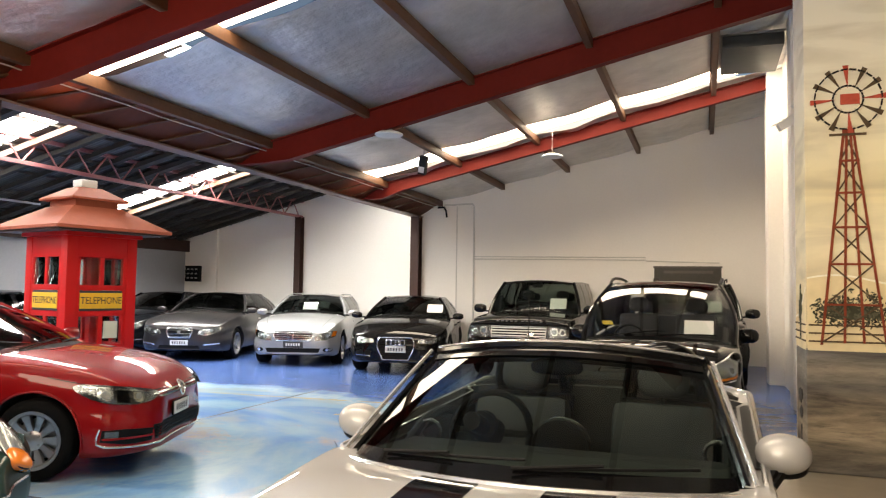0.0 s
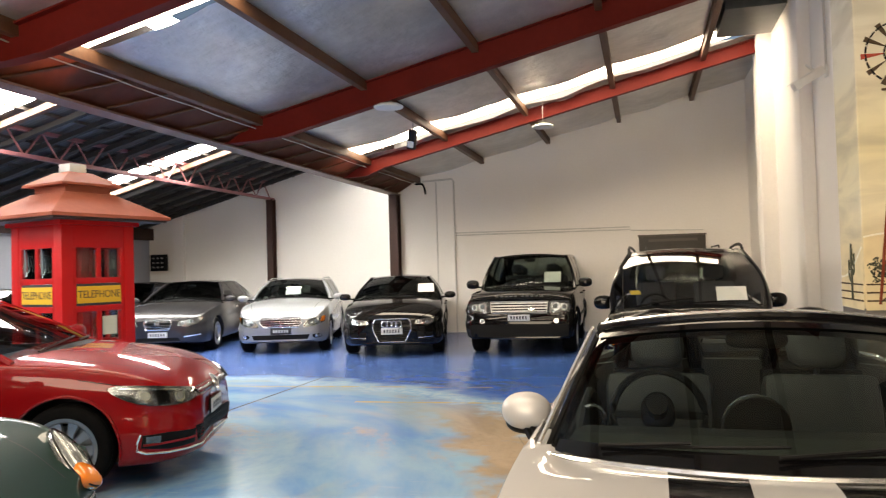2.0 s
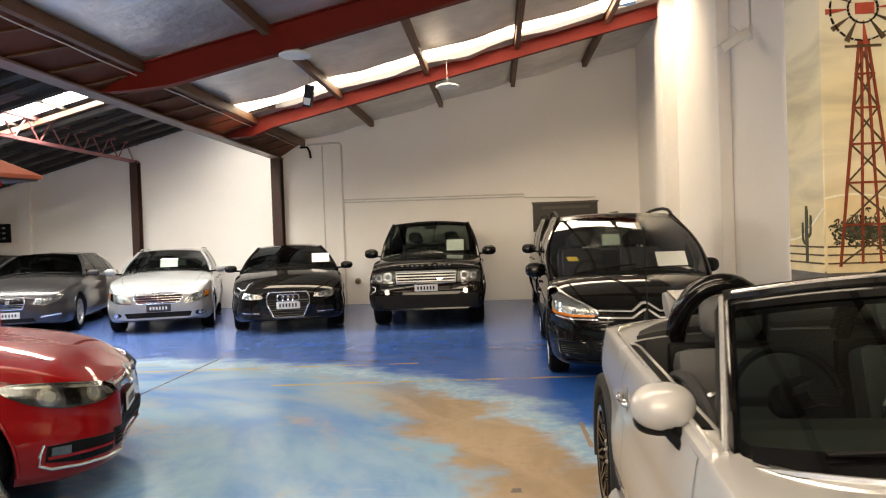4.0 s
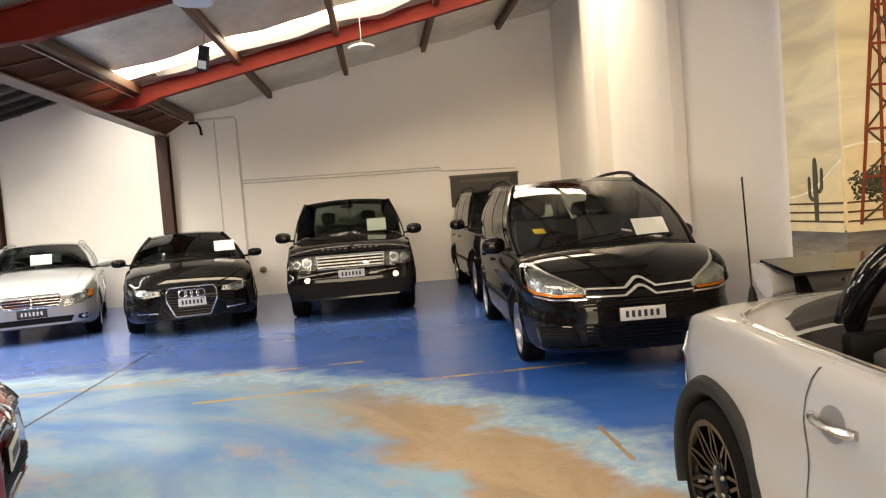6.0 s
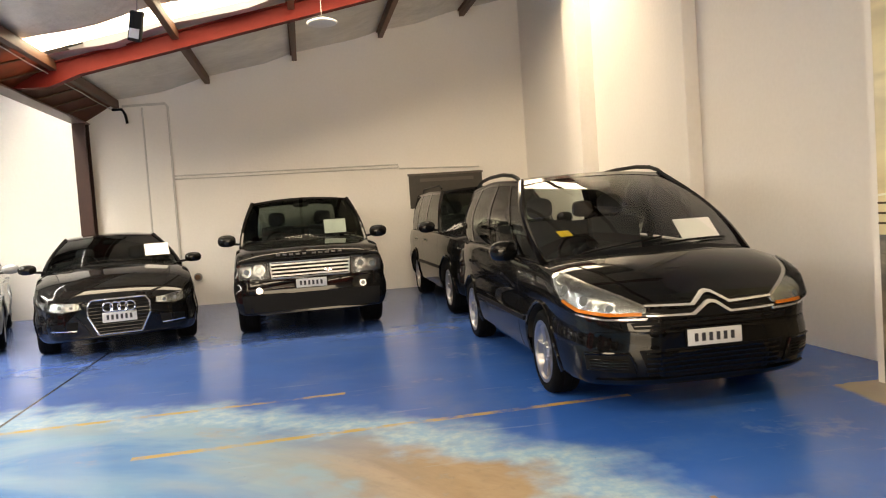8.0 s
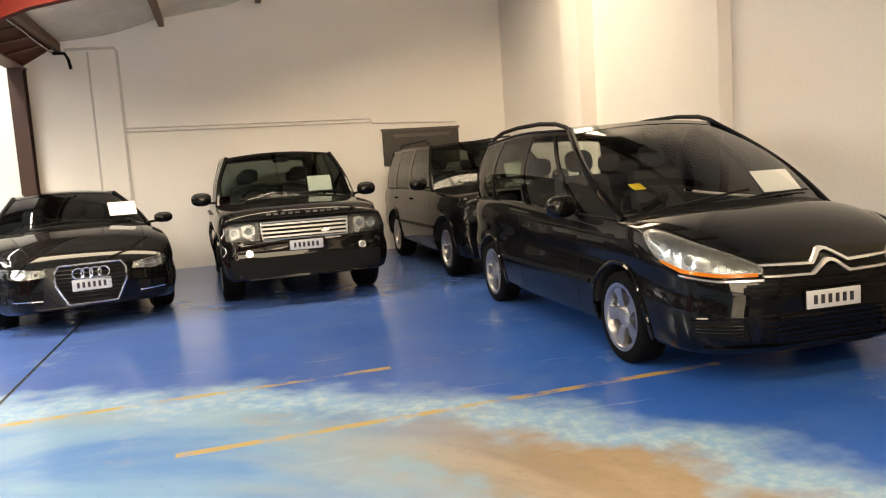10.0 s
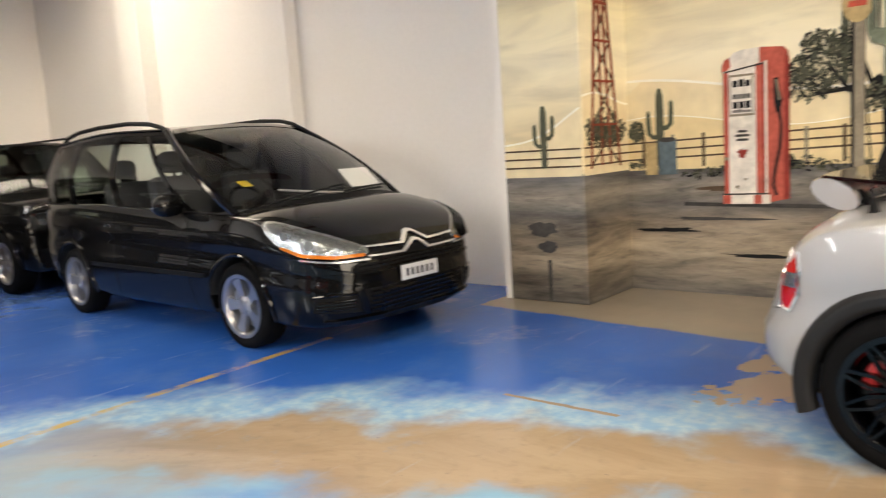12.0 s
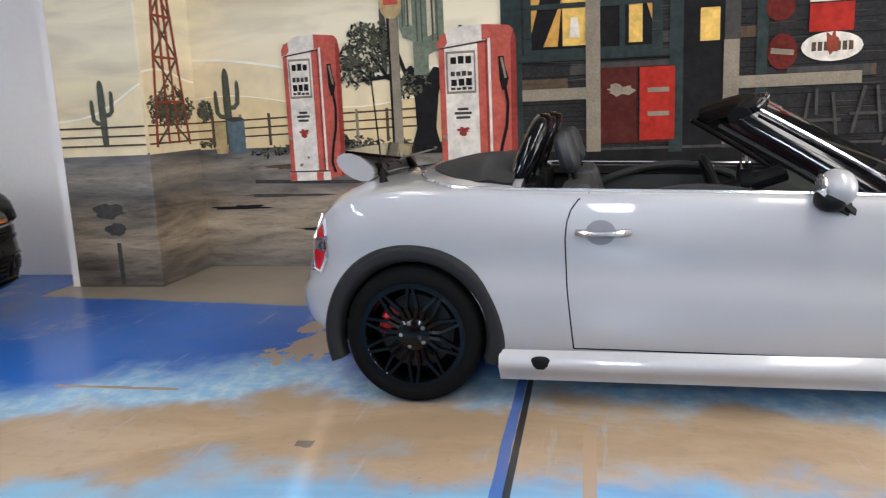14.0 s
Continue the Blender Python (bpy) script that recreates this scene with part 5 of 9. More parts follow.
def people_carrier(x, y, heading):
    car = car_at("people_carrier", "glossy black people carrier with chrome double-chevron grille", x, y, heading)
    s = dict(wb=2.73, fo=0.95, ro=0.88, half_max=0.90, tyre_r=0.315, tyre_w=0.21, rim_r=0.222, track=0.775, arch=0.365, cabin=(-0.05, -3.45), tub=0.66, tumble=0.925, spoke_w=0.12, seat_x=-1.40,
             rake=[(0.15, 0.10), (0.24, 0.03), (0.36, 0.0), (0.52, 0.0), (0.64, 0.015), (0.76, 0.05), (0.95, 0.10)])
    tail = -(s["wb"] + s["ro"])
    s["half"] = plan(0.90, 0.95, tail, 0.5, 0.13, 0.75)[:6] + [(0.95 - d, 0.90 * w) for d, w in ((0.62, 0.995), (0.42, 0.97), (0.27, 0.915), (0.16, 0.82), (0.08, 0.69), (0.03, 0.53), (0.0, 0.40))]
    s["belt"] = [(tail, 0.94), (tail + 0.1, 1.05), (-2.5, 1.05), (-1.2, 1.01), (-0.2, 0.975), (0.0, 0.965), (0.2, 0.945), (0.45, 0.89), (0.66, 0.825), (0.82, 0.755), (0.95, 0.67)]
    s["deck"] = [(tail, 0.95), (tail + 0.1, 1.06), (-1.2, 1.04), (0.0, 1.035), (0.20, 1.03), (0.45, 0.98), (0.66, 0.905), (0.82, 0.825), (0.90, 0.775), (0.95, 0.715)]
    s["bottom"] = [(tail, 0.40), (tail + 0.4, 0.25), (-2.7, 0.20), (0.0, 0.20), (0.6, 0.19), (0.95, 0.20)]
    s["gh"] = dict(cowl=(0.24, 1.03), header=(-1.06, 1.67), rheader=(-3.25, 1.65), rbase=(-3.52, 1.05), yr=0.68, yr_f=0.655, bow_b=0.26, bow_t=0.10, crown=0.040, hump=0.035, bulge=0.065, side_bulge=0.085, dark_a=True,
                   sides=[(-0.02, -1.16, "k"), (-0.08, -1.19, "g"), (-0.62, -1.43, "k"), (-0.69, -1.48, "g"), (-1.74, -1.88, "k"), (-1.84, -1.96, "d"), (-2.66, -2.64, "k"), (-2.75, -2.72, "d"), (-3.38, -3.12, "k"), (-3.45, -3.18, "k")])
    body, bvh = car_body(car, s, BLACK_PAINT)
    greenhouse(car, s, BLACK_PAINT, glass=pane_mat("pale_glass", (0.92, 0.95, 0.93), ior=1.5), dark=pane_mat("mid_glass", (0.66, 0.71, 0.67), ior=1.52))
    arch_beads(car, s, bvh, BLACK_PAINT, 0.014)
    cabin(car, s, SEAT_GREY)
    wheels(car, s, SILVER_ALLOY, 5)
    # swept lamps on the shoulders of the nose, each with a chrome line under it
    lamp = [(-0.33, 0.665), (-0.12, 0.665), (0.10, 0.695), (0.26, 0.755), (0.35, 0.84), (0.385, 0.915), (0.34, 0.935), (0.20, 0.905), (0.0, 0.845), (-0.20, 0.775), (-0.33, 0.715)]
    corner_lights(car, bvh, 45, smooth_ring(lamp, 2),
                  [(-0.13, 0.715, 0.040), (0.05, 0.765, 0.058), (0.22, 0.830, 0.052)], amber=[(-0.31, 0.663), (-0.12, 0.665), (0.10, 0.692), (0.25, 0.75), (0.235, 0.762), (0.09, 0.712), (-0.12, 0.686), (-0.31, 0.684)], housing=mat("pale_reflector", (0.46, 0.46, 0.45), 0.25, 0.85, grain=0.40, scale=34, bump=0.004))
    for w in (45, -45):
        f = flip if w < 0 else (lambda o: o)
        part("lamp_trim", bm_patch_yaw(bvh, f([(-0.34, 0.632), (-0.10, 0.636), (0.12, 0.668), (0.12, 0.678), (-0.10, 0.648), (-0.34, 0.646)]), w, 0.010, 0.02, 0.04), CHROME, car, "thin chrome strip")
    # chrome chevrons across the nose
    for z0 in (0.738, 0.676):
        for fl in (1, -1):
            a = [(fl * 0.44, z0 - 0.010), (fl * 0.13, z0 - 0.018), (fl * 0.035, z0 + 0.050), (fl * 0.0, z0 + 0.058), (fl * 0.0, z0 + 0.038), (fl * 0.028, z0 + 0.032), (fl * 0.12, z0 - 0.032), (fl * 0.44, z0 - 0.021)]
            o = a if fl < 0 else a[::-1]
            part("chevron", bm_patch(bvh, o, "front", 0.022, 0.034, 0.05), mat("bright_chrome", (0.85, 0.85, 0.85), 0.22, 0.6), car, "bright chrome chevron bar")
    part("grille", bm_patch(bvh, [(-0.42, 0.63), (0.42, 0.63), (0.42, 0.735), (-0.42, 0.735)], "front", 0.002, 0.02, 0.06), BLACK_PLASTIC, car)
    slot = part("bumper_slot", bm_patch(bvh, [(-0.52, 0.575), (0.52, 0.575), (0.54, 0.615), (-0.54, 0.615)], "front", 0.003, 0.02, 0.06), BLACK_PLASTIC, car)
    part("slot_bar", bm_patch(bvh, [(-0.52, 0.593), (0.52, 0.593), (0.52, 0.600), (-0.52, 0.600)], "front", 0.010, 0.010, 0.06), GLOSS_BLACK, slot)
    part("bumper_crease", bm_patch(bvh, [(-0.74, 0.545), (0.74, 0.545), (0.74, 0.560), (-0.74, 0.560)], "front", 0.012, 0.02, 0.05), BLACK_PAINT, car)
    lower = part("lower_grille", bm_patch(bvh, [(-0.44, 0.265), (0.44, 0.265), (0.50, 0.44), (-0.50, 0.44)], "front", 0.003, 0.02, 0.06), BLACK_PLASTIC, car)
    for z in (0.29, 0.322, 0.354, 0.386, 0.418):
        part("grille_bar", bm_patch(bvh, [(-0.46, z - 0.006), (0.46, z - 0.006), (0.46, z + 0.006), (-0.46, z + 0.006)], "front", 0.014, 0.014, 0.08), GLOSS_BLACK, lower)
    part("lip", bm_patch(bvh, [(-0.74, 0.232), (0.74, 0.232), (0.74, 0.246), (-0.74, 0.246)], "front", 0.020, 0.03, 0.05), GLOSS_BLACK, car)
    for fl in (1, -1):
        o = [(fl * 0.52, 0.29), (fl * 0.79, 0.31), (fl * 0.80, 0.41), (fl * 0.56, 0.41)]
        fg = part("fog_recess", bm_patch(bvh, o if fl > 0 else o[::-1], "front", 0.004, 0.02, 0.05), BLACK_PLASTIC, car)
        for z in (0.320, 0.340, 0.360, 0.380):
            part("recess_bar", bm_patch(bvh, [(fl * 0.57, z), (fl * 0.78, z), (fl * 0.78, z + 0.007), (fl * 0.57, z + 0.007)][::fl], "front", 0.012, 0.010, 0.06), GLOSS_BLACK, fg)
        part("recess_edge", bm_tube([shoot(bvh, "front", a, b, 0.006) for a, b in ((fl * 0.80, 0.42), (fl * 0.70, 0.425), (fl * 0.56, 0.42), (fl * 0.53, 0.35), (fl * 0.51, 0.28))], 0.010, 6), BLACK_PAINT, fg)
    plate(car, bvh, 0.0, 0.50)
    mirrors(car, -0.70, 0.85, 1.05, BLACK_PAINT, (0.07, 0.12, 0.085))
    seams(car, bvh, [[(-0.62, 0.96), (-0.62, 0.30), (-0.58, 0.24)], [(-1.85, 1.0), (-1.86, 0.26)], [(-2.72, 1.0), (-2.6, 0.7), (-2.35, 0.4)]])
    handles(car, bvh, [(-1.6, 0.86), (-2.5, 0.87)], BLACK_PAINT)
    for v in ("left", "right"):
        part("side_moulding", bm_patch(bvh, [(-2.3, 0.50), (-0.42, 0.50), (-0.42, 0.535), (-2.3, 0.535)], v, 0.012, 0.02, 0.15), BLACK_PLASTIC, car)
    for sd in (1, -1):
        part("roof_rail", bm_tube([(-1.12, sd * 0.668, 1.625), (-1.22, sd * 0.672, 1.665), (-1.40, sd * 0.678, 1.702), (-1.75, sd * 0.685, 1.728), (-2.3, sd * 0.685, 1.730), (-2.75, sd * 0.675, 1.712), (-3.05, sd * 0.66, 1.672), (-3.18, sd * 0.65, 1.615)], 0.019, 8), BLACK_PLASTIC, car, "black raised roof rail")
        part("rear_side_seal", bm_tube([(-0.02 - 3.3 * k / 12, sd * (0.835 + 0.008 * math.sin(k)), 0.972 + 0.085 * k / 12) for k in range(13)], 0.007, 6), BLACK_PLASTIC, car)
    part("registration_sticker", bm_box(-0.002, 0.002, -0.06, 0.06, 0, 0.075), mat("yellow_sticker", (0.75, 0.55, 0.05), 0.5), car, "small yellow sticker inside the glass").matrix_basis = pose(-0.22, -0.565, 1.155, 0, -56, 20)
    return car


def saloon(name, label, x, y, heading, paint, kind):
    """Executive saloon or estate; kind picks the face."""
    car = car_at(name, label, x, y, heading)
    L = dict(rings=(2.91, 0.92, 1.08, 0.935, 1.45), barred=(2.76, 0.80, 1.02, 0.885, 1.44), oval=(2.91, 0.92, 1.13, 0.94, 1.45), plain=(2.8, 0.9, 1.0, 0.90, 1.44))[kind]
    wb, fo, ro, hw, ht = L
    s = dict(wb=wb, fo=fo, ro=ro, half_max=hw, tyre_r=0.33, tyre_w=0.225, rim_r=0.225, track=hw - 0.135, arch=0.37, cabin=(-0.62, -(wb - 0.05) if kind != "barred" else -(wb + 0.6)), tub=0.64, tumble=0.92, spoke_w=0.07)
    tail = -(wb + ro)
    s["half"] = plan(hw, fo, tail, {"rings": 0.62, "barred": 0.62, "oval": 0.50, "plain": 0.6}[kind], 0.11, 0.72)
    s["belt"] = [(tail, 0.80), (tail + 0.15, 0.96), (-wb, 0.98), (-1.5, 0.955), (-0.3, 0.92), (0.4, 0.845), (fo - 0.12, 0.72), (fo, 0.64)]
    s["deck"] = [(tail, 0.85), (tail + 0.12, 1.02), (-wb, 1.05), (-0.8, 1.03), (-0.42, 1.02), (0.3, 0.94), (fo - 0.25, 0.83), (fo - 0.08, 0.745), (fo, 0.67)]
    s["bottom"] = [(tail, 0.38), (tail + 0.5, 0.23), (-wb, 0.19), (0, 0.18), (fo - 0.3, 0.19), (fo, 0.24)]
    if kind == "barred":
        rh, rbs = (-wb - 0.60, ht - 0.05), (-wb - 0.92, 1.0)
        sides = [(-0.62, -1.42, "k"), (-0.70, -1.46, "g"), (-1.72, -1.80, "k"), (-1.80, -1.88, "d"), (-2.60, -2.58, "k"), (-2.68, -2.66, "d"), (-3.50, -3.20, "b"), (-3.62, -3.32, "b")]
    else:
        rh, rbs = (-wb + 0.05, ht - 0.05), (-wb - 0.60, 1.045)
        sides = [(-0.62, -1.42, "k"), (-0.70, -1.46, "g"), (-1.72, -1.76, "k"), (-1.80, -1.84, "d"), (-2.62, -2.45, "k"), (-2.70, -2.50, "d"), (-2.98, -2.66, "b"), (-3.35, -2.84, "b")]
    s["gh"] = dict(cowl=(-0.42, 1.02), header=(-1.36, ht - 0.045), rheader=rh, rbase=rbs, yr=0.60, yr_f=0.575, bow_b=0.20, bow_t=0.08, crown=0.045, hump=0.02, rbow_b=0.1, sides=sides)
    body, bvh = car_body(car, s, paint)
    greenhouse(car, s, paint, glass=pane_mat("saloon_glass", (0.34, 0.40, 0.38)))
    cabin(car, s, SEAT_GREY)
    wheels(car, s, SILVER_ALLOY, 5 if kind != "barred" else 7)
    arch_beads(car, s, bvh, paint)
    mirrors(car, -0.62, hw - 0.02, 1.02, paint, (0.06, 0.11, 0.065))
    seams(car, bvh, [[(-0.55, 0.90), (-0.55, 0.32), (-0.5, 0.24)], [(-1.75, 0.93), (-1.76, 0.25)], [(-2.75, 0.93), (-2.6, 0.66), (-2.45, 0.4)]])
    seams(car, bvh, [[(-0.3, 0.70), (0.40, 0.62), (fo - 0.20, 0.54)], [(-0.3, -0.70), (0.40, -0.62), (fo - 0.20, -0.54)]], ("top",))
    handles(car, bvh, [(-1.5, 0.82), (-2.45, 0.83)], paint if kind != "oval" else CHROME)
    if kind == "rings":
        o = [(-0.23, 0.265), (0.23, 0.265), (0.335, 0.48), (0.335, 0.60), (0.29, 0.665), (-0.29, 0.665), (-0.335, 0.60), (-0.335, 0.48)]
        g = grille(car, bvh, o, [0.30 + 0.04 * k for k in range(9)], 0.008, CHROME, GLOSS_BLACK, frame_w=0.022)
        for k in range(4):
            c = [shoot(bvh, "front", -0.12 + 0.08 * k + 0.055 * math.cos(t), 0.575 + 0.055 * math.sin(t), 0.03) for t in (2 * math.pi * j / 18 for j in range(18))]
            part("badge_ring", bm_tube(c, 0.008, 6, closed=True), CHROME, g)
        plate(car, bvh, 0.0, 0.455, 0.372, 0.115)
        lamp = [(0.40, 0.575), (0.62, 0.56), (0.80, 0.60), (0.84, 0.685), (0.60, 0.665), (0.42, 0.635)]
        headlights(car, bvh, lamp, [(0.50, 0.605, 0.035), (0.62, 0.615, 0.038)])
        for fl in (1, -1):
            o = [(fl * 0.46, 0.30), (fl * 0.82, 0.33), (fl * 0.82, 0.42), (fl * 0.44, 0.44)]
            a = part("air_intake", bm_patch(bvh, o if fl > 0 else o[::-1], "front", 0.003, 0.02, 0.06), BLACK_PLASTIC, car)
            part("intake_blade", bm_patch(bvh, [(fl * 0.46, 0.33), (fl * 0.80, 0.35), (fl * 0.80, 0.362), (fl * 0.46, 0.342)], "front", 0.012, 0.01, 0.1), SATIN_CHROME, a)
    elif kind == "barred":
        o = [(-0.33, 0.505), (0.33, 0.505), (0.39, 0.60), (0.36, 0.685), (-0.36, 0.685), (-0.39, 0.60)]
        g = grille(car, bvh, o, (0.535, 0.575, 0.615, 0.655), 0.014, CHROME, SATIN_CHROME, frame_w=0.024)
        part("grille_spine", bm_patch(bvh, [(-0.008, 0.51), (0.008, 0.51), (0.008, 0.685), (-0.008, 0.685)], "front", 0.02, 0.02, 0.1), CHROME, g)
        plate(car, bvh, 0.0, 0.43, 0.372, 0.105, mat("plate_dark", (0.03, 0.03, 0.035), 0.4), dark=True)
        lamp = [(0.42, 0.50), (0.64, 0.52), (0.80, 0.59), (0.82, 0.70), (0.70, 0.70), (0.50, 0.63), (0.43, 0.57)]
        headlights(car, bvh, lamp, [(0.54, 0.575, 0.045), (0.67, 0.615, 0.055)], amber=[(0.73, 0.59), (0.80, 0.60), (0.815, 0.69), (0.76, 0.69)])
        part("lower_intake", bm_patch(bvh, [(-0.50, 0.275), (0.50, 0.275), (0.54, 0.36), (-0.54, 0.36)], "front", 0.003, 0.02, 0.08), BLACK_PLASTIC, car)
        part("lip", bm_patch(bvh, [(-0.62, 0.235), (0.62, 0.235), (0.62, 0.248), (-0.62, 0.248)], "front", 0.012, 0.02, 0.1), CHROME, car)
        for fl in (1, -1):
            f = part("fog_recess", bm_patch(bvh, ellipse(fl * 0.67, 0.33, 0.085, 0.042), "front", 0.003, 0.02, 0.06), BLACK_PLASTIC, car)
            part("fog_lamp", bm_patch(bvh, ellipse(fl * 0.67, 0.33, 0.035, 0.028), "front", 0.012, 0.01, 0.06), CHROME, f)
        for sd in (1, -1):
            part("roof_rail", bm_tube([(-1.55, sd * 0.57, ht - 0.055), (-1.8, sd * 0.575, ht - 0.028), (-3.0, sd * 0.575, ht - 0.032), (-3.2, sd * 0.57, ht - 0.08)], 0.012, 8), GREY_METAL, car)
    else:
        o = [(-0.22, 0.485), (0.22, 0.485), (0.27, 0.60), (0.24, 0.68), (-0.24, 0.68), (-0.27, 0.60)]
        g = grille(car, bvh, o, [0.51 + 0.03 * k for k in range(6)], 0.008, CHROME, SATIN_CHROME, frame_w=0.026)
        part("badge", bm_patch(bvh, ellipse(0, 0.60, 0.035, 0.035), "front", 0.025, 0.01, 0.1), CHROME, g)
        lamp = [(0.38, 0.56), (0.56, 0.53), (0.76, 0.60), (0.83, 0.70), (0.74, 0.715), (0.56, 0.665), (0.42, 0.645)]
        headlights(car, bvh, lamp, [(0.49, 0.60, 0.05), (0.65, 0.635, 0.045)])
        plate(car, bvh, 0.0, 0.385, 0.372, 0.105)
        part("lower_intake", bm_patch(bvh, [(-0.44, 0.265), (0.44, 0.265), (0.40, 0.33), (-0.40, 0.33)], "front", 0.003, 0.02, 0.08), BLACK_PLASTIC, car)
        for fl in (1, -1):
            o = [(fl * 0.50, 0.33), (fl * 0.80, 0.36), (fl * 0.80, 0.385), (fl * 0.52, 0.36)]
            part("chrome_blade", bm_patch(bvh, o if fl > 0 else o[::-1], "front", 0.012, 0.02, 0.06), CHROME, car)
    return car


def red_hatchback(x, y, heading):
    car = car_at("hatchback", "glossy red five-door hatchback with a black grille strip", x, y, heading)
    s = dict(wb=2.64, fo=0.86, ro=0.74, half_max=0.90, tyre_r=0.315, tyre_w=0.21, rim_r=0.215, track=0.775, arch=0.365, cabin=(-0.44, -2.9), tub=0.62, tumble=0.925)
    tail = -(s["wb"] + s["ro"])
    s["half"] = plan(0.90, 0.86, tail, 0.55, 0.12, 0.75)
    s["belt"] = [(tail, 0.80), (tail + 0.1, 0.97), (-2.6, 0.985), (-1.5, 0.955), (-0.3, 0.92), (0.35, 0.845), (0.70, 0.725), (0.86, 0.62)]
    s["deck"] = [(tail, 0.85), (tail + 0.1, 1.0), (-0.8, 1.02), (-0.22, 0.985), (0.25, 0.915), (0.60, 0.825), (0.78, 0.735), (0.86, 0.66)]
    s["bottom"] = [(tail, 0.36), (tail + 0.4, 0.22), (-2.6, 0.18), (0, 0.16), (0.5, 0.165), (0.86, 0.19)]
    s["gh"] = dict(cowl=(-0.20, 0.99), header=(-1.14, 1.40), rheader=(-2.95, 1.38), rbase=(-3.27, 0.99), yr=0.60, yr_f=0.57, bow_b=0.16, bow_t=0.08, crown=0.04, hump=0.025,
                   sides=[(-0.42, -1.22, "k"), (-0.47, -1.25, "g"), (-1.70, -1.78, "k"), (-1.80, -1.88, "d"), (-2.60, -2.52, "k"), (-2.68, -2.60, "b"), (-3.20, -2.90, "b")])
    body, bvh = car_body(car, s, RED_PAINT)
    greenhouse(car, s, RED_PAINT, glass=pane_mat("saloon_glass", (0.34, 0.40, 0.38)))
    cabin(car, s, SEAT_GREY)
    wheels(car, s, SILVER_ALLOY, 10)
    arch_beads(car, s, bvh, RED_PAINT)
    lamp = [(-0.18, 0.622), (0.0, 0.585), (0.20, 0.590), (0.33, 0.620), (0.43, 0.685), (0.46, 0.735), (0.40, 0.752), (0.26, 0.742), (0.06, 0.716), (-0.18, 0.672)]
    corner_lights(car, bvh, 42, smooth_ring(lamp, 2), [(0.03, 0.648, 0.046), (0.27, 0.668, 0.052)], housing=mat("smoked_reflector", (0.19, 0.19, 0.20), 0.16, 0.9, grain=0.5, scale=40, bump=0.003))
    for w in (42, -42):
        f = flip if w < 0 else (lambda o: o)
        sh = part("lamp_shroud", bm_patch_yaw(bvh, f([(0.11, 0.602), (0.19, 0.604), (0.20, 0.712), (0.12, 0.710)]), w, 0.026, 0.010, 0.03), GLOSS_BLACK, car)
        part("lamp_brow", bm_patch_yaw(bvh, f([(-0.16, 0.662), (0.06, 0.702), (0.26, 0.728), (0.40, 0.738), (0.40, 0.726), (0.26, 0.712), (0.06, 0.686), (-0.16, 0.650)]), w, 0.028, 0.010, 0.03), SATIN_CHROME, sh, "bright strip along the lamp's upper edge")
    g = part("grille", bm_patch(bvh, [(-0.50, 0.605), (0.50, 0.605), (0.50, 0.672), (-0.50, 0.672)], "front", 0.003, 0.02, 0.08), GLOSS_BLACK, car, "slim black grille")
    for z in (0.622, 0.650):
        part("grille_bar", bm_patch(bvh, [(-0.50, z - 0.005), (0.50, z - 0.005), (0.50, z + 0.005), (-0.50, z + 0.005)], "front", 0.014, 0.012, 0.1), SATIN_CHROME, g)
    c = [shoot(bvh, "front", 0.062 * math.cos(t), 0.635 + 0.062 * math.sin(t), 0.022) for t in (2 * math.pi * j / 24 for j in range(24))]
    part("badge_ring", bm_tube(c, 0.008, 6, closed=True), CHROME, g, "round chrome badge")
    part("badge_face", bm_patch(bvh, ellipse(0, 0.635, 0.045, 0.045), "front", 0.018, 0.01, 0.1), SATIN_CHROME, g)
    plate(car, bvh, 0.0, 0.475, 0.372, 0.107)
    lo = part("lower_grille", bm_patch(bvh, [(-0.56, 0.285), (0.56, 0.285), (0.60, 0.405), (-0.60, 0.405)], "front", 0.003, 0.02, 0.06), BLACK_PLASTIC, car)
    for z in (0.31, 0.335, 0.36, 0.385):
        part("grille_bar", bm_patch(bvh, [(-0.56, z - 0.005), (0.56, z - 0.005), (0.56, z + 0.005), (-0.56, z + 0.005)], "front", 0.012, 0.012, 0.06), BLACK_PLASTIC, lo)
    for w in (42, -42):
        f = flip if w < 0 else (lambda o: o)
        sg = 1 if w > 0 else -1
        fg = part("fog_recess", bm_patch_yaw(bvh, f([(-0.10, 0.285), (0.12, 0.278), (0.29, 0.305), (0.285, 0.395), (0.12, 0.400), (-0.11, 0.385)]), w, 0.004, 0.02, 0.04), BLACK_PLASTIC, car)
        part("fog_lamp", bm_patch_yaw(bvh, f([(0.18, 0.335), (0.27, 0.340), (0.27, 0.385), (0.18, 0.385)]), w, 0.014, 0.012, 0.04), mat("grey_reflector", (0.13, 0.13, 0.135), 0.22, 0.8, grain=0.3, scale=50), fg)
        part("recess_bar", bm_patch_yaw(bvh, f([(-0.10, 0.322), (0.28, 0.318), (0.28, 0.334), (-0.10, 0.338)]), w, 0.012, 0.010, 0.04), RED_PAINT, fg)
        pts = [shoot_yaw(bvh, w, sg * a, b, 0.010) for a, b in ((0.30, 0.405), (0.315, 0.34), (0.31, 0.288), (0.26, 0.264), (0.12, 0.256), (-0.04, 0.254))]
        pts += [shoot(bvh, "front", sg * yy, 0.252, 0.010) for yy in (0.50, 0.40, 0.28, 0.15, 0.0)]
        part("lip", bm_tube(pts, 0.009, 6), CHROME, car, "chrome line round the lower bumper")
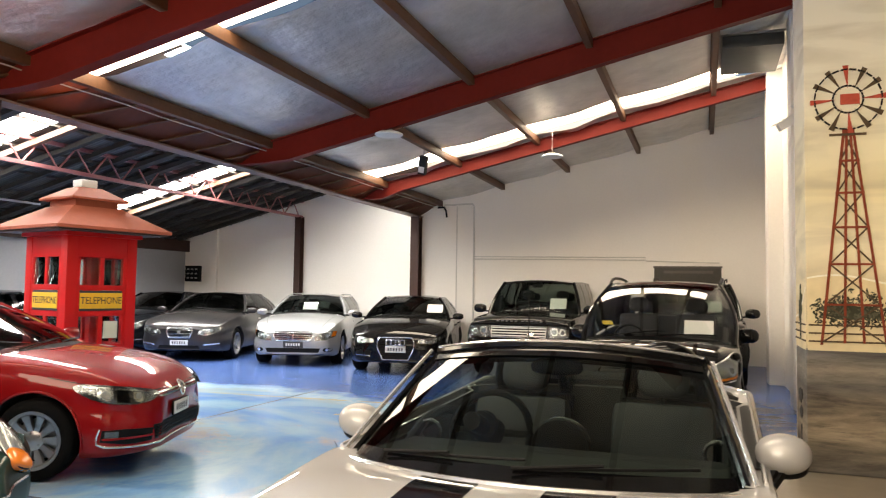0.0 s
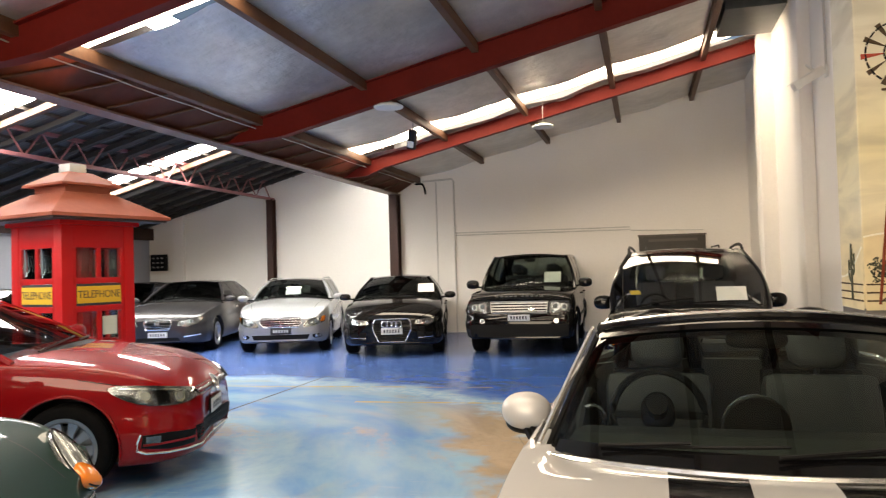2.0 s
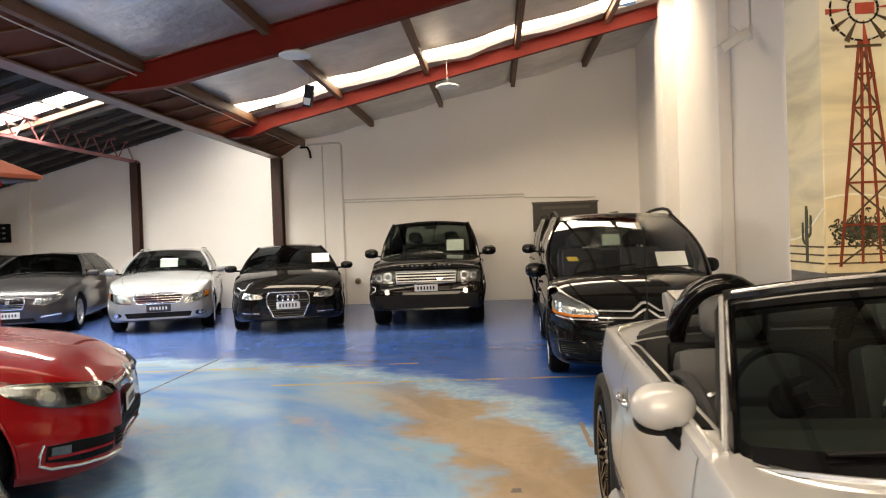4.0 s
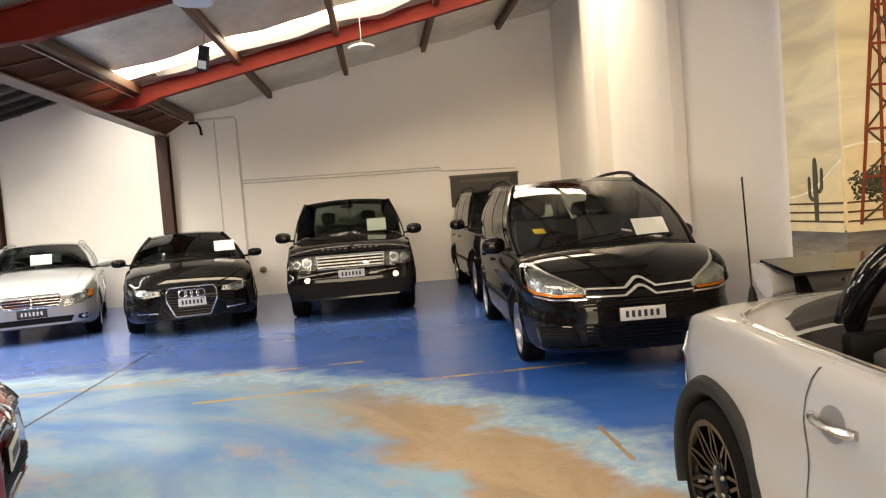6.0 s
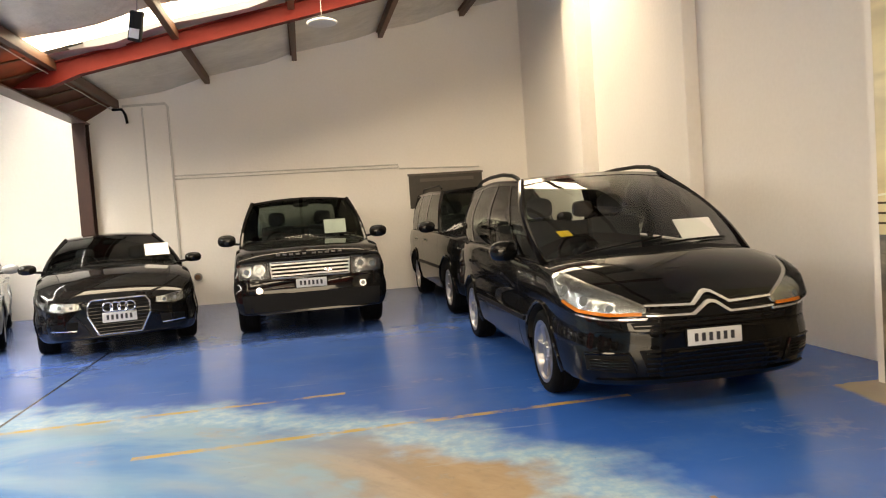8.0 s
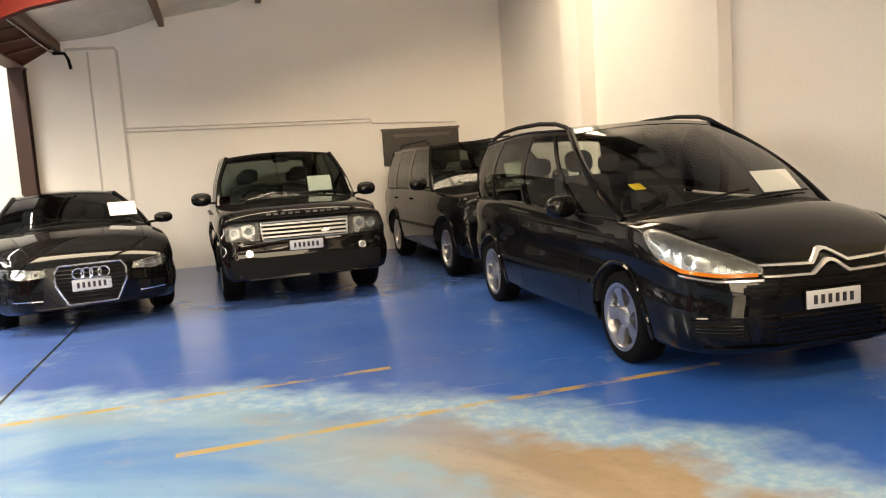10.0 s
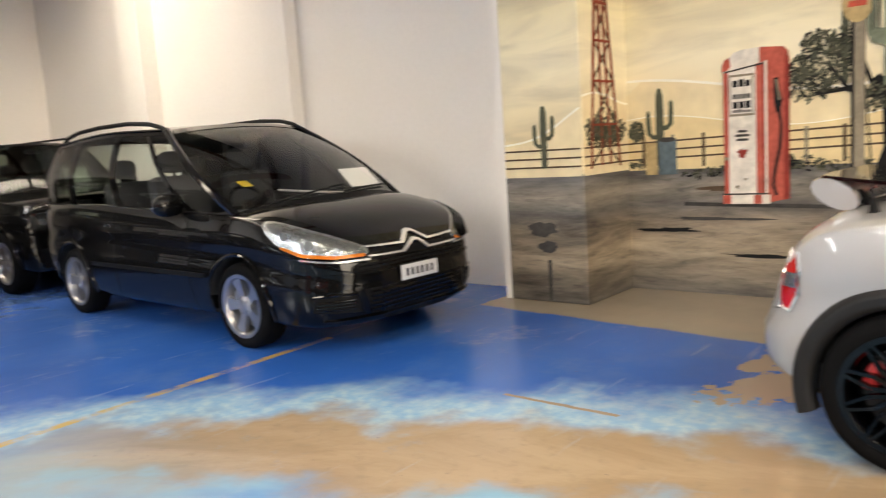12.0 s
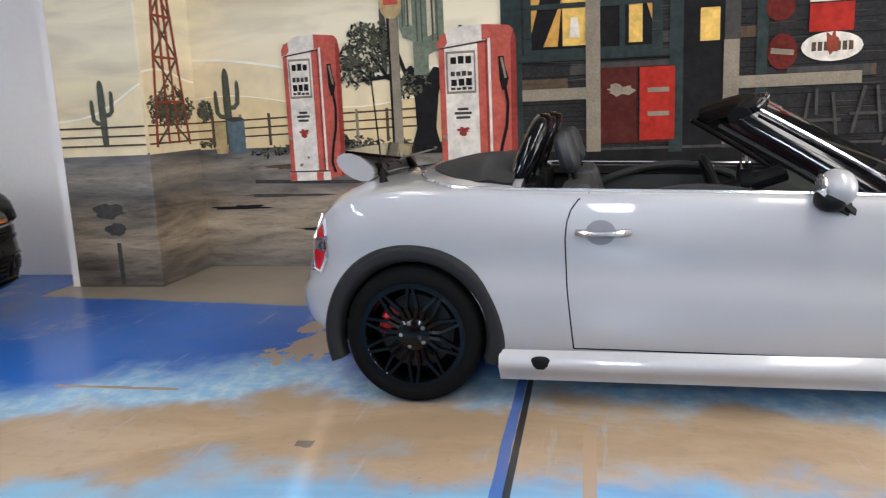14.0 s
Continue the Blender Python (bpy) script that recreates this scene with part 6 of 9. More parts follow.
    mirrors(car, -0.60, 0.88, 1.02, RED_PAINT, (0.065, 0.115, 0.07))
    seams(car, bvh, [[(-0.52, 0.92), (-0.52, 0.32), (-0.47, 0.24)], [(-1.74, 0.95), (-1.75, 0.24)], [(-2.6, 0.95), (-2.5, 0.66), (-2.3, 0.4)], [(0.10, 0.80), (0.45, 0.735), (0.62, 0.70)]])
    seams(car, bvh, [[(-0.25, 0.72), (0.35, 0.67), (0.66, 0.56)], [(-0.25, -0.72), (0.35, -0.67), (0.66, -0.56)]], ("top",))
    handles(car, bvh, [(-1.5, 0.84), (-2.4, 0.85)], RED_PAINT)
    for v in ("left", "right"):
        part("sill_line", bm_line(bvh, [(-2.25, 0.33), (-0.40, 0.31)], v, 0.012), BLACK_PLASTIC, car)
    return car


def smooth_ring(pts, k=3):
    """A closed outline rounded by cutting its corners."""
    for _ in range(k - 1):
        pts = [q for a, b in zip(pts, pts[1:] + pts[:1]) for q in ((a[0] * 0.75 + b[0] * 0.25, a[1] * 0.75 + b[1] * 0.25), (a[0] * 0.25 + b[0] * 0.75, a[1] * 0.25 + b[1] * 0.75))]
    return pts


def green_sports_car(x, y, heading):
    car = car_at("sports_car", "low dark green sports car with teardrop headlights", x, y, heading)
    s = dict(wb=2.40, fo=0.92, ro=0.98, half_max=0.88, tyre_r=0.315, tyre_w=0.22, rim_r=0.215, track=0.745, arch=0.36, cabin=(-0.55, -2.00), tub=0.50, tumble=0.90)
    tail = -(s["wb"] + s["ro"])
    s["half"] = plan(0.88, 0.92, tail, 0.34, 0.30, 0.7)
    s["belt"] = [(tail, 0.66), (tail + 0.2, 0.80), (-2.4, 0.90), (-1.5, 0.86), (-0.5, 0.80), (0.1, 0.775), (0.45, 0.71), (0.72, 0.56), (0.92, 0.42)]
    s["deck"] = [(tail, 0.70), (tail + 0.2, 0.86), (-2.2, 0.96), (-1.1, 0.85), (-0.4, 0.825), (-0.1, 0.79), (0.2, 0.735), (0.45, 0.67), (0.72, 0.55), (0.92, 0.43)]
    s["bottom"] = [(tail, 0.35), (tail + 0.4, 0.2), (-2.4, 0.16), (0, 0.15), (0.6, 0.16), (0.92, 0.2)]
    s["gh"] = dict(cowl=(-0.36, 0.822), header=(-1.05, 1.20), rheader=(-1.65, 1.24), rbase=(-2.6, 0.95), yr=0.54, yr_f=0.52, bow_b=0.24, bow_t=0.08, crown=0.04, hump=0.01,
                   sides=[(-0.62, -1.13, "k"), (-0.68, -1.17, "g"), (-1.65, -1.52, "k"), (-1.75, -1.58, "d"), (-2.05, -1.60, "b"), (-2.40, -1.61, "b")])
    body, bvh = car_body(car, s, GREEN_PAINT)
    greenhouse(car, s, GREEN_PAINT)
    cabin(car, s, SEAT_GREY, rear=False)
    wheels(car, s, SILVER_ALLOY, 5)
    # teardrop lamps bulging from the front wings, leaning back
    for sd in (1, -1):
        ax = Vector((-0.728, 0.296 * sd, 0.62)).normalized()
        nn = Vector((0.68, 0.20 * sd, 0.70)).normalized()
        ww = nn.cross(ax).normalized()
        nn = ax.cross(ww).normalized()
        m4 = Matrix(((ax.x, ww.x, nn.x, 0.618), (ax.y, ww.y, nn.y, 0.622 * sd), (ax.z, ww.z, nn.z, 0.592), (0, 0, 0, 1)))

        def drop(along, up, rx, ry, rz, power=2.0):
            bm = bm_blob(along, 0, up, rx, ry, rz, 24, 14, power)
            for v in bm.verts:
                v.co.y *= 1.0 - 0.28 * (v.co.x / 0.21)
            bm.transform(m4)
            return bm
        h = part("headlight", drop(0, 0, 0.205, 0.094, 0.050), mat("pale_reflector", (0.46, 0.46, 0.45), 0.25, 0.85, grain=0.40, scale=34, bump=0.004), car, "teardrop headlight with an amber corner")
        part("reflector", drop(0.03, 0.016, 0.085, 0.050, 0.040), LAMP_BOWL, h)
        part("indicator", drop(-0.125, 0.010, 0.078, 0.076, 0.042, 2.6), AMBER, h, "amber indicator lens")
        c = part("lens_cover", drop(0, 0, 0.214, 0.100, 0.062), CLEAR, h)
        c.visible_shadow = False
        part("lamp_rim", bm_tube([m4 @ Vector((0.208 * math.cos(q), 0.097 * math.sin(q) * (1 - 0.28 * math.cos(q)), 0.018)) for q in (2 * math.pi * k / 28 for k in range(28))], 0.005, 6, closed=True), BLACK_PLASTIC, h)
    part("bumper_strip", bm_tube([shoot(bvh, "front", -0.70 + 1.4 * k / 14, 0.40, 0.006) for k in range(15)], 0.010, 6), SATIN_CHROME, car)
    for v in ("left", "right"):
        part("side_marker", bm_patch(bvh, [(-0.44, 0.60), (-0.37, 0.60), (-0.37, 0.625), (-0.44, 0.625)], v, 0.008, 0.01, 0.1), AMBER, car)
    mirrors(car, -0.60, 0.82, 0.93, GREEN_PAINT, (0.06, 0.10, 0.06))
    seams(car, bvh, [[(-0.62, 0.80), (-0.62, 0.25)], [(-1.75, 0.84), (-1.78, 0.25)]])
    seams(car, bvh, [[(-0.40, 0.60), (0.30, 0.54), (0.72, 0.42)], [(-0.40, -0.60), (0.30, -0.54), (0.72, -0.42)]], ("top",))
    plate(car, bvh, 0.0, 0.30)
    return car


def silver_roadster(x, y, heading):
    """Small open two-seater with its soft top folded."""
    car = car_at("roadster", "silver-white open roadster with black wheels and wheel-arch cladding", x, y, heading)
    s = dict(wb=2.467, fo=0.70, ro=0.57, half_max=0.845, tyre_r=0.316, tyre_w=0.215, rim_r=0.230, track=0.735, arch=0.342, cabin=(-0.44, -1.98), tub=0.40, tumble=0.925, caliper=mat("red_caliper", (0.5, 0.02, 0.02), 0.35, coat=0.5), disc=mat("dark_brake_disc", (0.035, 0.035, 0.036), 0.4, 0.7),
             tail_rake=[(0.15, 0.0), (0.28, 0.045), (0.48, 0.055), (0.56, 0.01), (0.70, 0.0), (1.1, 0.0)])
    tail = -(s["wb"] + s["ro"])
    s["half"] = [(tail, 0.50), (tail + 0.04, 0.64), (tail + 0.12, 0.745), (tail + 0.30, 0.812), (tail + 0.62, 0.838), (-1.2, 0.840), (-0.2, 0.842), (0.20, 0.825), (0.40, 0.77), (0.56, 0.68), (0.66, 0.56), (0.70, 0.45)]
    s["belt"] = [(tail, 0.52), (tail + 0.05, 0.70), (tail + 0.13, 0.83), (tail + 0.28, 0.93), (-2.45, 0.965), (-1.9, 0.945), (-1.0, 0.915), (-0.45, 0.890), (0.0, 0.852), (0.35, 0.80), (0.58, 0.69), (0.70, 0.57)]
    s["deck"] = [(tail, 0.56), (tail + 0.05, 0.78), (tail + 0.15, 0.93), (tail + 0.32, 0.99), (-2.3, 1.005), (-1.2, 0.97), (-0.45, 0.858), (-0.25, 0.868), (-0.12, 0.882), (0.1, 0.866), (0.35, 0.83), (0.58, 0.735), (0.70, 0.61)]
    s["bottom"] = [(tail, 0.34), (tail + 0.3, 0.22), (-2.4, 0.16), (0, 0.15), (0.4, 0.17), (0.70, 0.22)]
    body, bvh = car_body(car, s, WHITE_SILVER)
    wheels(car, s, mat("black_alloy", (0.001, 0.001, 0.0012), 0.2, coat=0.35, spec=0.1), 10, "y")
    half, belt = curve(s["half"]), curve(s["belt"])
    arch_lips(car, s, GREY_PLASTIC, 0.095, 0.332, 0.848)
    # sills with the black scoop
    for sd in (1, -1):
        def f(u, v):
            xx = lerp(-2.08, -0.38, u)
            a = lerp(-0.15, 1.05, v)
            return Vector((xx, sd * (0.80 + 0.065 * math.sin(math.pi * min(max(a, 0), 1) * 0.75 + 0.3)), lerp(0.125, 0.265, v)))
        part("side_skirt", bm_grid(f, 10, 6, 0.03), WHITE_SILVER, car)
        sc = part("side_scoop", bm_blob(-1.90, sd * 0.855, 0.215, 0.045, 0.012, 0.030, 14, 8, 2.4), BLACK_PLASTIC, car, "black side scoop")
    # windscreen in its black frame
    cx, cz, hx, hz, bb, bt = -0.23, 0.905, -0.90, 1.29, 0.24, 0.12

    def screen(u, v):
        q = 2 * u - 1
        a = Vector((cx - bb * q * q, q * 0.715, lerp(cz, 0.885, q * q)))
        b = Vector((hx - bt * q * q, q * 0.57, lerp(hz, 1.235, q * q)))
        p = a.lerp(b, v)
        p.z += 0.006 * math.sin(math.pi * v)
        return p
    ws = part("windscreen", bm_grid(screen, 20, 8), pane_mat("roadster_glass", (0.26, 0.33, 0.31), ior=1.42), car, "laminated windscreen glass")
    ws.visible_shadow = False
    part("screen_header", bm_tube([screen(k / 24, 1.0) for k in range(25)], 0.024, 8), GLOSS_BLACK, car, "glossy black screen frame")
    # chrome tube added in place of the highlight along the glossy frame
    part("header_trim", bm_tube([screen(k / 24, 1.0) + Vector((0.016, 0, 0.022)) for k in range(25)], 0.006, 6), CHROME, car, "thin chrome tube added as the glint on the screen frame")
    part("screen_band", bm_grid(lambda u, v: screen(0.01 + 0.98 * u, 0.99 - 0.10 * v) + Vector((0.004, 0, 0.004)), 20, 1), GLOSS_BLACK, car)
    part("header_seal", bm_tube([screen(k / 24, 1.0) + Vector((-0.055, 0, -0.025)) for k in range(25)], 0.050, 10), BLACK_PLASTIC, car)
    for e in (0.0, 1.0):
        sd = 1 if e else -1
        part("a_pillar", bm_grid(lambda u, v: screen(e, v) + Vector((-0.13 * u + 0.012, sd * (0.012 + 0.016 * math.sin(math.pi * u)), -0.05 * u)), 4, 10, 0.025), GLOSS_BLACK, car, "glossy black windscreen pillar")
        part("pillar_trim", bm_tube([screen(e, k / 10) + Vector((0.020, sd * 0.034, 0.006)) for k in range(11)], 0.009, 6), CHROME, car, "bright line along the windscreen pillar")
        q = [screen(e, k / 10) + Vector((-0.14, sd * 0.0, -0.055)) for k in range(11)]
        part("pillar_seal", bm_tube(q, 0.016, 6), BLACK_PLASTIC, car)
    part("cowl", bm_grid(lambda u, v: screen(0.02 + 0.96 * u, -0.075 + 0.115 * v) + Vector((0.010, 0, 0.006)), 28, 4, 0.006), GLOSS_BLACK, car, "black scuttle panel")
    part("bonnet_trim", bm_tube([screen(k / 24, -0.085) + Vector((0.02, 0, 0.014)) for k in range(25)], 0.011, 6), CHROME, car, "chrome strip at the foot of the windscreen")
    for y0, y1 in ((-0.56, 0.02), (-0.02, 0.60)):
        p = [screen(0.5 + lerp(y0, y1, k / 8) / 1.48, 0.02 + 0.05 * k / 8) + Vector((0.014, 0, 0.016)) for k in range(9)]
        w = part("wiper", bm_tube(p, 0.0055, 6), BLACK_PLASTIC, car)
        part("wiper_arm", bm_tube([p[0] + Vector((0.02, 0, 0.0)), p[4] + Vector((0.01, 0, 0.014))], 0.006, 6), BLACK_PLASTIC, w)
    part("rear_view_mirror", bm_blob(-0.86, 0, 1.205, 0.02, 0.11, 0.032, 14, 8, 3.0), BLACK_PLASTIC, car)
    # bright line round the cockpit
    for sd in (1, -1):
        pts = [Vector((xx, sd * (half(xx) * 0.925 - 0.005), belt(xx) + 0.006)) for xx in np.linspace(-0.46, -2.26, 20)]
        pts += [Vector((-2.26 - 0.25 * math.sin(a), sd * (half(-2.26) * 0.925 - 0.005) * math.cos(a) ** 0.8, belt(-2.26) + 0.008 + 0.040 * math.sin(a))) for a in (radians(k) for k in (15, 30, 45, 60, 75, 89))]
        part("cockpit_trim", bm_tube(pts, 0.009, 6), CHROME, car, "chrome cockpit rim")
        part("door_top", bm_grid(lambda u, v: Vector((lerp(-0.66, -1.95, u), sd * (half(-1.2) * 0.925 - 0.012 - 0.10 * v), belt(lerp(-0.66, -1.95, u)) + 0.008 - 0.06 * v * v)), 10, 4, 0.02), BLACK_PLASTIC, car)
    # folded soft top
    def hood(u, v):
        q = 2 * u - 1
        return Vector((lerp(-2.02, -2.50 + 0.26 * q * q, v), q * 0.72 * (1 - 0.10 * v), 0.972 + 0.088 * math.sin(math.pi * (0.25 + 0.62 * v)) * (1 - q**4 * 0.85) + 0.006 * math.sin(9 * v + 3 * q)))
    part("folded_soft_top", bm_grid(hood, 20, 10, 0.03), mat("black_canvas", (0.016, 0.015, 0.015), 0.9, grain=0.25, scale=300, bump=0.0008), car, "folded black canvas soft top")
    # chrome roll hoops
    for yc in (-0.36, 0.36):
        pts = [(-1.98, yc + 0.185 * math.cos(a), 0.93 + 0.29 * math.sin(a) ** 0.7 if math.sin(a) > 0 else 0.93) for a in (math.pi * k / 16 for k in range(17))]
        pts = [Vector((p[0] - 0.05 + 0.42 * (p[2] - 0.93), p[1], p[2])) for p in pts]
        hp = part("roll_hoop", bm_tube(pts, 0.047, 12), GLOSS_BLACK, car, "glossy black roll hoop")
        part("hoop_foot", bm_box(-2.06, -1.93, yc - 0.23, yc + 0.23, 0.80, 0.955, bevel=0.02), BLACK_PLASTIC, hp)
        seat(car, -1.52, yc, 0.40, mat("black_leather", (0.032, 0.033, 0.035), 0.5, grain=0.1, scale=40, bump=0.0008), 0.50, 0.50, 17)
    part("bulkhead", bm_box(-2.04, -1.99, -0.70, 0.70, 0.45, 0.95, bevel=0.01), BLACK_PLASTIC, car)
    part("dashboard", bm_box(-0.93, -0.50, -0.68, 0.68, 0.62, 0.872, bevel=0.05), INTERIOR, car)
    part("dash_top", bm_grid(lambda u, v: Vector((lerp(-0.27, -0.80, v), lerp(-0.66, 0.66, u), 0.866 + 0.020 * math.sin(math.pi * v))), 10, 6, 0.01), mat("grey_dash_pad", (0.030, 0.033, 0.028), 0.7, grain=0.15, scale=90), car)
    part("speedometer", bm_lathe([(0.0001, 0), (0.12, 0), (0.125, 0.02), (0.12, 0.045), (0.0001, 0.045)], 28, "x", at=(-0.97, 0, 0.86)), BLACK_PLASTIC, car)
    part("dial_ring", bm_tube([(-0.975, 0.12 * math.cos(a), 0.86 + 0.12 * math.sin(a)) for a in (2 * math.pi * k / 28 for k in range(28))], 0.008, 6, closed=True), SATIN_CHROME, car)
    part("rev_counter", bm_lathe([(0.0001, 0), (0.06, 0), (0.065, 0.05), (0.0001, 0.06)], 20, "x", at=(-1.04, -0.36, 0.92)), BLACK_PLASTIC, car)
    steering(car, -1.13, -0.36, 0.87, 0.185, 22)
    for k, yv in enumerate((-0.62, 0.62)):
        part("air_vent", bm_tube([(-1.03, yv + 0.05 * math.cos(a), 0.87 + 0.05 * math.sin(a)) for a in (2 * math.pi * j / 18 for j in range(18))], 0.010, 6, closed=True), SATIN_CHROME, car)
    # curved inner door pull
    for sd in (1, -1):
        part("door_pull", bm_tube([(-1.75 + 1.0 * k / 12, sd * 0.66, 0.80 + 0.13 * math.sin(math.pi * k / 12)) for k in range(13)], 0.022, 8), INTERIOR, car)
        part("door_card", bm_box(-1.80, -0.70, sd * 0.69 - 0.02, sd * 0.69 + 0.02, 0.42, 0.88, bevel=0.015), INTERIOR, car)
    # doors, handles, tail lamps, spoiler, aerial
    seams(car, bvh, [[(-1.69, 0.935), (-1.735, 0.91), (-1.765, 0.87), (-1.782, 0.82), (-1.79, 0.75), (-1.785, 0.55), (-1.76, 0.27)], [(-1.76, 0.272), (-0.50, 0.255)], [(-0.50, 0.255), (-0.47, 0.55), (-0.50, 0.90)]])
    for v, sd in (("right", -1), ("left", 1)):
        # flat disc on the door; the hollow's shade is put into its darker silver
        part("handle_recess", bm_patch(bvh, ellipse(-1.645, 0.775, 0.062, 0.052), v, 0.0025, 0.004, 0.04), mat("recess_shade_silver", (0.20, 0.20, 0.21), 0.4, 0.4), car)
        pts = [shoot(bvh, v, -1.745 + 0.22 * k / 10, 0.777 - 0.004 * math.cos(math.pi * (k - 5) / 10), 0.006 + 0.022 * math.sin(math.pi * k / 10)) for k in range(11)]
        part("door_handle", bm_tube(pts, 0.013, 8, taper=[1.0, 1.3, 1.2, 1, 0.9, 0.9, 0.9, 1, 1.2, 1.3, 1.0]), SATIN_CHROME, car, "chrome bow door handle")
        a = tail + 0.06
        o = [(a + 0.02, 0.60), (a + 0.07, 0.59), (a + 0.105, 0.66), (a + 0.11, 0.76), (a + 0.10, 0.83), (a + 0.06, 0.84), (a + 0.03, 0.74)]
        tl = part("tail_lamp", bm_patch(bvh, o, v, 0.006, 0.03, 0.04), RED_LENS, car, "red tail lamp in a chrome ring")
        part("lamp_ring", bm_tube([shoot(bvh, v, p[0], p[1], 0.008) for p in o], 0.009, 6, closed=True), CHROME, tl)
        part("reverse_lens", bm_patch(bvh, [(a + 0.035, 0.69), (a + 0.10, 0.69), (a + 0.10, 0.75), (a + 0.04, 0.75)], v, 0.012, 0.01, 0.05), REFLECTOR, tl)
    part("bumper_line", bm_line(bvh, [(-2.93, 0.60), (tail + 0.02, 0.57)], "right", 0.006), BLACK_PLASTIC, car)

    def blade(u, v):
        q = 2 * u - 1
        a = 2 * math.pi * v
        return Vector((-2.82 + 0.095 * math.cos(a) - 0.03 * (1 - q * q), q * 0.43, 1.050 + 0.060 * math.sin(a) - 0.035 * math.cos(a) - 0.010 * q**4))
    bm = bm_grid(blade, 16, 14)
    bmesh.ops.remove_doubles(bm, verts=bm.verts, dist=0.0005)
    bmesh.ops.holes_fill(bm, edges=bm.edges[:], sides=20)
    sp = part("rear_spoiler", bm, WHITE_SILVER, car, "raised silver-white rear spoiler", angle=60)
    part("spoiler_top", bm_poly([(-2.88, 1.105), (-2.60, 1.072), (-2.59, 1.084), (-2.87, 1.122)], (-0.41, 0.41), 1), GLOSS_BLACK, sp, "glossy black spoiler top")
    for yv in (-0.30, 0.30):
        part("spoiler_strut", bm_bar((-2.70, yv, 0.97), (-2.76, yv, 1.045), 0.06, 0.03, bevel=0.005), BLACK_PLASTIC, sp)
    part("boot_handle", bm_tube([(-2.74, -0.12, 1.01), (-2.77, -0.10, 1.03), (-2.77, 0.10, 1.03), (-2.74, 0.12, 1.01)], 0.012, 6), CHROME, car)
    ae = part("aerial_base", bm_lathe([(0.026, 0), (0.02, 0.02), (0.012, 0.06), (0.006, 0.075)], 14, "z"), BLACK_PLASTIC, car)
    ae.matrix_basis = pose(-2.64, -0.56, 0.965, 0, -4, 0)
    rod = part("aerial_rod", bm_tube([(0, 0, 0.07), (0, 0, 0.24), (0, 0, 0.245), (0, 0, 0.52)], 0.004, 6), BLACK_PLASTIC, ae)
    mm = (0.066, 0.096, 0.072)
    for sd in (1, -1):
        m = part("wing_mirror", bm_blob(-0.76, sd * 0.845, 0.945, *mm, 22, 14, 2.15), WHITE_SILVER, car, "silver-white wing mirror")
        part("mirror_glass", bm_blob(-0.818, sd * 0.845, 0.948, 0.012, 0.078, 0.050, 18, 8, 2.3), CHROME, m)
        part("mirror_base", bm_blob(-0.785, sd * 0.845, 0.898, 0.056, 0.086, 0.046, 18, 10, 2.3), BLACK_PLASTIC, m, "black lower mirror shell")
        part("mirror_foot", bm_bar((-0.66, sd * 0.745, 0.80), (-0.765, sd * 0.825, 0.895), 0.085, 0.050, bevel=0.014), BLACK_PLASTIC, m)
    # bonnet stripes, grille, lamps
    for yc in (-0.22, 0.22):
        part("bonnet_stripe", bm_patch(bvh, [(-0.25, yc - 0.11), (0.60, yc - 0.10), (0.60, yc + 0.10), (-0.25, yc + 0.11)], "top", 0.0015, 0.004, 0.08), GLOSS_BLACK, car, "black bonnet stripe")
    for fl in (1, -1):
        e = ellipse(0.47, fl * 0.60, 0.14, 0.10, 20)
        h = part("headlight", bm_patch(bvh, e if fl > 0 else e[::-1], "top", 0.006, 0.03, 0.05), REFLECTOR, car)
        part("lamp_ring", bm_tube([shoot(bvh, "top", p[0], p[1], 0.008) for p in e], 0.010, 6, closed=True), CHROME, h)
    grille(car, bvh, [(-0.36, 0.34), (0.36, 0.34), (0.42, 0.50), (0.36, 0.58), (-0.36, 0.58), (-0.42, 0.50)], (0.40, 0.45, 0.50, 0.54), 0.012, CHROME, CHROME)
    plate(car, bvh, 0.0, 0.30)
    return car

luxury_suv(-3.42, 13.86, -88, "glossy black luxury four-wheel-drive facing out from the wall")
luxury_suv(-0.60, 13.85, -90, "glossy black luxury four-wheel-drive with roof rails parked near the corner", rails=True)
people_carrier(-0.85, 8.98, -91.5)
saloon("saloon_car", "glossy black executive saloon with a chrome-framed grille", -5.83, 13.75, -76, BLACK_PAINT, "rings")
saloon("estate_car", "silver estate car with chrome barred grille", -8.2, 14.05, -72, SILVER_PAINT, "barred")
saloon("saloon_car", "dark grey metallic saloon with an oval chrome grille", -10.75, 14.0, -74, GREY_PAINT, "oval")
red_hatchback(-5.52, 5.49, 20)
green_sports_car(-4.66, 2.79, 8)
silver_roadster(-0.935, 2.39, -91.2)
saloon("saloon_car", "dark blue saloon parked beyond the grey one", -12.85, 14.3, -82, DARK_PAINT, "plain")
saloon("saloon_car", "dark saloon parked along the far side wall", -12.9, 8.9, -90, DARK_PAINT, "plain")
saloon("saloon_car", "black saloon parked along the far side wall", -12.9, 3.8, -90, BLACK_PAINT, "oval")

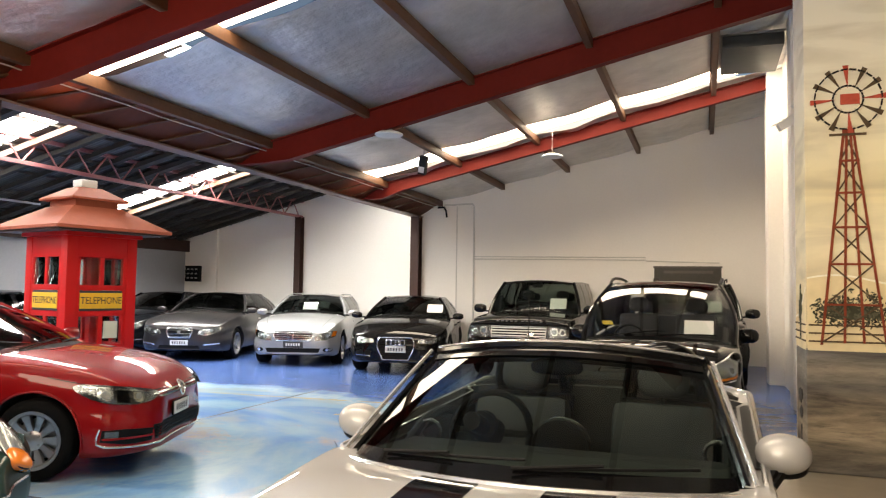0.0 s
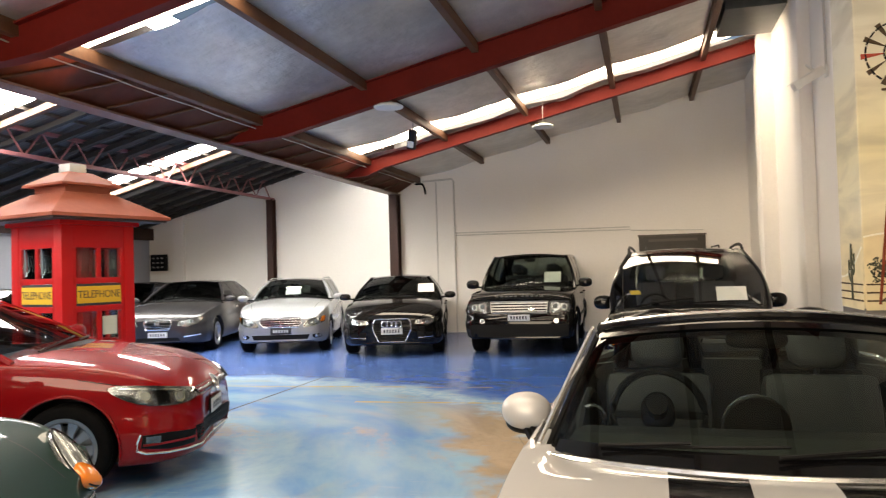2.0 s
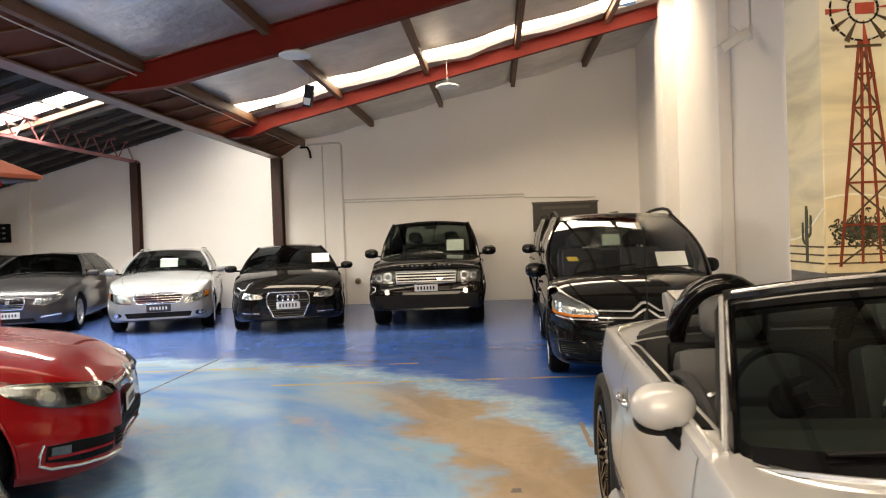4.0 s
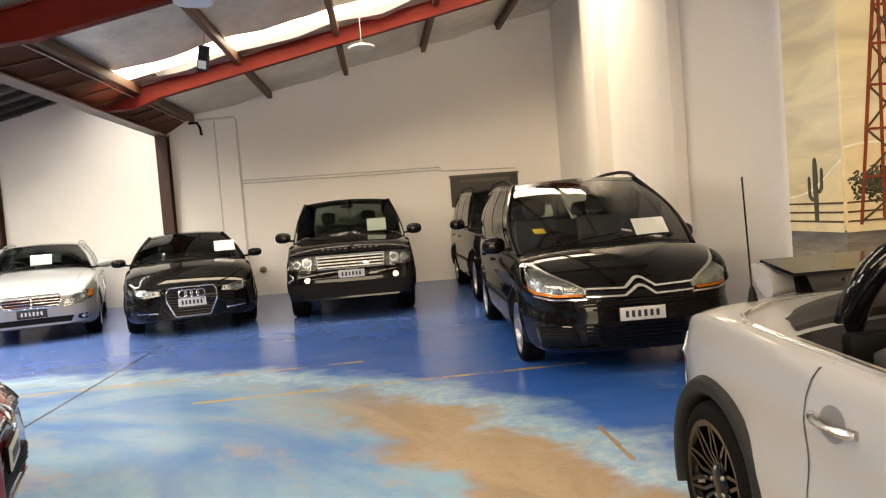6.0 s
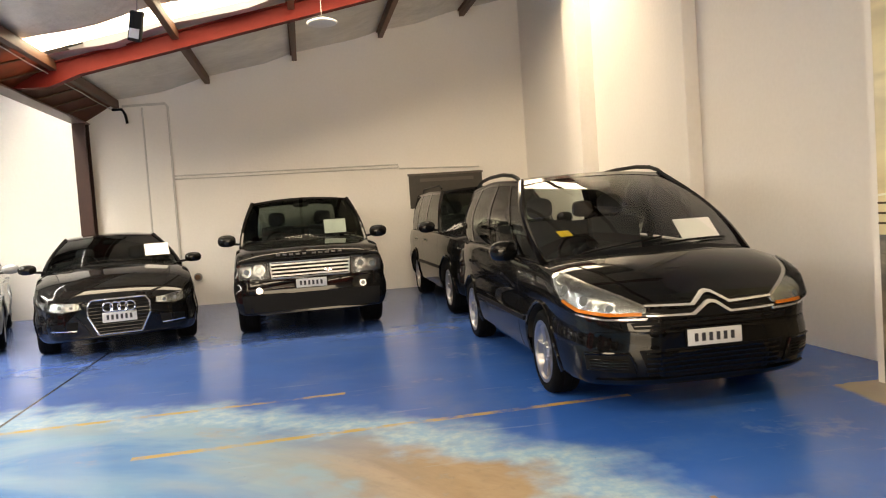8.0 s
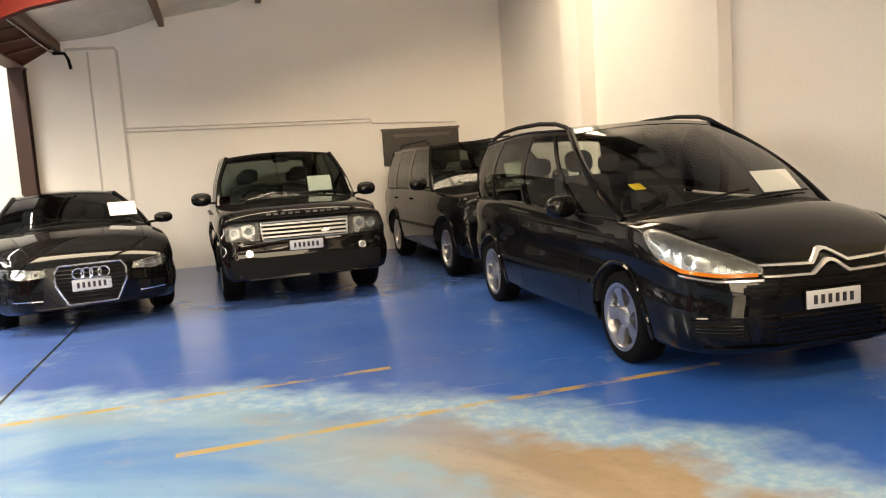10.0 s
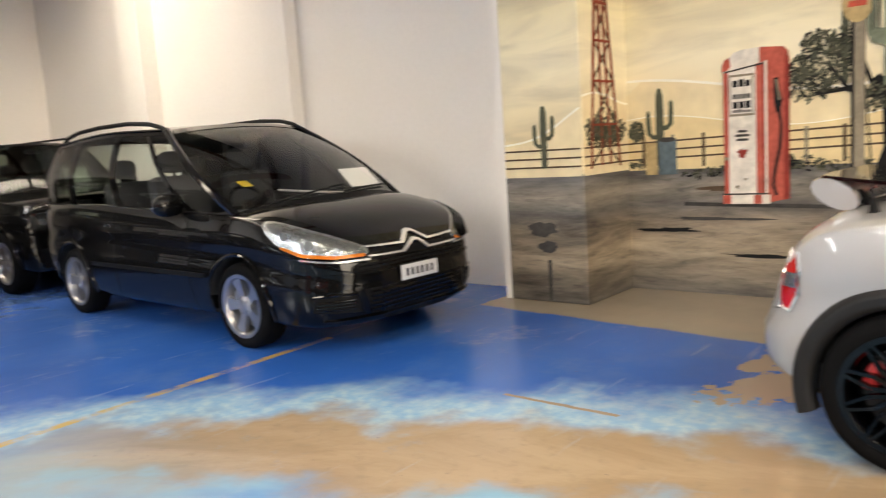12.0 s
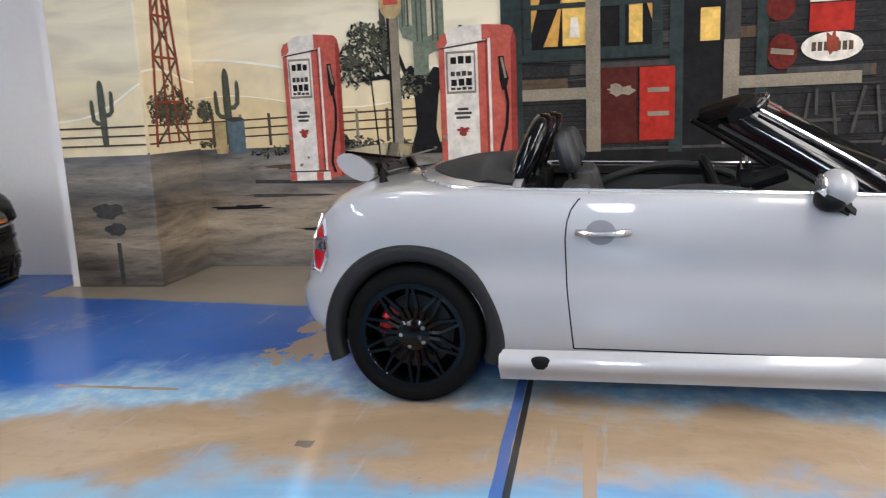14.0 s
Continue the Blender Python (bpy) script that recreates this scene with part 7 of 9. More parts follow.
# ---------------------------------------------------------------- the painted wall: desert filling station
def mural_material():
    """Wall paint: pale yellow sky with brushed clouds over dark scrub ground."""
    m = bpy.data.materials.new("painted_desert_mural")
    m.use_nodes = True
    nt = m.node_tree
    L, N = nt.links.new, nt.nodes.new
    b = nt.nodes["Principled BSDF"]
    tc = N("ShaderNodeTexCoord")
    mp = N("ShaderNodeMapping"); mp.inputs["Scale"].default_value = (0.7, 0.7, 3.2)
    L(tc.outputs["Object"], mp.inputs[0])
    n1 = N("ShaderNodeTexNoise"); n1.inputs["Scale"].default_value, n1.inputs["Detail"].default_value = 1.3, 6
    n1.inputs["Distortion"].default_value = 0.7
    L(mp.outputs[0], n1.inputs["Vector"])
    n2 = N("ShaderNodeTexNoise"); n2.inputs["Scale"].default_value, n2.inputs["Detail"].default_value = 9, 6
    L(mp.outputs[0], n2.inputs["Vector"])
    sx = N("ShaderNodeSeparateXYZ"); L(tc.outputs["Object"], sx.inputs[0])
    z = N("ShaderNodeMath"); z.operation = "MULTIPLY_ADD"; z.inputs[1].default_value = 0.07
    L(n2.outputs["Fac"], z.inputs[0]); L(sx.outputs[2], z.inputs[2])
    zn = N("ShaderNodeMapRange"); zn.inputs["From Max"].default_value = 5.0
    L(z.outputs[0], zn.inputs["Value"])
    ground = N("ShaderNodeValToRGB")
    e = ground.color_ramp.elements
    e[0].position, e[0].color = 0.0, (0.060, 0.055, 0.050, 1)
    e[1].position, e[1].color = 0.235, (0.060, 0.056, 0.052, 1)
    for p, c in ((0.04, (0.12, 0.10, 0.075)), (0.085, (0.20, 0.16, 0.11)), (0.125, (0.15, 0.12, 0.085)), (0.155, (0.075, 0.068, 0.060)), (0.185, (0.16, 0.14, 0.11)), (0.21, (0.085, 0.08, 0.075))):
        q = e.new(p); q.color = (*c, 1)
    L(zn.outputs[0], ground.inputs[0])
    sky = N("ShaderNodeValToRGB")
    e = sky.color_ramp.elements
    e[0].position, e[0].color = 0.24, (0.78, 0.62, 0.34, 1)
    e[1].position, e[1].color = 0.85, (0.78, 0.76, 0.66, 1)
    for p, c in ((0.32, (0.84, 0.72, 0.46)), (0.40, (0.88, 0.80, 0.58)), (0.50, (0.80, 0.71, 0.46)), (0.58, (0.84, 0.77, 0.56)), (0.70, (0.80, 0.76, 0.63))):
        q = e.new(p); q.color = (*c, 1)
    L(zn.outputs[0], sky.inputs[0])
    cl = N("ShaderNodeMapRange"); cl.inputs["From Min"].default_value, cl.inputs["From Max"].default_value = 0.42, 0.72
    L(n1.outputs["Fac"], cl.inputs["Value"])
    mix = N("ShaderNodeMix"); mix.data_type = "RGBA"
    clf = N("ShaderNodeMath"); clf.operation = "MULTIPLY"; clf.inputs[1].default_value = 0.55
    L(cl.outputs[0], clf.inputs[0]); L(clf.outputs[0], mix.inputs["Factor"])
    L(sky.outputs[0], mix.inputs["A"]); mix.inputs["B"].default_value = (0.40, 0.35, 0.25, 1)
    mp2 = N("ShaderNodeMapping"); mp2.inputs["Scale"].default_value, mp2.inputs["Rotation"].default_value = (0.7, 0.7, 4.2), (radians(6), 0, 0)
    L(tc.outputs["Object"], mp2.inputs[0])
    n3 = N("ShaderNodeTexNoise"); n3.inputs["Scale"].default_value, n3.inputs["Detail"].default_value, n3.inputs["Roughness"].default_value, n3.inputs["Distortion"].default_value = 1.5, 9, 0.66, 0.3
    n4 = N("ShaderNodeTexNoise"); n4.inputs["Scale"].default_value, n4.inputs["Detail"].default_value, n4.inputs["Roughness"].default_value = 7.5, 8, 0.7
    L(mp2.outputs[0], n3.inputs["Vector"]); L(mp2.outputs[0], n4.inputs["Vector"])
    gm = N("ShaderNodeMix"); gm.data_type = "RGBA"; gm.blend_type = "MULTIPLY"; gm.inputs["Factor"].default_value = 1.0
    g2 = N("ShaderNodeMapRange"); g2.inputs["From Min"].default_value, g2.inputs["From Max"].default_value, g2.inputs["To Min"].default_value, g2.inputs["To Max"].default_value = 0.32, 0.68, 0.5, 2.5
    L(n3.outputs["Fac"], g2.inputs["Value"])
    g3 = N("ShaderNodeMix"); g3.data_type = "RGBA"
    g4 = N("ShaderNodeMapRange"); g4.inputs["From Min"].default_value, g4.inputs["From Max"].default_value, g4.inputs["To Max"].default_value = 0.52, 0.72, 0.6
    L(n4.outputs["Fac"], g4.inputs["Value"]); L(g4.outputs[0], g3.inputs["Factor"])
    L(ground.outputs[0], g3.inputs["A"]); g3.inputs["B"].default_value = (0.030, 0.027, 0.025, 1)
    L(g3.outputs["Result"], gm.inputs["A"]); L(g2.outputs[0], gm.inputs["B"])
    fin = N("ShaderNodeMix"); fin.data_type = "RGBA"
    st = N("ShaderNodeMath"); st.operation = "GREATER_THAN"; st.inputs[1].default_value = 1.10
    L(z.outputs[0], st.inputs[0]); L(st.outputs[0], fin.inputs["Factor"])
    L(gm.outputs["Result"], fin.inputs["A"]); L(mix.outputs["Result"], fin.inputs["B"])
    L(fin.outputs["Result"], b.inputs["Base Color"])
    b.inputs["Roughness"].default_value = 0.6
    bp = N("ShaderNodeBump"); bp.inputs["Strength"].default_value, bp.inputs["Distance"].default_value = 0.15, 0.003
    L(n4.outputs["Fac"], bp.inputs["Height"]); L(bp.outputs[0], b.inputs["Normal"])
    return m


MURAL = mural_material()
single("wall_mural", bm_box(XM, XM + 0.25, YF, 7.445, 0, 6.4), MURAL, "masonry wall painted with a desert filling station", "wall", "structure", smooth=False)
single("mural_pier", bm_box(XP, XM + 0.25, 7.445, 8.2, 0, 6.4, bevel=0.012), MURAL, "square pier painted with desert scrub and sky", "pier", "structure", smooth=False)
single("pier_return", bm_box(XP + 0.004, XR + 0.3, 8.2, 8.26, 0, 6.4), WALL, "white painted back of the mural pier", "wall", "structure", smooth=False)


def paint(name, c, grain=0.25, scale=14, stain=0.2):
    return mat("mural_" + name, c, 0.65, grain=grain * 1.7, scale=scale * 1.6, bump=0.0015, stain=stain * 1.9, stain_scale=7.0, spec=0.08)


MU = thing("mural_picture", "painted desert filling station with pumps, cactus and shack", "mural", pose(0, 0, 0), kind="structure")
P_RED, P_WHITE, P_DARK = paint("red", (0.46, 0.085, 0.055)), paint("cream", (0.70, 0.65, 0.56)), paint("black", (0.014, 0.0135, 0.014))
P_GREY, P_GREEN, P_BROWN = paint("grey", (0.062, 0.058, 0.054)), paint("cactus_green", (0.085, 0.092, 0.065)), paint("brown", (0.10, 0.07, 0.045))
P_TEAL, P_YELLOW, P_RUST = paint("teal", (0.032, 0.043, 0.042)), paint("lamp_yellow", (0.72, 0.47, 0.12)), paint("rust", (0.24, 0.055, 0.03))
P_BOARD, P_PALE, P_BLUE = paint("weathered_board", (0.028, 0.027, 0.027), 0.35, 30), paint("pale_wood", (0.25, 0.215, 0.16), 0.2, 34), paint("blue_drum", (0.11, 0.15, 0.17))
P_MAROON = paint("maroon", (0.075, 0.018, 0.014))
P_SIGN = paint("dirty_sign_red", (0.11, 0.018, 0.014), 0.35, 20)
P_COOLER, P_TAN, P_ORANGE = paint("cooler_red", (0.36, 0.028, 0.018)), paint("tan_drum", (0.45, 0.34, 0.17)), paint("orange_cloth", (0.55, 0.30, 0.07))


COUNT = [0]


def mp(name, pts, m, layer=1, wall=None, parent=None, label=""):
    """A painted shape: (y, z) on the long wall, or on the pier's face or flank."""
    COUNT[0] += 1
    t = 0.0022 * layer + 0.00003 * (COUNT[0] % 60)
    if wall == "pier":
        bm = bm_poly(pts, (XP - t, XP + 0.002), 0)
    elif wall == "flank":
        bm = bm_poly(pts, (7.445 - t, 7.445 + 0.002), 1)
    else:
        bm = bm_poly(pts, (XM - t, XM + 0.002), 0)
    return part(name, bm, m, parent or MU, label, smooth=False)


def mp_many(name, shapes, m, layer=1, wall=None, parent=None, label=""):
    """Many small dabs of one colour, too fine to tell apart."""
    base, ax = {"pier": (XP, 0), "flank": (7.445, 1)}.get(wall, (XM, 0))
    COUNT[0] += 1
    verts, faces = [], []
    for j, pts in enumerate(shapes):
        t = base - 0.0022 * layer - 0.000006 * (j % 300)
        k = len(verts)
        verts += [(t, a, b) if ax == 0 else (a, t, b) for a, b in pts]
        idx = list(range(k, len(verts)))
        faces.append(idx)
    me = bpy.data.meshes.new(name)
    me.from_pydata(verts, [], faces)
    bm = bmesh.new()
    bm.from_mesh(me)
    back = bmesh.ops.extrude_face_region(bm, geom=bm.faces[:])
    for v in [g for g in back["geom"] if isinstance(g, bmesh.types.BMVert)]:
        v.co[ax] = base + 0.002
    return part(name, bm, m, parent or MU, label, smooth=False)


def dab(y, z, ry, rz, turn):
    c, s = math.cos(turn), math.sin(turn)
    return [(y + ry * a * c - rz * b * s, z + ry * a * s + rz * b * c) for a, b in ((1, 0), (0.45, 0.8), (-0.5, 0.75), (-1, 0), (-0.45, -0.8), (0.5, -0.7))]


def quad(y0, y1, z0, z1):
    return [(y0, z0), (y1, z0), (y1, z1), (y0, z1)]


def stroke(a, b, w):
    d = (b[0] - a[0], b[1] - a[1])
    L = math.hypot(*d) or 1
    nx, ny = -d[1] / L * w / 2, d[0] / L * w / 2
    return [(a[0] + nx, a[1] + ny), (b[0] + nx, b[1] + ny), (b[0] - nx, b[1] - ny), (a[0] - nx, a[1] - ny)]


def blotch(cy, cz, ry, rz, seed, n=26, rough=0.3):
    out = []
    for k in range(n):
        a = 2 * math.pi * k / n
        f = 1 + rough * (noise.noise(Vector((math.cos(a) * 2.2 + seed, math.sin(a) * 2.2, seed * 1.7))) + 0.5 * noise.noise(Vector((math.cos(a) * 6 + seed, math.sin(a) * 6, seed))))
        out.append((cy + ry * f * math.cos(a), cz + rz * f * math.sin(a)))
    return out


# dunes
P_CREST = paint("dune_crest", (0.90, 0.86, 0.74), 0.05, 6, 0.05)
HILL = paint("dune", (0.74, 0.59, 0.33), 0.07, 4, 0.08)
HILL2 = paint("dune_far", (0.78, 0.66, 0.42), 0.07, 4, 0.08)
mp("far_dune", [(7.44, 1.05), (7.44, 1.68)] + [(y, 1.70 + 0.10 * math.sin(y * 1.9)) for y in np.linspace(7.3, 4.8, 14)] + [(4.7, 1.05)], HILL2, 1)
mp("near_dune", [(7.44, 1.04), (7.44, 1.40)] + [(y, 1.42 + 0.07 * math.sin(y * 2.7 + 1)) for y in np.linspace(7.3, 4.8, 12)] + [(4.7, 1.04)], HILL, 2)
for dz, wd in ((1.70, 0.020), (1.42, 0.008)):
    pts = [(y, dz + (0.10 * math.sin(y * 1.9) if dz > 1.5 else 0.07 * math.sin(y * 2.7 + 1))) for y in np.linspace(7.44, 4.8, 24)]
    for a, b in zip(pts, pts[1:]):
        mp("dune_crest", stroke(a, b, wd), P_CREST, 2)
# the dunes run on round the pier
for wall, p0, p1, lift in (("flank", 0.51, 1.285, 0.0), ("pier", 7.46, 8.19, -0.10)):
    ridge = [(lerp(p0, p1, k / 14), 1.66 + lift + 0.045 * math.sin(4.2 * k / 14 + (0.4 if wall == "flank" else 2.4)) - (0.25 * k / 14 if wall == "pier" else 0)) for k in range(15)]
    mp("far_dune", [(p0, 1.05)] + ridge + [(p1, 1.05)], HILL2, 1, wall)
    for a, b in zip(ridge, ridge[1:]):
        mp("dune_crest", stroke(a, b, 0.016), P_CREST, 2, wall)
# rough ground strokes
rng = random.Random(5)
for k in range(26):
    y, z = rng.uniform(-1.0, 7.2), rng.uniform(0.08, 0.92)
    mp("ground_stroke", blotch(y, z, rng.uniform(0.12, 0.45), rng.uniform(0.012, 0.04), k * 3.1, 18, 0.6), (P_BROWN, P_DARK, P_GREY)[k % 3], 1 + (k % 2))
mp("kerb_stroke", stroke((6.95, 0.75), (5.6, 0.72), 0.03), P_GREY, 3)
# fences
for z, w in ((1.13, 0.014), (1.20, 0.014), (1.27, 0.014)):
    mp("fence_rail", stroke((7.44, z), (5.35, z + 0.05), w), P_BROWN, 3)
    mp("fence_rail", stroke((8.19, z), (7.46, z), w), P_BROWN, 3, "pier")
    mp("fence_rail", stroke((0.52, z), (1.28, z), w), P_BROWN, 3, "flank")
for k in range(8):
    y = 7.3 - 0.26 * k
    mp("fence_post", quad(y - 0.012, y + 0.012, 1.06, 1.33), P_PALE if k % 2 else P_BROWN, 4)


def cactus(y, z0, h, wall=None, w=0.07):
    def limb(p):
        out = []
        for sd in (1, -1):
            row = []
            for k, q in enumerate(p):
                d = Vector((p[min(k + 1, len(p) - 1)][0] - p[max(k - 1, 0)][0], p[min(k + 1, len(p) - 1)][1] - p[max(k - 1, 0)][1])).normalized()
                row.append((q[0] - sd * d.y * q[2], q[1] + sd * d.x * q[2]))
            out += row if sd > 0 else row[::-1]
        return out
    c = mp("cactus", limb([(y, z0, w * 0.40), (y, z0 + h * 0.5, w * 0.5), (y, z0 + h * 0.9, w * 0.42), (y, z0 + h * 0.98, w * 0.22), (y, z0 + h, w * 0.04)]), P_GREEN, 4, wall, None, "painted grey-green cactus")
    for sd, zz in ((1, 0.34), (-1, 0.46)):
        arm = [(y, z0 + h * zz, w * 0.26), (y + sd * w * 0.9, z0 + h * (zz + 0.01), w * 0.28), (y + sd * w * 1.35, z0 + h * (zz + 0.06), w * 0.28), (y + sd * w * 1.45, z0 + h * (zz + 0.22), w * 0.27), (y + sd * w * 1.45, z0 + h * (zz + 0.34), w * 0.20), (y + sd * w * 1.45, z0 + h * (zz + 0.37), w * 0.04)]
        mp("cactus_arm", limb(arm), P_GREEN, 4, wall, c)
    mp("cactus_rib", quad(y - w * 0.10, y + w * 0.04, z0 + 0.02, z0 + h * 0.93), P_LEAF2, 5, wall, c)


P_LEAF = paint("leaf_olive", (0.050, 0.052, 0.034), 0.3, 30)
P_LEAF2 = paint("leaf_grey", (0.105, 0.105, 0.075), 0.3, 30)
P_SAGE = paint("saguaro_green", (0.17, 0.195, 0.145), 0.3, 20)


cactus(7.80, 1.13, 0.50, "pier", 0.06)
cactus(7.15, 1.10, 0.62, None, 0.07)
cactus(5.74, 1.62, 0.55, None, 0.05)


def foliage(parent, lumps, count, seed, wall=None, size=0.02, layer=5):
    """Speckled crown: fine dabs thrown over a few lumps, in three tones."""
    r = random.Random(seed)
    for tone, m in enumerate((P_DARK, P_LEAF, P_LEAF2)):
        shapes = []
        for _ in range(count // 3):
            cy, cz, ry, rz = r.choice(lumps)
            a, q = r.uniform(0, 6.283), r.random() ** 0.6
            shapes.append(dab(cy + ry * q * math.cos(a), cz + rz * q * math.sin(a) + tone * 0.008, size * r.uniform(0.5, 1.3), size * r.uniform(0.25, 0.6), r.uniform(0, 3.14)))
        mp_many("foliage", shapes, m, layer + 0.45 * tone, wall, parent)


# gnarled tree behind the sign pole, with a tall saguaro in front of it
trunk = mp("tree_trunk", [(5.56, 0.95), (5.28, 0.95), (5.33, 1.15), (5.30, 1.42), (5.24, 1.62), (5.33, 1.64), (5.40, 1.55), (5.52, 1.66), (5.58, 1.62), (5.50, 1.42), (5.49, 1.15)], P_DARK, 5, None, None, "painted dark gnarled desert tree")
for a, b, w in (((5.50, 1.50), (5.72, 1.58), 0.05), ((5.70, 1.58), (5.95, 1.56), 0.03), ((5.72, 1.58), (5.86, 1.78), 0.028), ((5.56, 1.58), (5.66, 1.86), 0.03), ((5.86, 1.57), (6.02, 1.70), 0.018), ((5.28, 1.55), (5.14, 1.72), 0.04), ((5.14, 1.70), (5.10, 1.95), 0.025)):
    mp("tree_limb", stroke(a, b, w), P_DARK, 5, None, trunk)
foliage(trunk, [(5.86, 1.72, 0.20, 0.16), (5.98, 1.60, 0.16, 0.12), (5.74, 1.86, 0.12, 0.14), (5.92, 1.90, 0.12, 0.12), (6.03, 1.74, 0.10, 0.10), (5.12, 1.72, 0.12, 0.16), (5.52, 1.50, 0.16, 0.10)], 900, 31)
for pts in ([(5.49, 1.58), (5.37, 1.58), (5.37, 2.55), (5.43, 2.62), (5.49, 2.55)], [(5.40, 1.72), (5.28, 1.78), (5.235, 1.88), (5.235, 2.18), (5.27, 2.21), (5.30, 2.18), (5.30, 1.90), (5.40, 1.86)], [(5.46, 1.84), (5.57, 1.88), (5.60, 1.96), (5.60, 2.30), (5.57, 2.33), (5.545, 2.30), (5.545, 1.98), (5.46, 1.96)]):
    sg = mp("saguaro", pts, P_SAGE, 8, None, None, "painted pale green saguaro cactus")
    y0, z0, z1 = sum(p[0] for p in pts) / len(pts), min(p[1] for p in pts), max(p[1] for p in pts)
    for dy in (-0.018, 0.022):
        mp("saguaro_rib", quad(y0 + dy - 0.006, y0 + dy + 0.006, lerp(z0, z1, 0.25), lerp(z0, z1, 0.92)), P_GREEN, 9, None, sg)
# low scrub along the skyline and by the pumps
scrub = mp("scrub", blotch(6.15, 1.05, 0.16, 0.03, 3.3, 18, 0.5), P_DARK, 3, None, None, "painted dark low scrub")
foliage(scrub, [(6.12, 1.06, 0.22, 0.05), (5.80, 1.02, 0.3, 0.05), (6.72, 1.0, 0.25, 0.04), (7.25, 1.08, 0.2, 0.04)], 260, 77, size=0.022, layer=3)
# bushes round the tower's foot, on the pier's flank and the wall beside it
bush = mp("bush", blotch(0.86, 1.38, 0.22, 0.07, 4.4, 26, 0.5), P_LEAF, 3, "flank", None, "painted grey-green bush")
foliage(bush, [(0.68, 1.40, 0.15, 0.10), (0.88, 1.46, 0.18, 0.14), (1.10, 1.40, 0.15, 0.11), (0.86, 1.32, 0.30, 0.08)], 480, 9, "flank", layer=3)
bush = mp("bush", blotch(7.37, 1.34, 0.05, 0.03, 5.4, 20, 0.5), P_LEAF, 3, None, None, "painted grey-green bush")
foliage(bush, [(7.36, 1.36, 0.07, 0.08)], 150, 12, None, layer=3)

# wind pump tower, painted on the pier's flank
tw = mp("tower_leg", stroke((0.62, 1.10), (0.815, 2.98), 0.022), P_RUST, 5, "flank", None, "painted red wind pump tower")
for a, b in (((1.12, 1.10), (0.885, 2.98)), ((0.80, 1.12), (0.835, 2.98)), ((0.95, 1.12), (0.865, 2.98))):
    mp("tower_leg", stroke(a, b, 0.020), P_RUST, 5, "flank", tw)
zs = [1.45, 1.80, 2.12, 2.42, 2.70]
for z in zs:
    f = (z - 1.10) / 1.88
    mp("tower_rung", stroke((lerp(0.61, 0.80, f), z), (lerp(1.13, 0.90, f), z), 0.018), P_RUST, 6, "flank", tw)
for z0, z1 in zip([1.12] + zs, zs + [2.95]):
    f0, f1 = (z0 - 1.10) / 1.88, (z1 - 1.10) / 1.88
    mp("tower_brace", stroke((lerp(0.62, 0.815, f0), z0), (lerp(1.12, 0.885, f1), z1), 0.013), P_BROWN, 5, "flank", tw)
    mp("tower_brace", stroke((lerp(1.12, 0.885, f0), z0), (lerp(0.62, 0.815, f1), z1), 0.013), P_BROWN, 5, "flank", tw)
mp("tower_platform", stroke((0.70, 2.93), (0.99, 2.93), 0.02), P_BROWN, 6, "flank", tw)
HUBX, HUBZ = 0.85, 3.24
for k in range(12):
    a = radians(30 * k + 4)
    mp("vane", [(HUBX + 0.10 * math.cos(a - 0.05), HUBZ + 0.10 * math.sin(a - 0.05)), (HUBX + 0.30 * math.cos(a - 0.09), HUBZ + 0.30 * math.sin(a - 0.09)), (HUBX + 0.30 * math.cos(a + 0.06), HUBZ + 0.30 * math.sin(a + 0.06))], P_RED if k % 3 == 0 else P_BROWN, 6, "flank", tw)
for r in (0.12, 0.265):
    for k in range(24):
        a, b = radians(15 * k), radians(15 * (k + 0.8))
        mp("wheel_rim", stroke((HUBX + r * math.cos(a), HUBZ + r * math.sin(a)), (HUBX + r * math.cos(b), HUBZ + r * math.sin(b)), 0.013), P_DARK, 6, "flank", tw)
mp("tail_vane", quad(HUBX - 0.06, HUBX + 0.09, HUBZ - 0.045, HUBZ + 0.045), P_RED, 7, "flank", tw)
# drums
mp("drum", quad(7.18, 7.28, 1.0, 1.27), P_TAN, 6, None, None, "painted tan oil drum")
mp("drum", quad(7.01, 7.16, 1.0, 1.29), P_BLUE, 6, None, None, "painted blue oil drum")
mp("drum_lid", ellipse(7.085, 1.29, 0.075, 0.02), P_GREY, 7)


P_SALMON = paint("pump_red", (0.46, 0.105, 0.075), 0.22, 18)
P_SHADE = paint("pump_red_shade", (0.27, 0.045, 0.034), 0.25, 18)
P_CREAM = paint("pump_cream", (0.72, 0.67, 0.59), 0.16, 16)


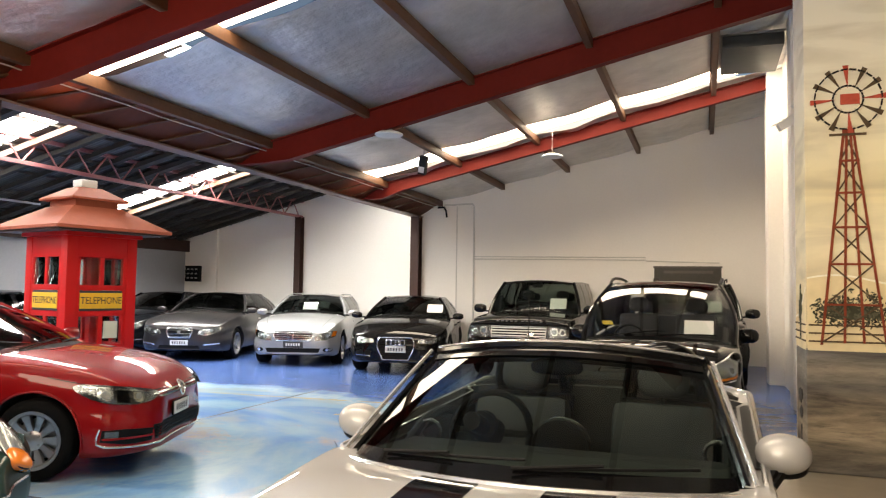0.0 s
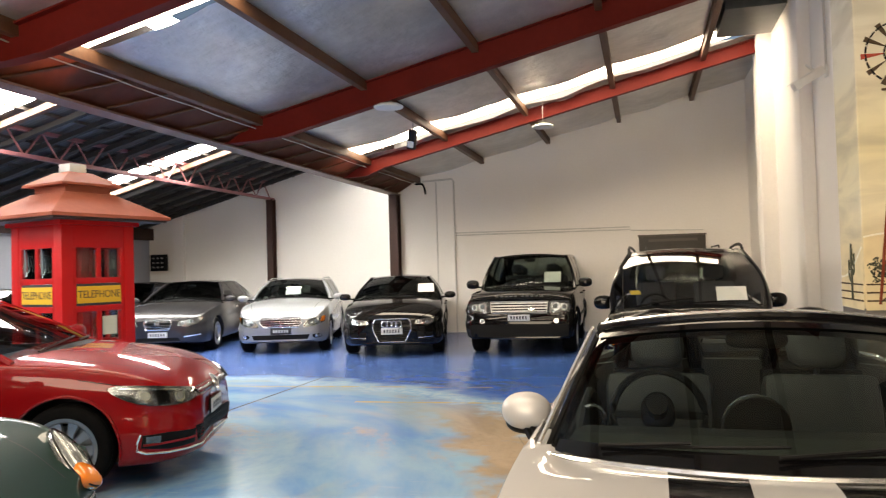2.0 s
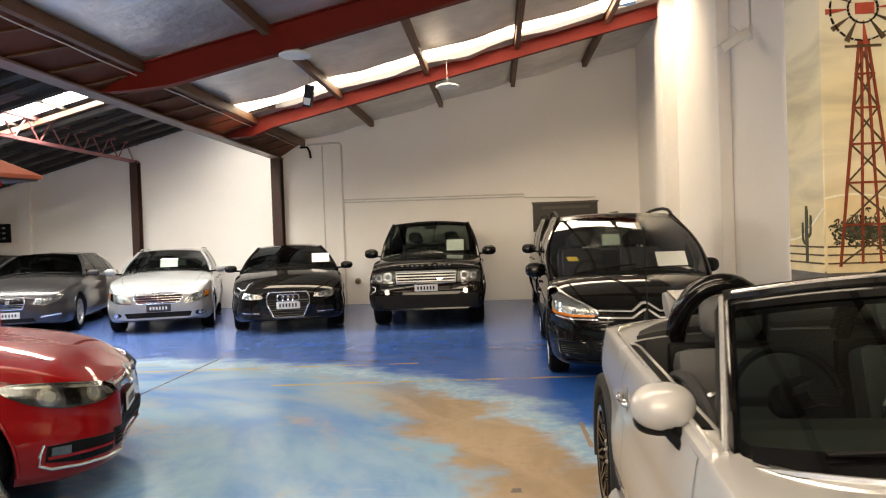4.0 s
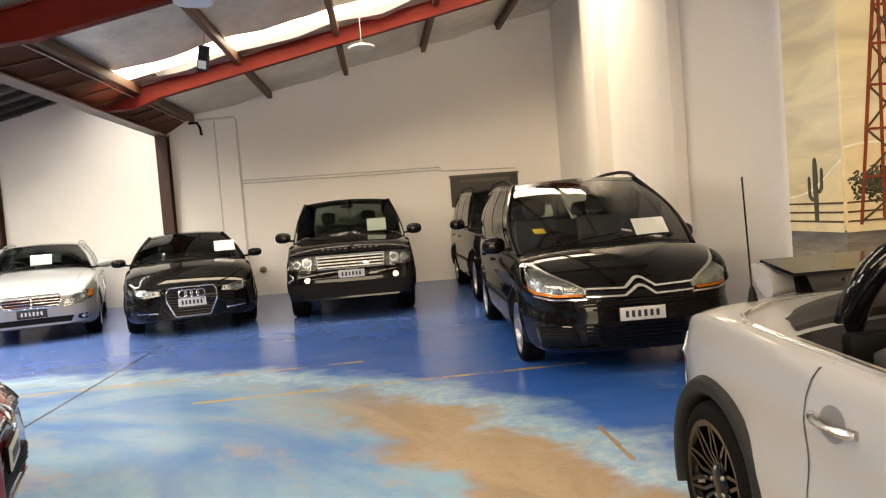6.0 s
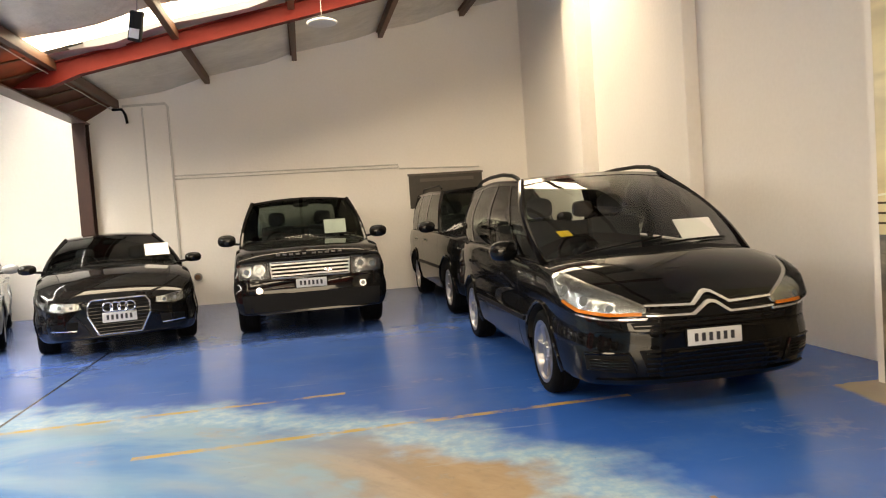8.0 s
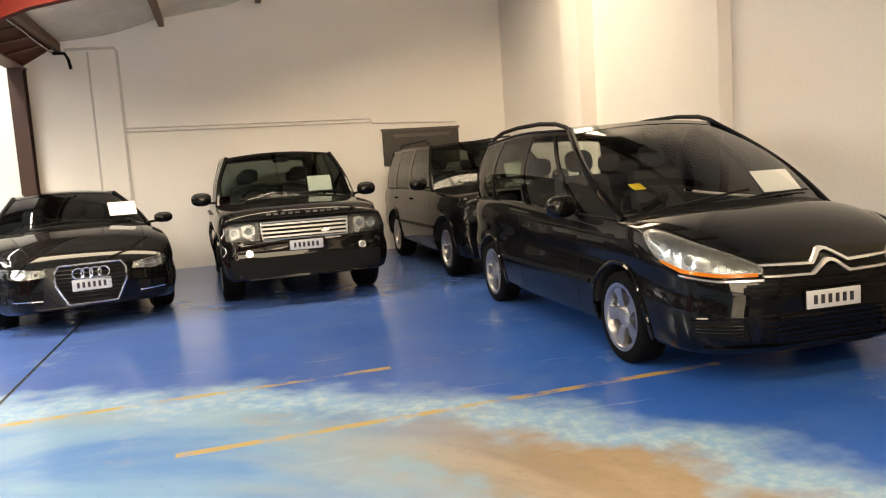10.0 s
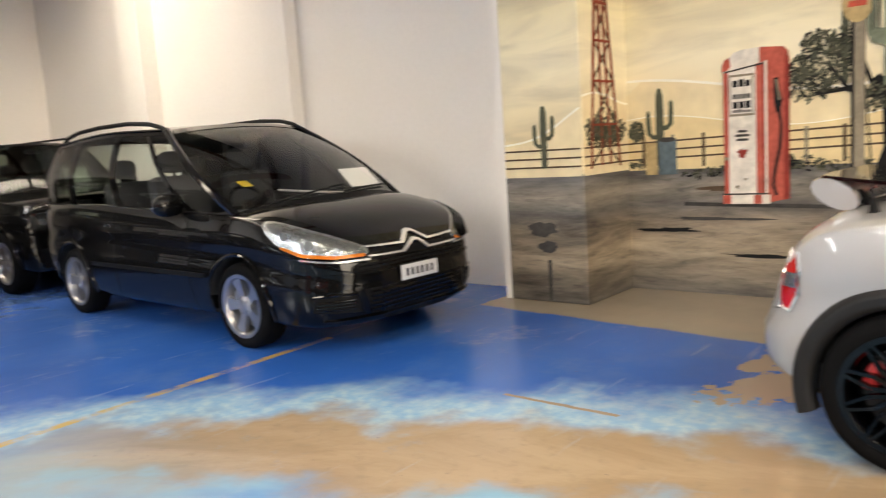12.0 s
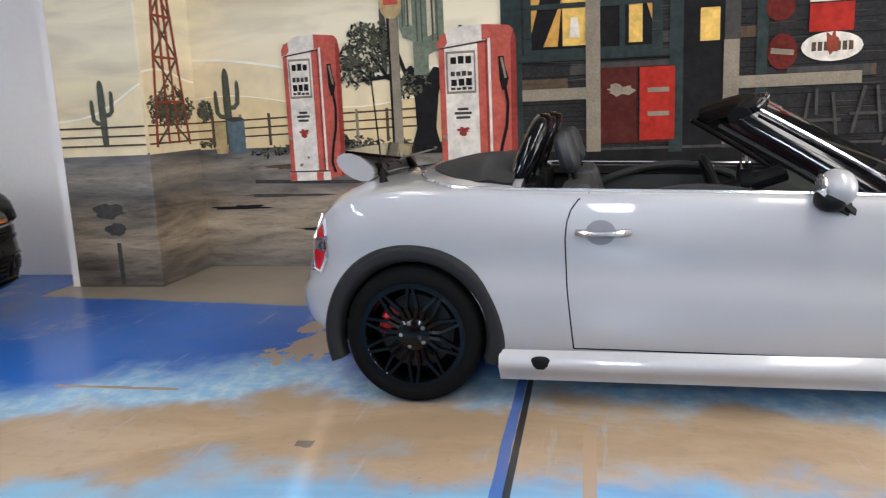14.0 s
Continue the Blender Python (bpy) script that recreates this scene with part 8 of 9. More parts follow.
def pump(y, z0, h, w):
    """Old fuel pump: cream front, red edges, and a red side with its hose and nozzle."""
    def at(a, b):
        return (y - w * (a - 0.5), z0 + h * b)

    def box(a0, a1, b0, b1):
        return [at(a0, b0), at(a1, b0), at(a1, b1), at(a0, b1)]
    p = mp("fuel_pump", [at(0.0, 0.0), at(0.66, 0.0), at(0.66, 0.93), at(0.60, 0.96), at(0.02, 0.93), at(0.0, 0.88)], P_CREAM, 6, None, None, "painted cream and red old fuel pump")
    mp("pump_side", [at(0.64, 0.0), at(0.98, 0.03), at(0.985, 0.90), at(0.955, 0.965), at(0.90, 0.99), at(0.66, 1.0), at(0.64, 0.95)], P_SALMON, 6, None, p)
    mp("side_shade", [at(0.90, 0.02), at(0.98, 0.03), at(0.985, 0.90), at(0.955, 0.965), at(0.92, 0.90)], P_SHADE, 7, None, p)
    mp("pump_edge", box(0.0, 0.075, 0.06, 0.87), P_SALMON, 7, None, p)
    mp("pump_edge", box(0.50, 0.60, 0.05, 0.91), P_SALMON, 7, None, p)
    mp("edge_shade", box(0.595, 0.63, 0.05, 0.92), P_SHADE, 7, None, p)
    mp("edge_light", box(0.63, 0.665, 0.05, 0.93), P_CREAM, 7, None, p)
    cap = [at(-0.015, 0.865), at(-0.015, 0.905), at(0.03, 0.945), at(0.12, 0.965), at(0.16, 0.985), at(0.30, 1.0), at(0.62, 1.005), at(0.70, 0.985), at(0.68, 0.93), at(0.60, 0.905), at(0.30, 0.895), at(0.08, 0.875)]
    mp("pump_cap", cap, P_CREAM, 8, None, p)
    mp("cap_corner", [at(-0.015, 0.868), at(-0.015, 0.905), at(0.03, 0.945), at(0.10, 0.96), at(0.12, 0.90), at(0.08, 0.878)], P_SALMON, 9, None, p)
    mp("cap_corner", [at(0.56, 0.905), at(0.56, 1.003), at(0.66, 1.0), at(0.72, 0.985), at(0.70, 0.925), at(0.62, 0.91)], P_SALMON, 9, None, p)
    mp("cap_line", stroke(at(0.03, 0.865), at(0.62, 0.90), 0.010), P_GREY, 10, None, p)
    mp("pump_foot", box(-0.02, 0.70, -0.005, 0.055), P_CREAM, 9, None, p)
    for a0, a1 in ((-0.02, 0.10), (0.46, 0.58)):
        mp("foot_stripe", box(a0, a1, -0.004, 0.054), P_SALMON, 10, None, p)
    mp("foot_shade", stroke(at(-0.02, 0.06), at(0.68, 0.062), 0.012), P_GREY, 10, None, p)
    mp("dial_frame", box(0.09, 0.47, 0.575, 0.845), P_PALE, 8, None, p)
    mp("dial", box(0.115, 0.45, 0.59, 0.83), P_CREAM, 9, None, p)
    r = random.Random(int(y * 100))
    for b, n, hh in ((0.785, 3, 0.040), (0.70, 4, 0.026), (0.645, 3, 0.040), (0.605, 4, 0.014)):
        for k in range(n):
            a = lerp(0.14, 0.43, (k + 0.12) / n)
            mp("digit_bar", box(a, a + 0.22 / n, b - hh / 2, b + hh / 2 + r.uniform(0, 0.008)), P_DARK if n == 3 else P_GREY, 10, None, p)
    for b, a0, a1 in ((0.475, 0.22, 0.36), (0.448, 0.18, 0.40), (0.420, 0.20, 0.38)):
        mp("letter_bar", box(a0, a1, b - 0.008, b + 0.008), P_GREY, 8, None, p)
    mp("emblem", blotch(*at(0.29, 0.335), w * 0.085, h * 0.026, 8.0, 18, 0.7), P_SHADE, 8, None, p)
    for a, b, q in ((0.04, 0.30, 0.02), (0.33, 0.16, 0.015), (0.20, 0.11, 0.02)):
        mp("paint_chip", blotch(*at(a, b), w * q * 1.5, h * q * 0.6, a * 9, 12, 0.7), P_PALE, 8, None, p)
    # nozzle in its cradle and the looping hose
    mp("nozzle", [at(0.76, 0.80), at(0.83, 0.80), at(0.845, 0.73), at(0.89, 0.66), at(0.86, 0.60), at(0.80, 0.58), at(0.77, 0.65)], P_DARK, 8, None, p)
    mp("nozzle_light", stroke(at(0.80, 0.79), at(0.85, 0.66), w * 0.03), P_PALE, 9, None, p)
    pts = [at(0.84, 0.60), at(0.87, 0.50), at(0.85, 0.36), at(0.78, 0.22), at(0.75, 0.12), at(0.80, 0.05)]
    for a, b in zip(pts, pts[1:]):
        mp("hose", stroke(a, b, w * 0.04), P_DARK, 9, None, p)


pump(6.36, 0.755, 1.19, 0.50)
pump(4.97, 0.71, 1.23, 0.63)
# sign pole
mp("sign_pole", quad(5.61, 5.68, 0.92, 2.30), P_PALE, 7, None, None, "painted pale sign pole")
mp("pole_shade", quad(5.675, 5.70, 0.92, 2.30), P_DARK, 6)
mp("round_sign", ellipse(5.66, 2.16, 0.10, 0.13), P_TAN, 8)
mp("sign_bar", quad(5.60, 5.72, 2.14, 2.18), P_RED, 9)
# shack: weathered boards, windows, door, posts, porch
sh = mp("shack_wall", quad(-1.5, 4.72, 0.80, 4.4), P_BOARD, 3, None, None, "painted weathered timber shack")
for k in range(30):
    z = 0.88 + k * 0.105
    mp("board_line", stroke((4.72, z), (-1.5, z + 0.01), 0.008), P_DARK, 4, None, sh)
for k in range(40):
    z = 0.93 + 0.105 * rng.randrange(0, 20)
    y = rng.uniform(-1.2, 4.4)
    mp("board_tone", quad(y, y + rng.uniform(0.2, 0.8), z - 0.04, z + 0.04), (P_GREY, P_BOARD, P_BROWN)[k % 3], 4, None, sh)
r2 = random.Random(14)
for tone, m in enumerate((P_DARK, P_GREY)):
    mp_many("board_grain", [dab(r2.uniform(-1.4, 4.6), 0.95 + 0.105 * r2.randrange(0, 26) + r2.uniform(-0.03, 0.04), r2.uniform(0.04, 0.22), r2.uniform(0.002, 0.006), r2.uniform(-0.03, 0.03)) for _ in range(420)], m, 4.5 + 0.4 * tone, None, sh)
mp("corner_board", quad(4.62, 4.78, 0.85, 4.4), P_TEAL, 5, None, sh)
# lit window with curtains
mp("window_frame", quad(3.55, 4.60, 1.66, 2.55), P_TEAL, 5, None, sh)
mp("window_dark", quad(3.63, 4.54, 1.72, 2.5), P_DARK, 6, None, sh)
for y0, y1 in ((4.12, 4.30), (3.70, 3.80)):
    mp("lit_pane", quad(y0, y1, 1.74, 2.45), P_YELLOW, 7, None, sh)
for a in (((4.54, 2.5), (4.36, 2.5), (4.54, 1.85)), ((3.63, 2.5), (3.82, 2.5), (3.63, 1.9)), ((4.06, 2.5), (3.96, 2.5), (4.04, 1.80)), ((4.45, 1.74), (4.30, 2.1), (4.34, 1.74))):
    mp("curtain", list(a), P_ORANGE, 8, None, sh)
mp("lamp_shape", [(4.25, 1.80), (4.17, 1.80), (4.185, 1.95), (4.235, 1.95)], P_WHITE, 9, None, sh)
for y in (4.08, 3.85):
    mp("window_bar", quad(y - 0.02, y + 0.02, 1.68, 2.52), P_TEAL, 9, None, sh)
mp("window_bar", quad(3.58, 4.57, 2.02, 2.06), P_TEAL, 9, None, sh)
mp("window_sill", quad(3.50, 4.64, 1.63, 1.68), P_TEAL, 10, None, sh)
# posts and rails
for y, z1 in ((4.07, 1.85), (3.05, 1.72), (1.62, 2.6)):
    mp("porch_post", quad(y - 0.055, y + 0.055, 0.92, z1 + 1.6), P_PALE if y != 3.05 else P_GREY, 10, None, sh)
mp("post_foot", quad(3.0, 3.11, 0.95, 1.72), P_PALE, 11, None, sh)
mp("bench_rail", quad(4.10, 4.62, 1.33, 1.42), P_PALE, 9, None, sh)
mp("bench_rail", quad(2.15, 3.02, 1.36, 1.45), P_PALE, 11, None, sh)
# drinks cooler
cb = mp("drinks_cooler", quad(3.46, 4.02, 0.98, 1.56), P_MAROON, 8, None, sh, "painted dark red cooler")
mp("cooler_door", quad(3.46, 3.72, 1.0, 1.55), P_COOLER, 9, None, cb)
mp("cooler_script", blotch(3.88, 1.38, 0.10, 0.05, 6.1, 18, 0.7), P_PALE, 9, None, cb)
for z in (1.18, 1.36):
    mp("cooler_bar", quad(3.50, 3.66, z, z + 0.035), P_PALE, 10, None, cb)
mp("cooler_seam", quad(3.72, 3.735, 1.0, 1.55), P_DARK, 10, None, cb)
# doorway
mp("doorway", quad(3.08, 3.44, 0.90, 2.6), P_DARK, 7, None, sh)
mp("door_post", quad(3.40, 3.50, 0.90, 2.7), P_TEAL, 8, None, sh)
mp("door_glow", quad(3.14, 3.28, 1.72, 1.96), P_YELLOW, 8, None, sh)
mp("door_glow", quad(3.14, 3.26, 2.02, 2.3), P_ORANGE, 8, None, sh)
mp("teal_post", quad(2.80, 2.88, 0.95, 2.8), P_TEAL, 8, None, sh)
# tin signs, drawn as plain shapes
mp("round_tin_sign", ellipse(2.70, 1.61, 0.105, 0.13), P_SIGN, 9, None, sh)
mp("sign_bar", stroke((2.78, 1.62), (2.62, 1.60), 0.04), P_PALE, 10, None, sh)
mp("round_tin_sign", ellipse(2.72, 1.93, 0.10, 0.10), P_SIGN, 9, None, sh)
mp("square_tin_sign", quad(2.22, 2.52, 1.74, 1.94), P_COOLER, 9, None, sh)
mp("square_tin_sign", quad(2.22, 2.52, 1.95, 2.12), P_WHITE, 9, None, sh)
mp("oval_tin_sign", ellipse(2.36, 1.63, 0.21, 0.105), P_WHITE, 9, None, sh)
for k in range(7):
    y = 2.50 - 0.042 * k
    mp("sign_bar", quad(y - 0.03, y, 1.60, 1.665), P_BROWN, 10, None, sh)
mp("sign_flash", blotch(2.36, 1.66, 0.05, 0.07, 3.0, 14, 0.6), P_RUST, 10, None, sh)
# chair and clutter on the porch
for a, b in (((2.55, 0.95), (2.50, 1.30)), ((2.30, 0.95), (2.34, 1.30)), ((2.56, 1.10), (2.28, 1.10)), ((2.20, 1.0), (2.12, 1.34)), ((2.0, 1.0), (2.04, 1.34)), ((2.22, 1.14), (1.98, 1.14)), ((2.45, 1.14), (2.45, 1.33)), ((1.92, 0.9), (1.72, 1.5)), ((1.98, 0.9), (1.78, 1.5))):
    mp("chair_stick", stroke(a, b, 0.022), P_GREY if a[0] > 1.95 else P_DARK, 10, None, sh)
mp("porch_floor", quad(-1.5, 4.75, 0.80, 0.95), P_DARK, 6, None, sh)
mp("porch_edge", stroke((4.75, 0.94), (-1.5, 0.92), 0.02), P_GREY, 7, None, sh)
# stump painted on the pier
mp("painted_stump", blotch(7.85, 0.62, 0.14, 0.06, 7.7, 18, 0.3), P_GREY, 3, "pier")
mp("stump_shade", blotch(7.80, 0.47, 0.09, 0.05, 5.7, 18, 0.4), P_GREY, 3, "pier")
mp("stump_post", quad(7.78, 7.81, 0.02, 0.36), P_GREY, 4, "pier")

# ---------------------------------------------------------------- telephone box
def text_mesh(body, size, depth):
    cu = bpy.data.curves.new("lettering", "FONT")
    cu.body, cu.size, cu.extrude, cu.align_x, cu.align_y = body, size, depth, "CENTER", "CENTER"
    ob = new("lettering", cu)
    bpy.context.view_layer.update()
    me = bpy.data.meshes.new_from_object(ob.evaluated_get(bpy.context.evaluated_depsgraph_get()))
    bpy.data.objects.remove(ob)
    bpy.data.curves.remove(cu)
    return me


def telephone_box(x, y, heading):
    RED = mat("glossy_red_paint", (0.48, 0.008, 0.010), 0.48, grain=0.10, scale=6, spec=0.25, stain=0.12)
    ROOF = mat("faded_terracotta_red", (0.30, 0.085, 0.052), 0.75, spec=0.2, grain=0.16, scale=10, stain=0.22)
    YEL = mat("yellow_sign", (0.72, 0.42, 0.03), 0.45, grain=0.05, scale=20)
    box = thing("telephone_box", "bright red timber telephone box with a tiered pagoda roof", "telephone box", pose(x, y, 0, 0, 0, heading))
    h, e = 0.44, 2.08
    part("plinth", bm_box(-h - 0.02, h + 0.02, -h - 0.02, h + 0.02, 0, 0.10, bevel=0.01), RED, box)
    for sx in (-1, 1):
        for sy in (-1, 1):
            part("corner_post", bm_box(min(sx * h, sx * (h - 0.13)), max(sx * h, sx * (h - 0.13)), min(sy * h, sy * (h - 0.13)), max(sy * h, sy * (h - 0.13)), 0.10, e, bevel=0.008), RED, box)
    for k in range(4):
        side = part("side_frame", bm_box(h - 0.035, h - 0.01, -0.31, 0.31, 0.10, 0.42, bevel=0.004), RED, box)
        side.matrix_basis = pose(0, 0, 0, 0, 0, 90 * k)

        def rail(nm, y0, y1, z0, z1, x0=h - 0.04, x1=h - 0.008, m=RED):
            o = part(nm, bm_box(x0, x1, y0, y1, z0, z1, bevel=0.003), m, side)
            return o
        for z0, z1 in ((0.78, 0.83), (1.16, 1.22), (1.46, 1.52), (1.84, e)):
            rail("rail", -0.31, 0.31, z0, z1)
        for z0, z1 in ((0.42, 0.78), (0.83, 1.16), (1.52, 1.84)):
            rail("mullion", -0.025, 0.025, z0, z1)
        for y0, y1 in ((-0.31, -0.27), (0.27, 0.31)):
            rail("stile", y0, y1, 0.42, 1.84)
        for z0, z1 in ((0.42, 0.78), (0.83, 1.16), (1.52, 1.84)):
            for y0, y1 in ((-0.27, -0.025), (0.025, 0.27)):
                p = rail("pane", y0, y1, z0, z1, h - 0.028, h - 0.022, BOX_GLASS)
                p.visible_shadow = False
        rail("sign_board", -0.27, 0.27, 1.225, 1.455, h - 0.03, h - 0.012, INK)
        sg = rail("sign", -0.265, 0.265, 1.25, 1.43, h - 0.012, h - 0.004, YEL)
        sg["label"] = "yellow sign reading TELEPHONE in dark letters"
        t = new("lettering", text_mesh("TELEPHONE", 0.115, 0.001))
        t.data.materials.append(INK)
        t.parent = side
        t.matrix_basis = pose(h - 0.0025, 0, 1.34, 90, 0, 90)
        t.scale = (0.82, 1.0, 1.0)
        if k in (0, 3):
            part("notice", bm_box(h - 0.05, h - 0.046, 0.06, 0.24, 0.90, 1.10), PAPER, side)

    def hip(z0, r0, z1, r1, bm, t=0.03):
        a = [bm.verts.new((sx * r0, sy * r0, z0)) for sx, sy in ((-1, -1), (1, -1), (1, 1), (-1, 1))]
        b = [bm.verts.new((sx * r1, sy * r1, z1)) for sx, sy in ((-1, -1), (1, -1), (1, 1), (-1, 1))]
        c = [bm.verts.new((v.co.x, v.co.y, z0 - t)) for v in a]
        for k in range(4):
            bm.faces.new((a[k], a[(k + 1) % 4], b[(k + 1) % 4], b[k]))
            bm.faces.new((c[k], c[(k + 1) % 4], a[(k + 1) % 4], a[k]))
        bm.faces.new(b), bm.faces.new(c)
    bm = bmesh.new(); hip(e + 0.10, 0.72, e + 0.36, 0.30, bm, 0.035)
    part("lower_roof", bm, ROOF, box, "faded red pagoda roof tier", smooth=False)
    part("eaves_board", bm_box(-h - 0.04, h + 0.04, -h - 0.04, h + 0.04, e, e + 0.066), RED, box)
    # thin board under the roof, with the eaves' shade put into its dark colour
    part("eaves_shadow_gap", bm_box(-0.69, 0.69, -0.69, 0.69, e + 0.045, e + 0.064), mat("eaves_shade", (0.05, 0.03, 0.025), 0.8), box)
    part("roof_neck", bm_box(-0.27, 0.27, -0.27, 0.27, e + 0.33, e + 0.47), ROOF, box)
    bm = bmesh.new(); hip(e + 0.46, 0.36, e + 0.60, 0.14, bm, 0.025)
    part("upper_roof", bm, ROOF, box, "faded red upper roof tier", smooth=False)
    part("roof_lamp", bm_box(-0.10, 0.10, -0.10, 0.10, e + 0.601, e + 0.70, bevel=0.01), WHITE_PLASTIC, box)
    return box


telephone_box(-7.40, 7.32, -15)

# ---------------------------------------------------------------- fixtures
def pipe_run(name, pts, r, m, label, category):
    return single(name, bm_tube(pts, r, 8), m, label, category, "structure")


CONDUIT = mat("painted_conduit", (0.66, 0.63, 0.59), 0.6, grain=0.05, scale=20)
yb = YB - 0.02
pipe_run("conduit_1", [(-5.70, yb, 2.32), (-1.60, yb, 2.30)], 0.014, CONDUIT, "white painted conduit along the end wall", "conduit")
pipe_run("conduit_2", [(-5.70, yb, 2.38), (-1.60, yb, 2.36), (-1.58, yb, 2.28), (-0.02, yb, 2.235)], 0.014, CONDUIT, "white painted conduit along the end wall", "conduit")
pipe_run("conduit_3", [(-6.45, yb, 3.66), (-5.72, yb, 3.68), (-5.68, yb, 3.62), (-5.68, yb, 0.0)], 0.022, CONDUIT, "white painted conduit bent down the wall", "conduit")
pipe_run("conduit_4", [(-6.12, yb, 3.62), (-6.12, yb, 0.0)], 0.016, CONDUIT, "white painted conduit down the wall", "conduit")
single("wall_chase", bm_box(-6.10, -5.70, YB - 0.035, YB - 0.001, 0, 3.62), WALL, "shallow white painted pier on the end wall", "pier", "structure", smooth=False)
single("wall_pier_3", bm_box(-13.35, -13.05, YB - 0.10, YB, 0, 3.6, bevel=0.01), WALL, "white painted pier in the far bay", "pier", "structure", smooth=False)

b = thing("notice_board", "dark framed sign board fixed to the wall", "notice board")
part("board", bm_box(-1.41, 0.02, YB - 0.035, YB - 0.003, 1.50, 2.13, bevel=0.006), mat("dark_grey_board", (0.055, 0.048, 0.040), 0.6, grain=0.2, scale=14), b)
part("frame", bm_box(-1.43, 0.04, YB - 0.045, YB - 0.004, 2.12, 2.16, bevel=0.006), mat("board_frame", (0.10, 0.085, 0.07), 0.5), b)
part("letter_bar", bm_box(-1.2, -0.15, YB - 0.039, YB - 0.0355, 2.0, 2.06), mat("board_frame", (0.10, 0.085, 0.07), 0.5), b)

sp = thing("wall_speaker", "black box with small lamps on the far wall", "wall speaker")
part("case", bm_box(-14.02, -13.58, YB - 0.16, YB - 0.002, 1.68, 2.12, bevel=0.015), BLACK_PLASTIC, sp)
for i in range(3):
    for j in range(3):
        part("lamp_cell", bm_box(-13.95 + 0.13 * i, -13.88 + 0.13 * i, YB - 0.168, YB - 0.159, 1.76 + 0.12 * j, 1.80 + 0.12 * j), GREY_METAL, sp)

hv = thing("valve", "brown rusty valve on a stub at the wall's foot", "valve")
part("body", bm_lathe([(0.02, 0.0), (0.05, 0.02), (0.05, 0.07), (0.03, 0.10), (0.0001, 0.10)], 16, "y", at=(-5.40, YB - 0.11, 0.52)), mat("rusty_brass", (0.20, 0.11, 0.06), 0.6, 0.4, grain=0.2, scale=30), hv)
part("flange", bm_lathe([(0.0001, 0.0), (0.075, 0.0), (0.075, 0.012), (0.0001, 0.012)], 18, "y", at=(-5.40, YB - 0.014, 0.52)), GREY_METAL, hv)

GLOW_LAMP = mat("lamp_disc_white", (0.75, 0.74, 0.71), 0.45)


def disc_lamp(x, y, z, ztop):
    l = thing("pendant_lamp", "flat white disc hanging on a thin cord", "pendant lamp", group="disc lamps under the roof")
    part("disc", bm_lathe([(0.0001, 0.05), (0.06, 0.05), (0.15, 0.035), (0.20, 0.012), (0.205, 0.0), (0.19, -0.016), (0.0001, -0.022)], 28, "z", at=(x, y, z)), GLOW_LAMP, l)
    part("cord", bm_tube([(x, y, z + 0.045), (x, y, ztop)], 0.004, 6), CONDUIT, l)
    part("bracket", bm_box(x - 0.05, x + 0.05, y - 0.03, y + 0.03, z + 0.05, z + 0.075), GREY_METAL, l)


disc_lamp(-4.61, 10.05, 3.745, roof_z(-4.61) - 0.43)
disc_lamp(-2.99, 13.91, 4.03, roof_z(-2.99) - 0.05)

sl = thing("spot_lamp", "dark floodlight tilted down under the roof", "spot lamp")
part("case", bm_box(-0.07, 0.07, -0.06, 0.06, -0.17, 0.17, bevel=0.012), GREY_PLASTIC, sl)
part("lens", bm_box(-0.055, 0.055, -0.066, -0.061, -0.13, -0.02), WHITE_PLASTIC, sl)
part("bracket", bm_bar((0, 0, 0.15), (-0.02, 0, 0.36), 0.03, 0.01), GREY_METAL, sl)
sl.matrix_world = pose(-5.17, 12.95, 3.80, 20, 14, 0)


def cctv(x, y, z, yaw):
    c = thing("security_camera", "white bullet security camera on a wall bracket", "security camera", pose(x, y, z, 0, 0, yaw))
    part("housing", bm_box(-0.52, -0.10, -0.055, 0.055, -0.12, -0.02, bevel=0.012), WHITE_PLASTIC, c).matrix_basis = pose(0, 0, 0.02, 0, -30, 0)
    part("sunshield", bm_box(-0.56, -0.10, -0.065, 0.065, -0.018, -0.008, bevel=0.003), WHITE_PLASTIC, c).matrix_basis = pose(0, 0, 0.02, 0, -30, 0)
    part("arm", bm_tube([(0.0, 0, -0.10), (-0.12, 0, -0.13), (-0.26, 0, -0.02)], 0.016, 8), WHITE_PLASTIC, c)
    part("base", bm_box(-0.02, 0.0, -0.05, 0.05, -0.18, -0.02, bevel=0.005), WHITE_PLASTIC, c)


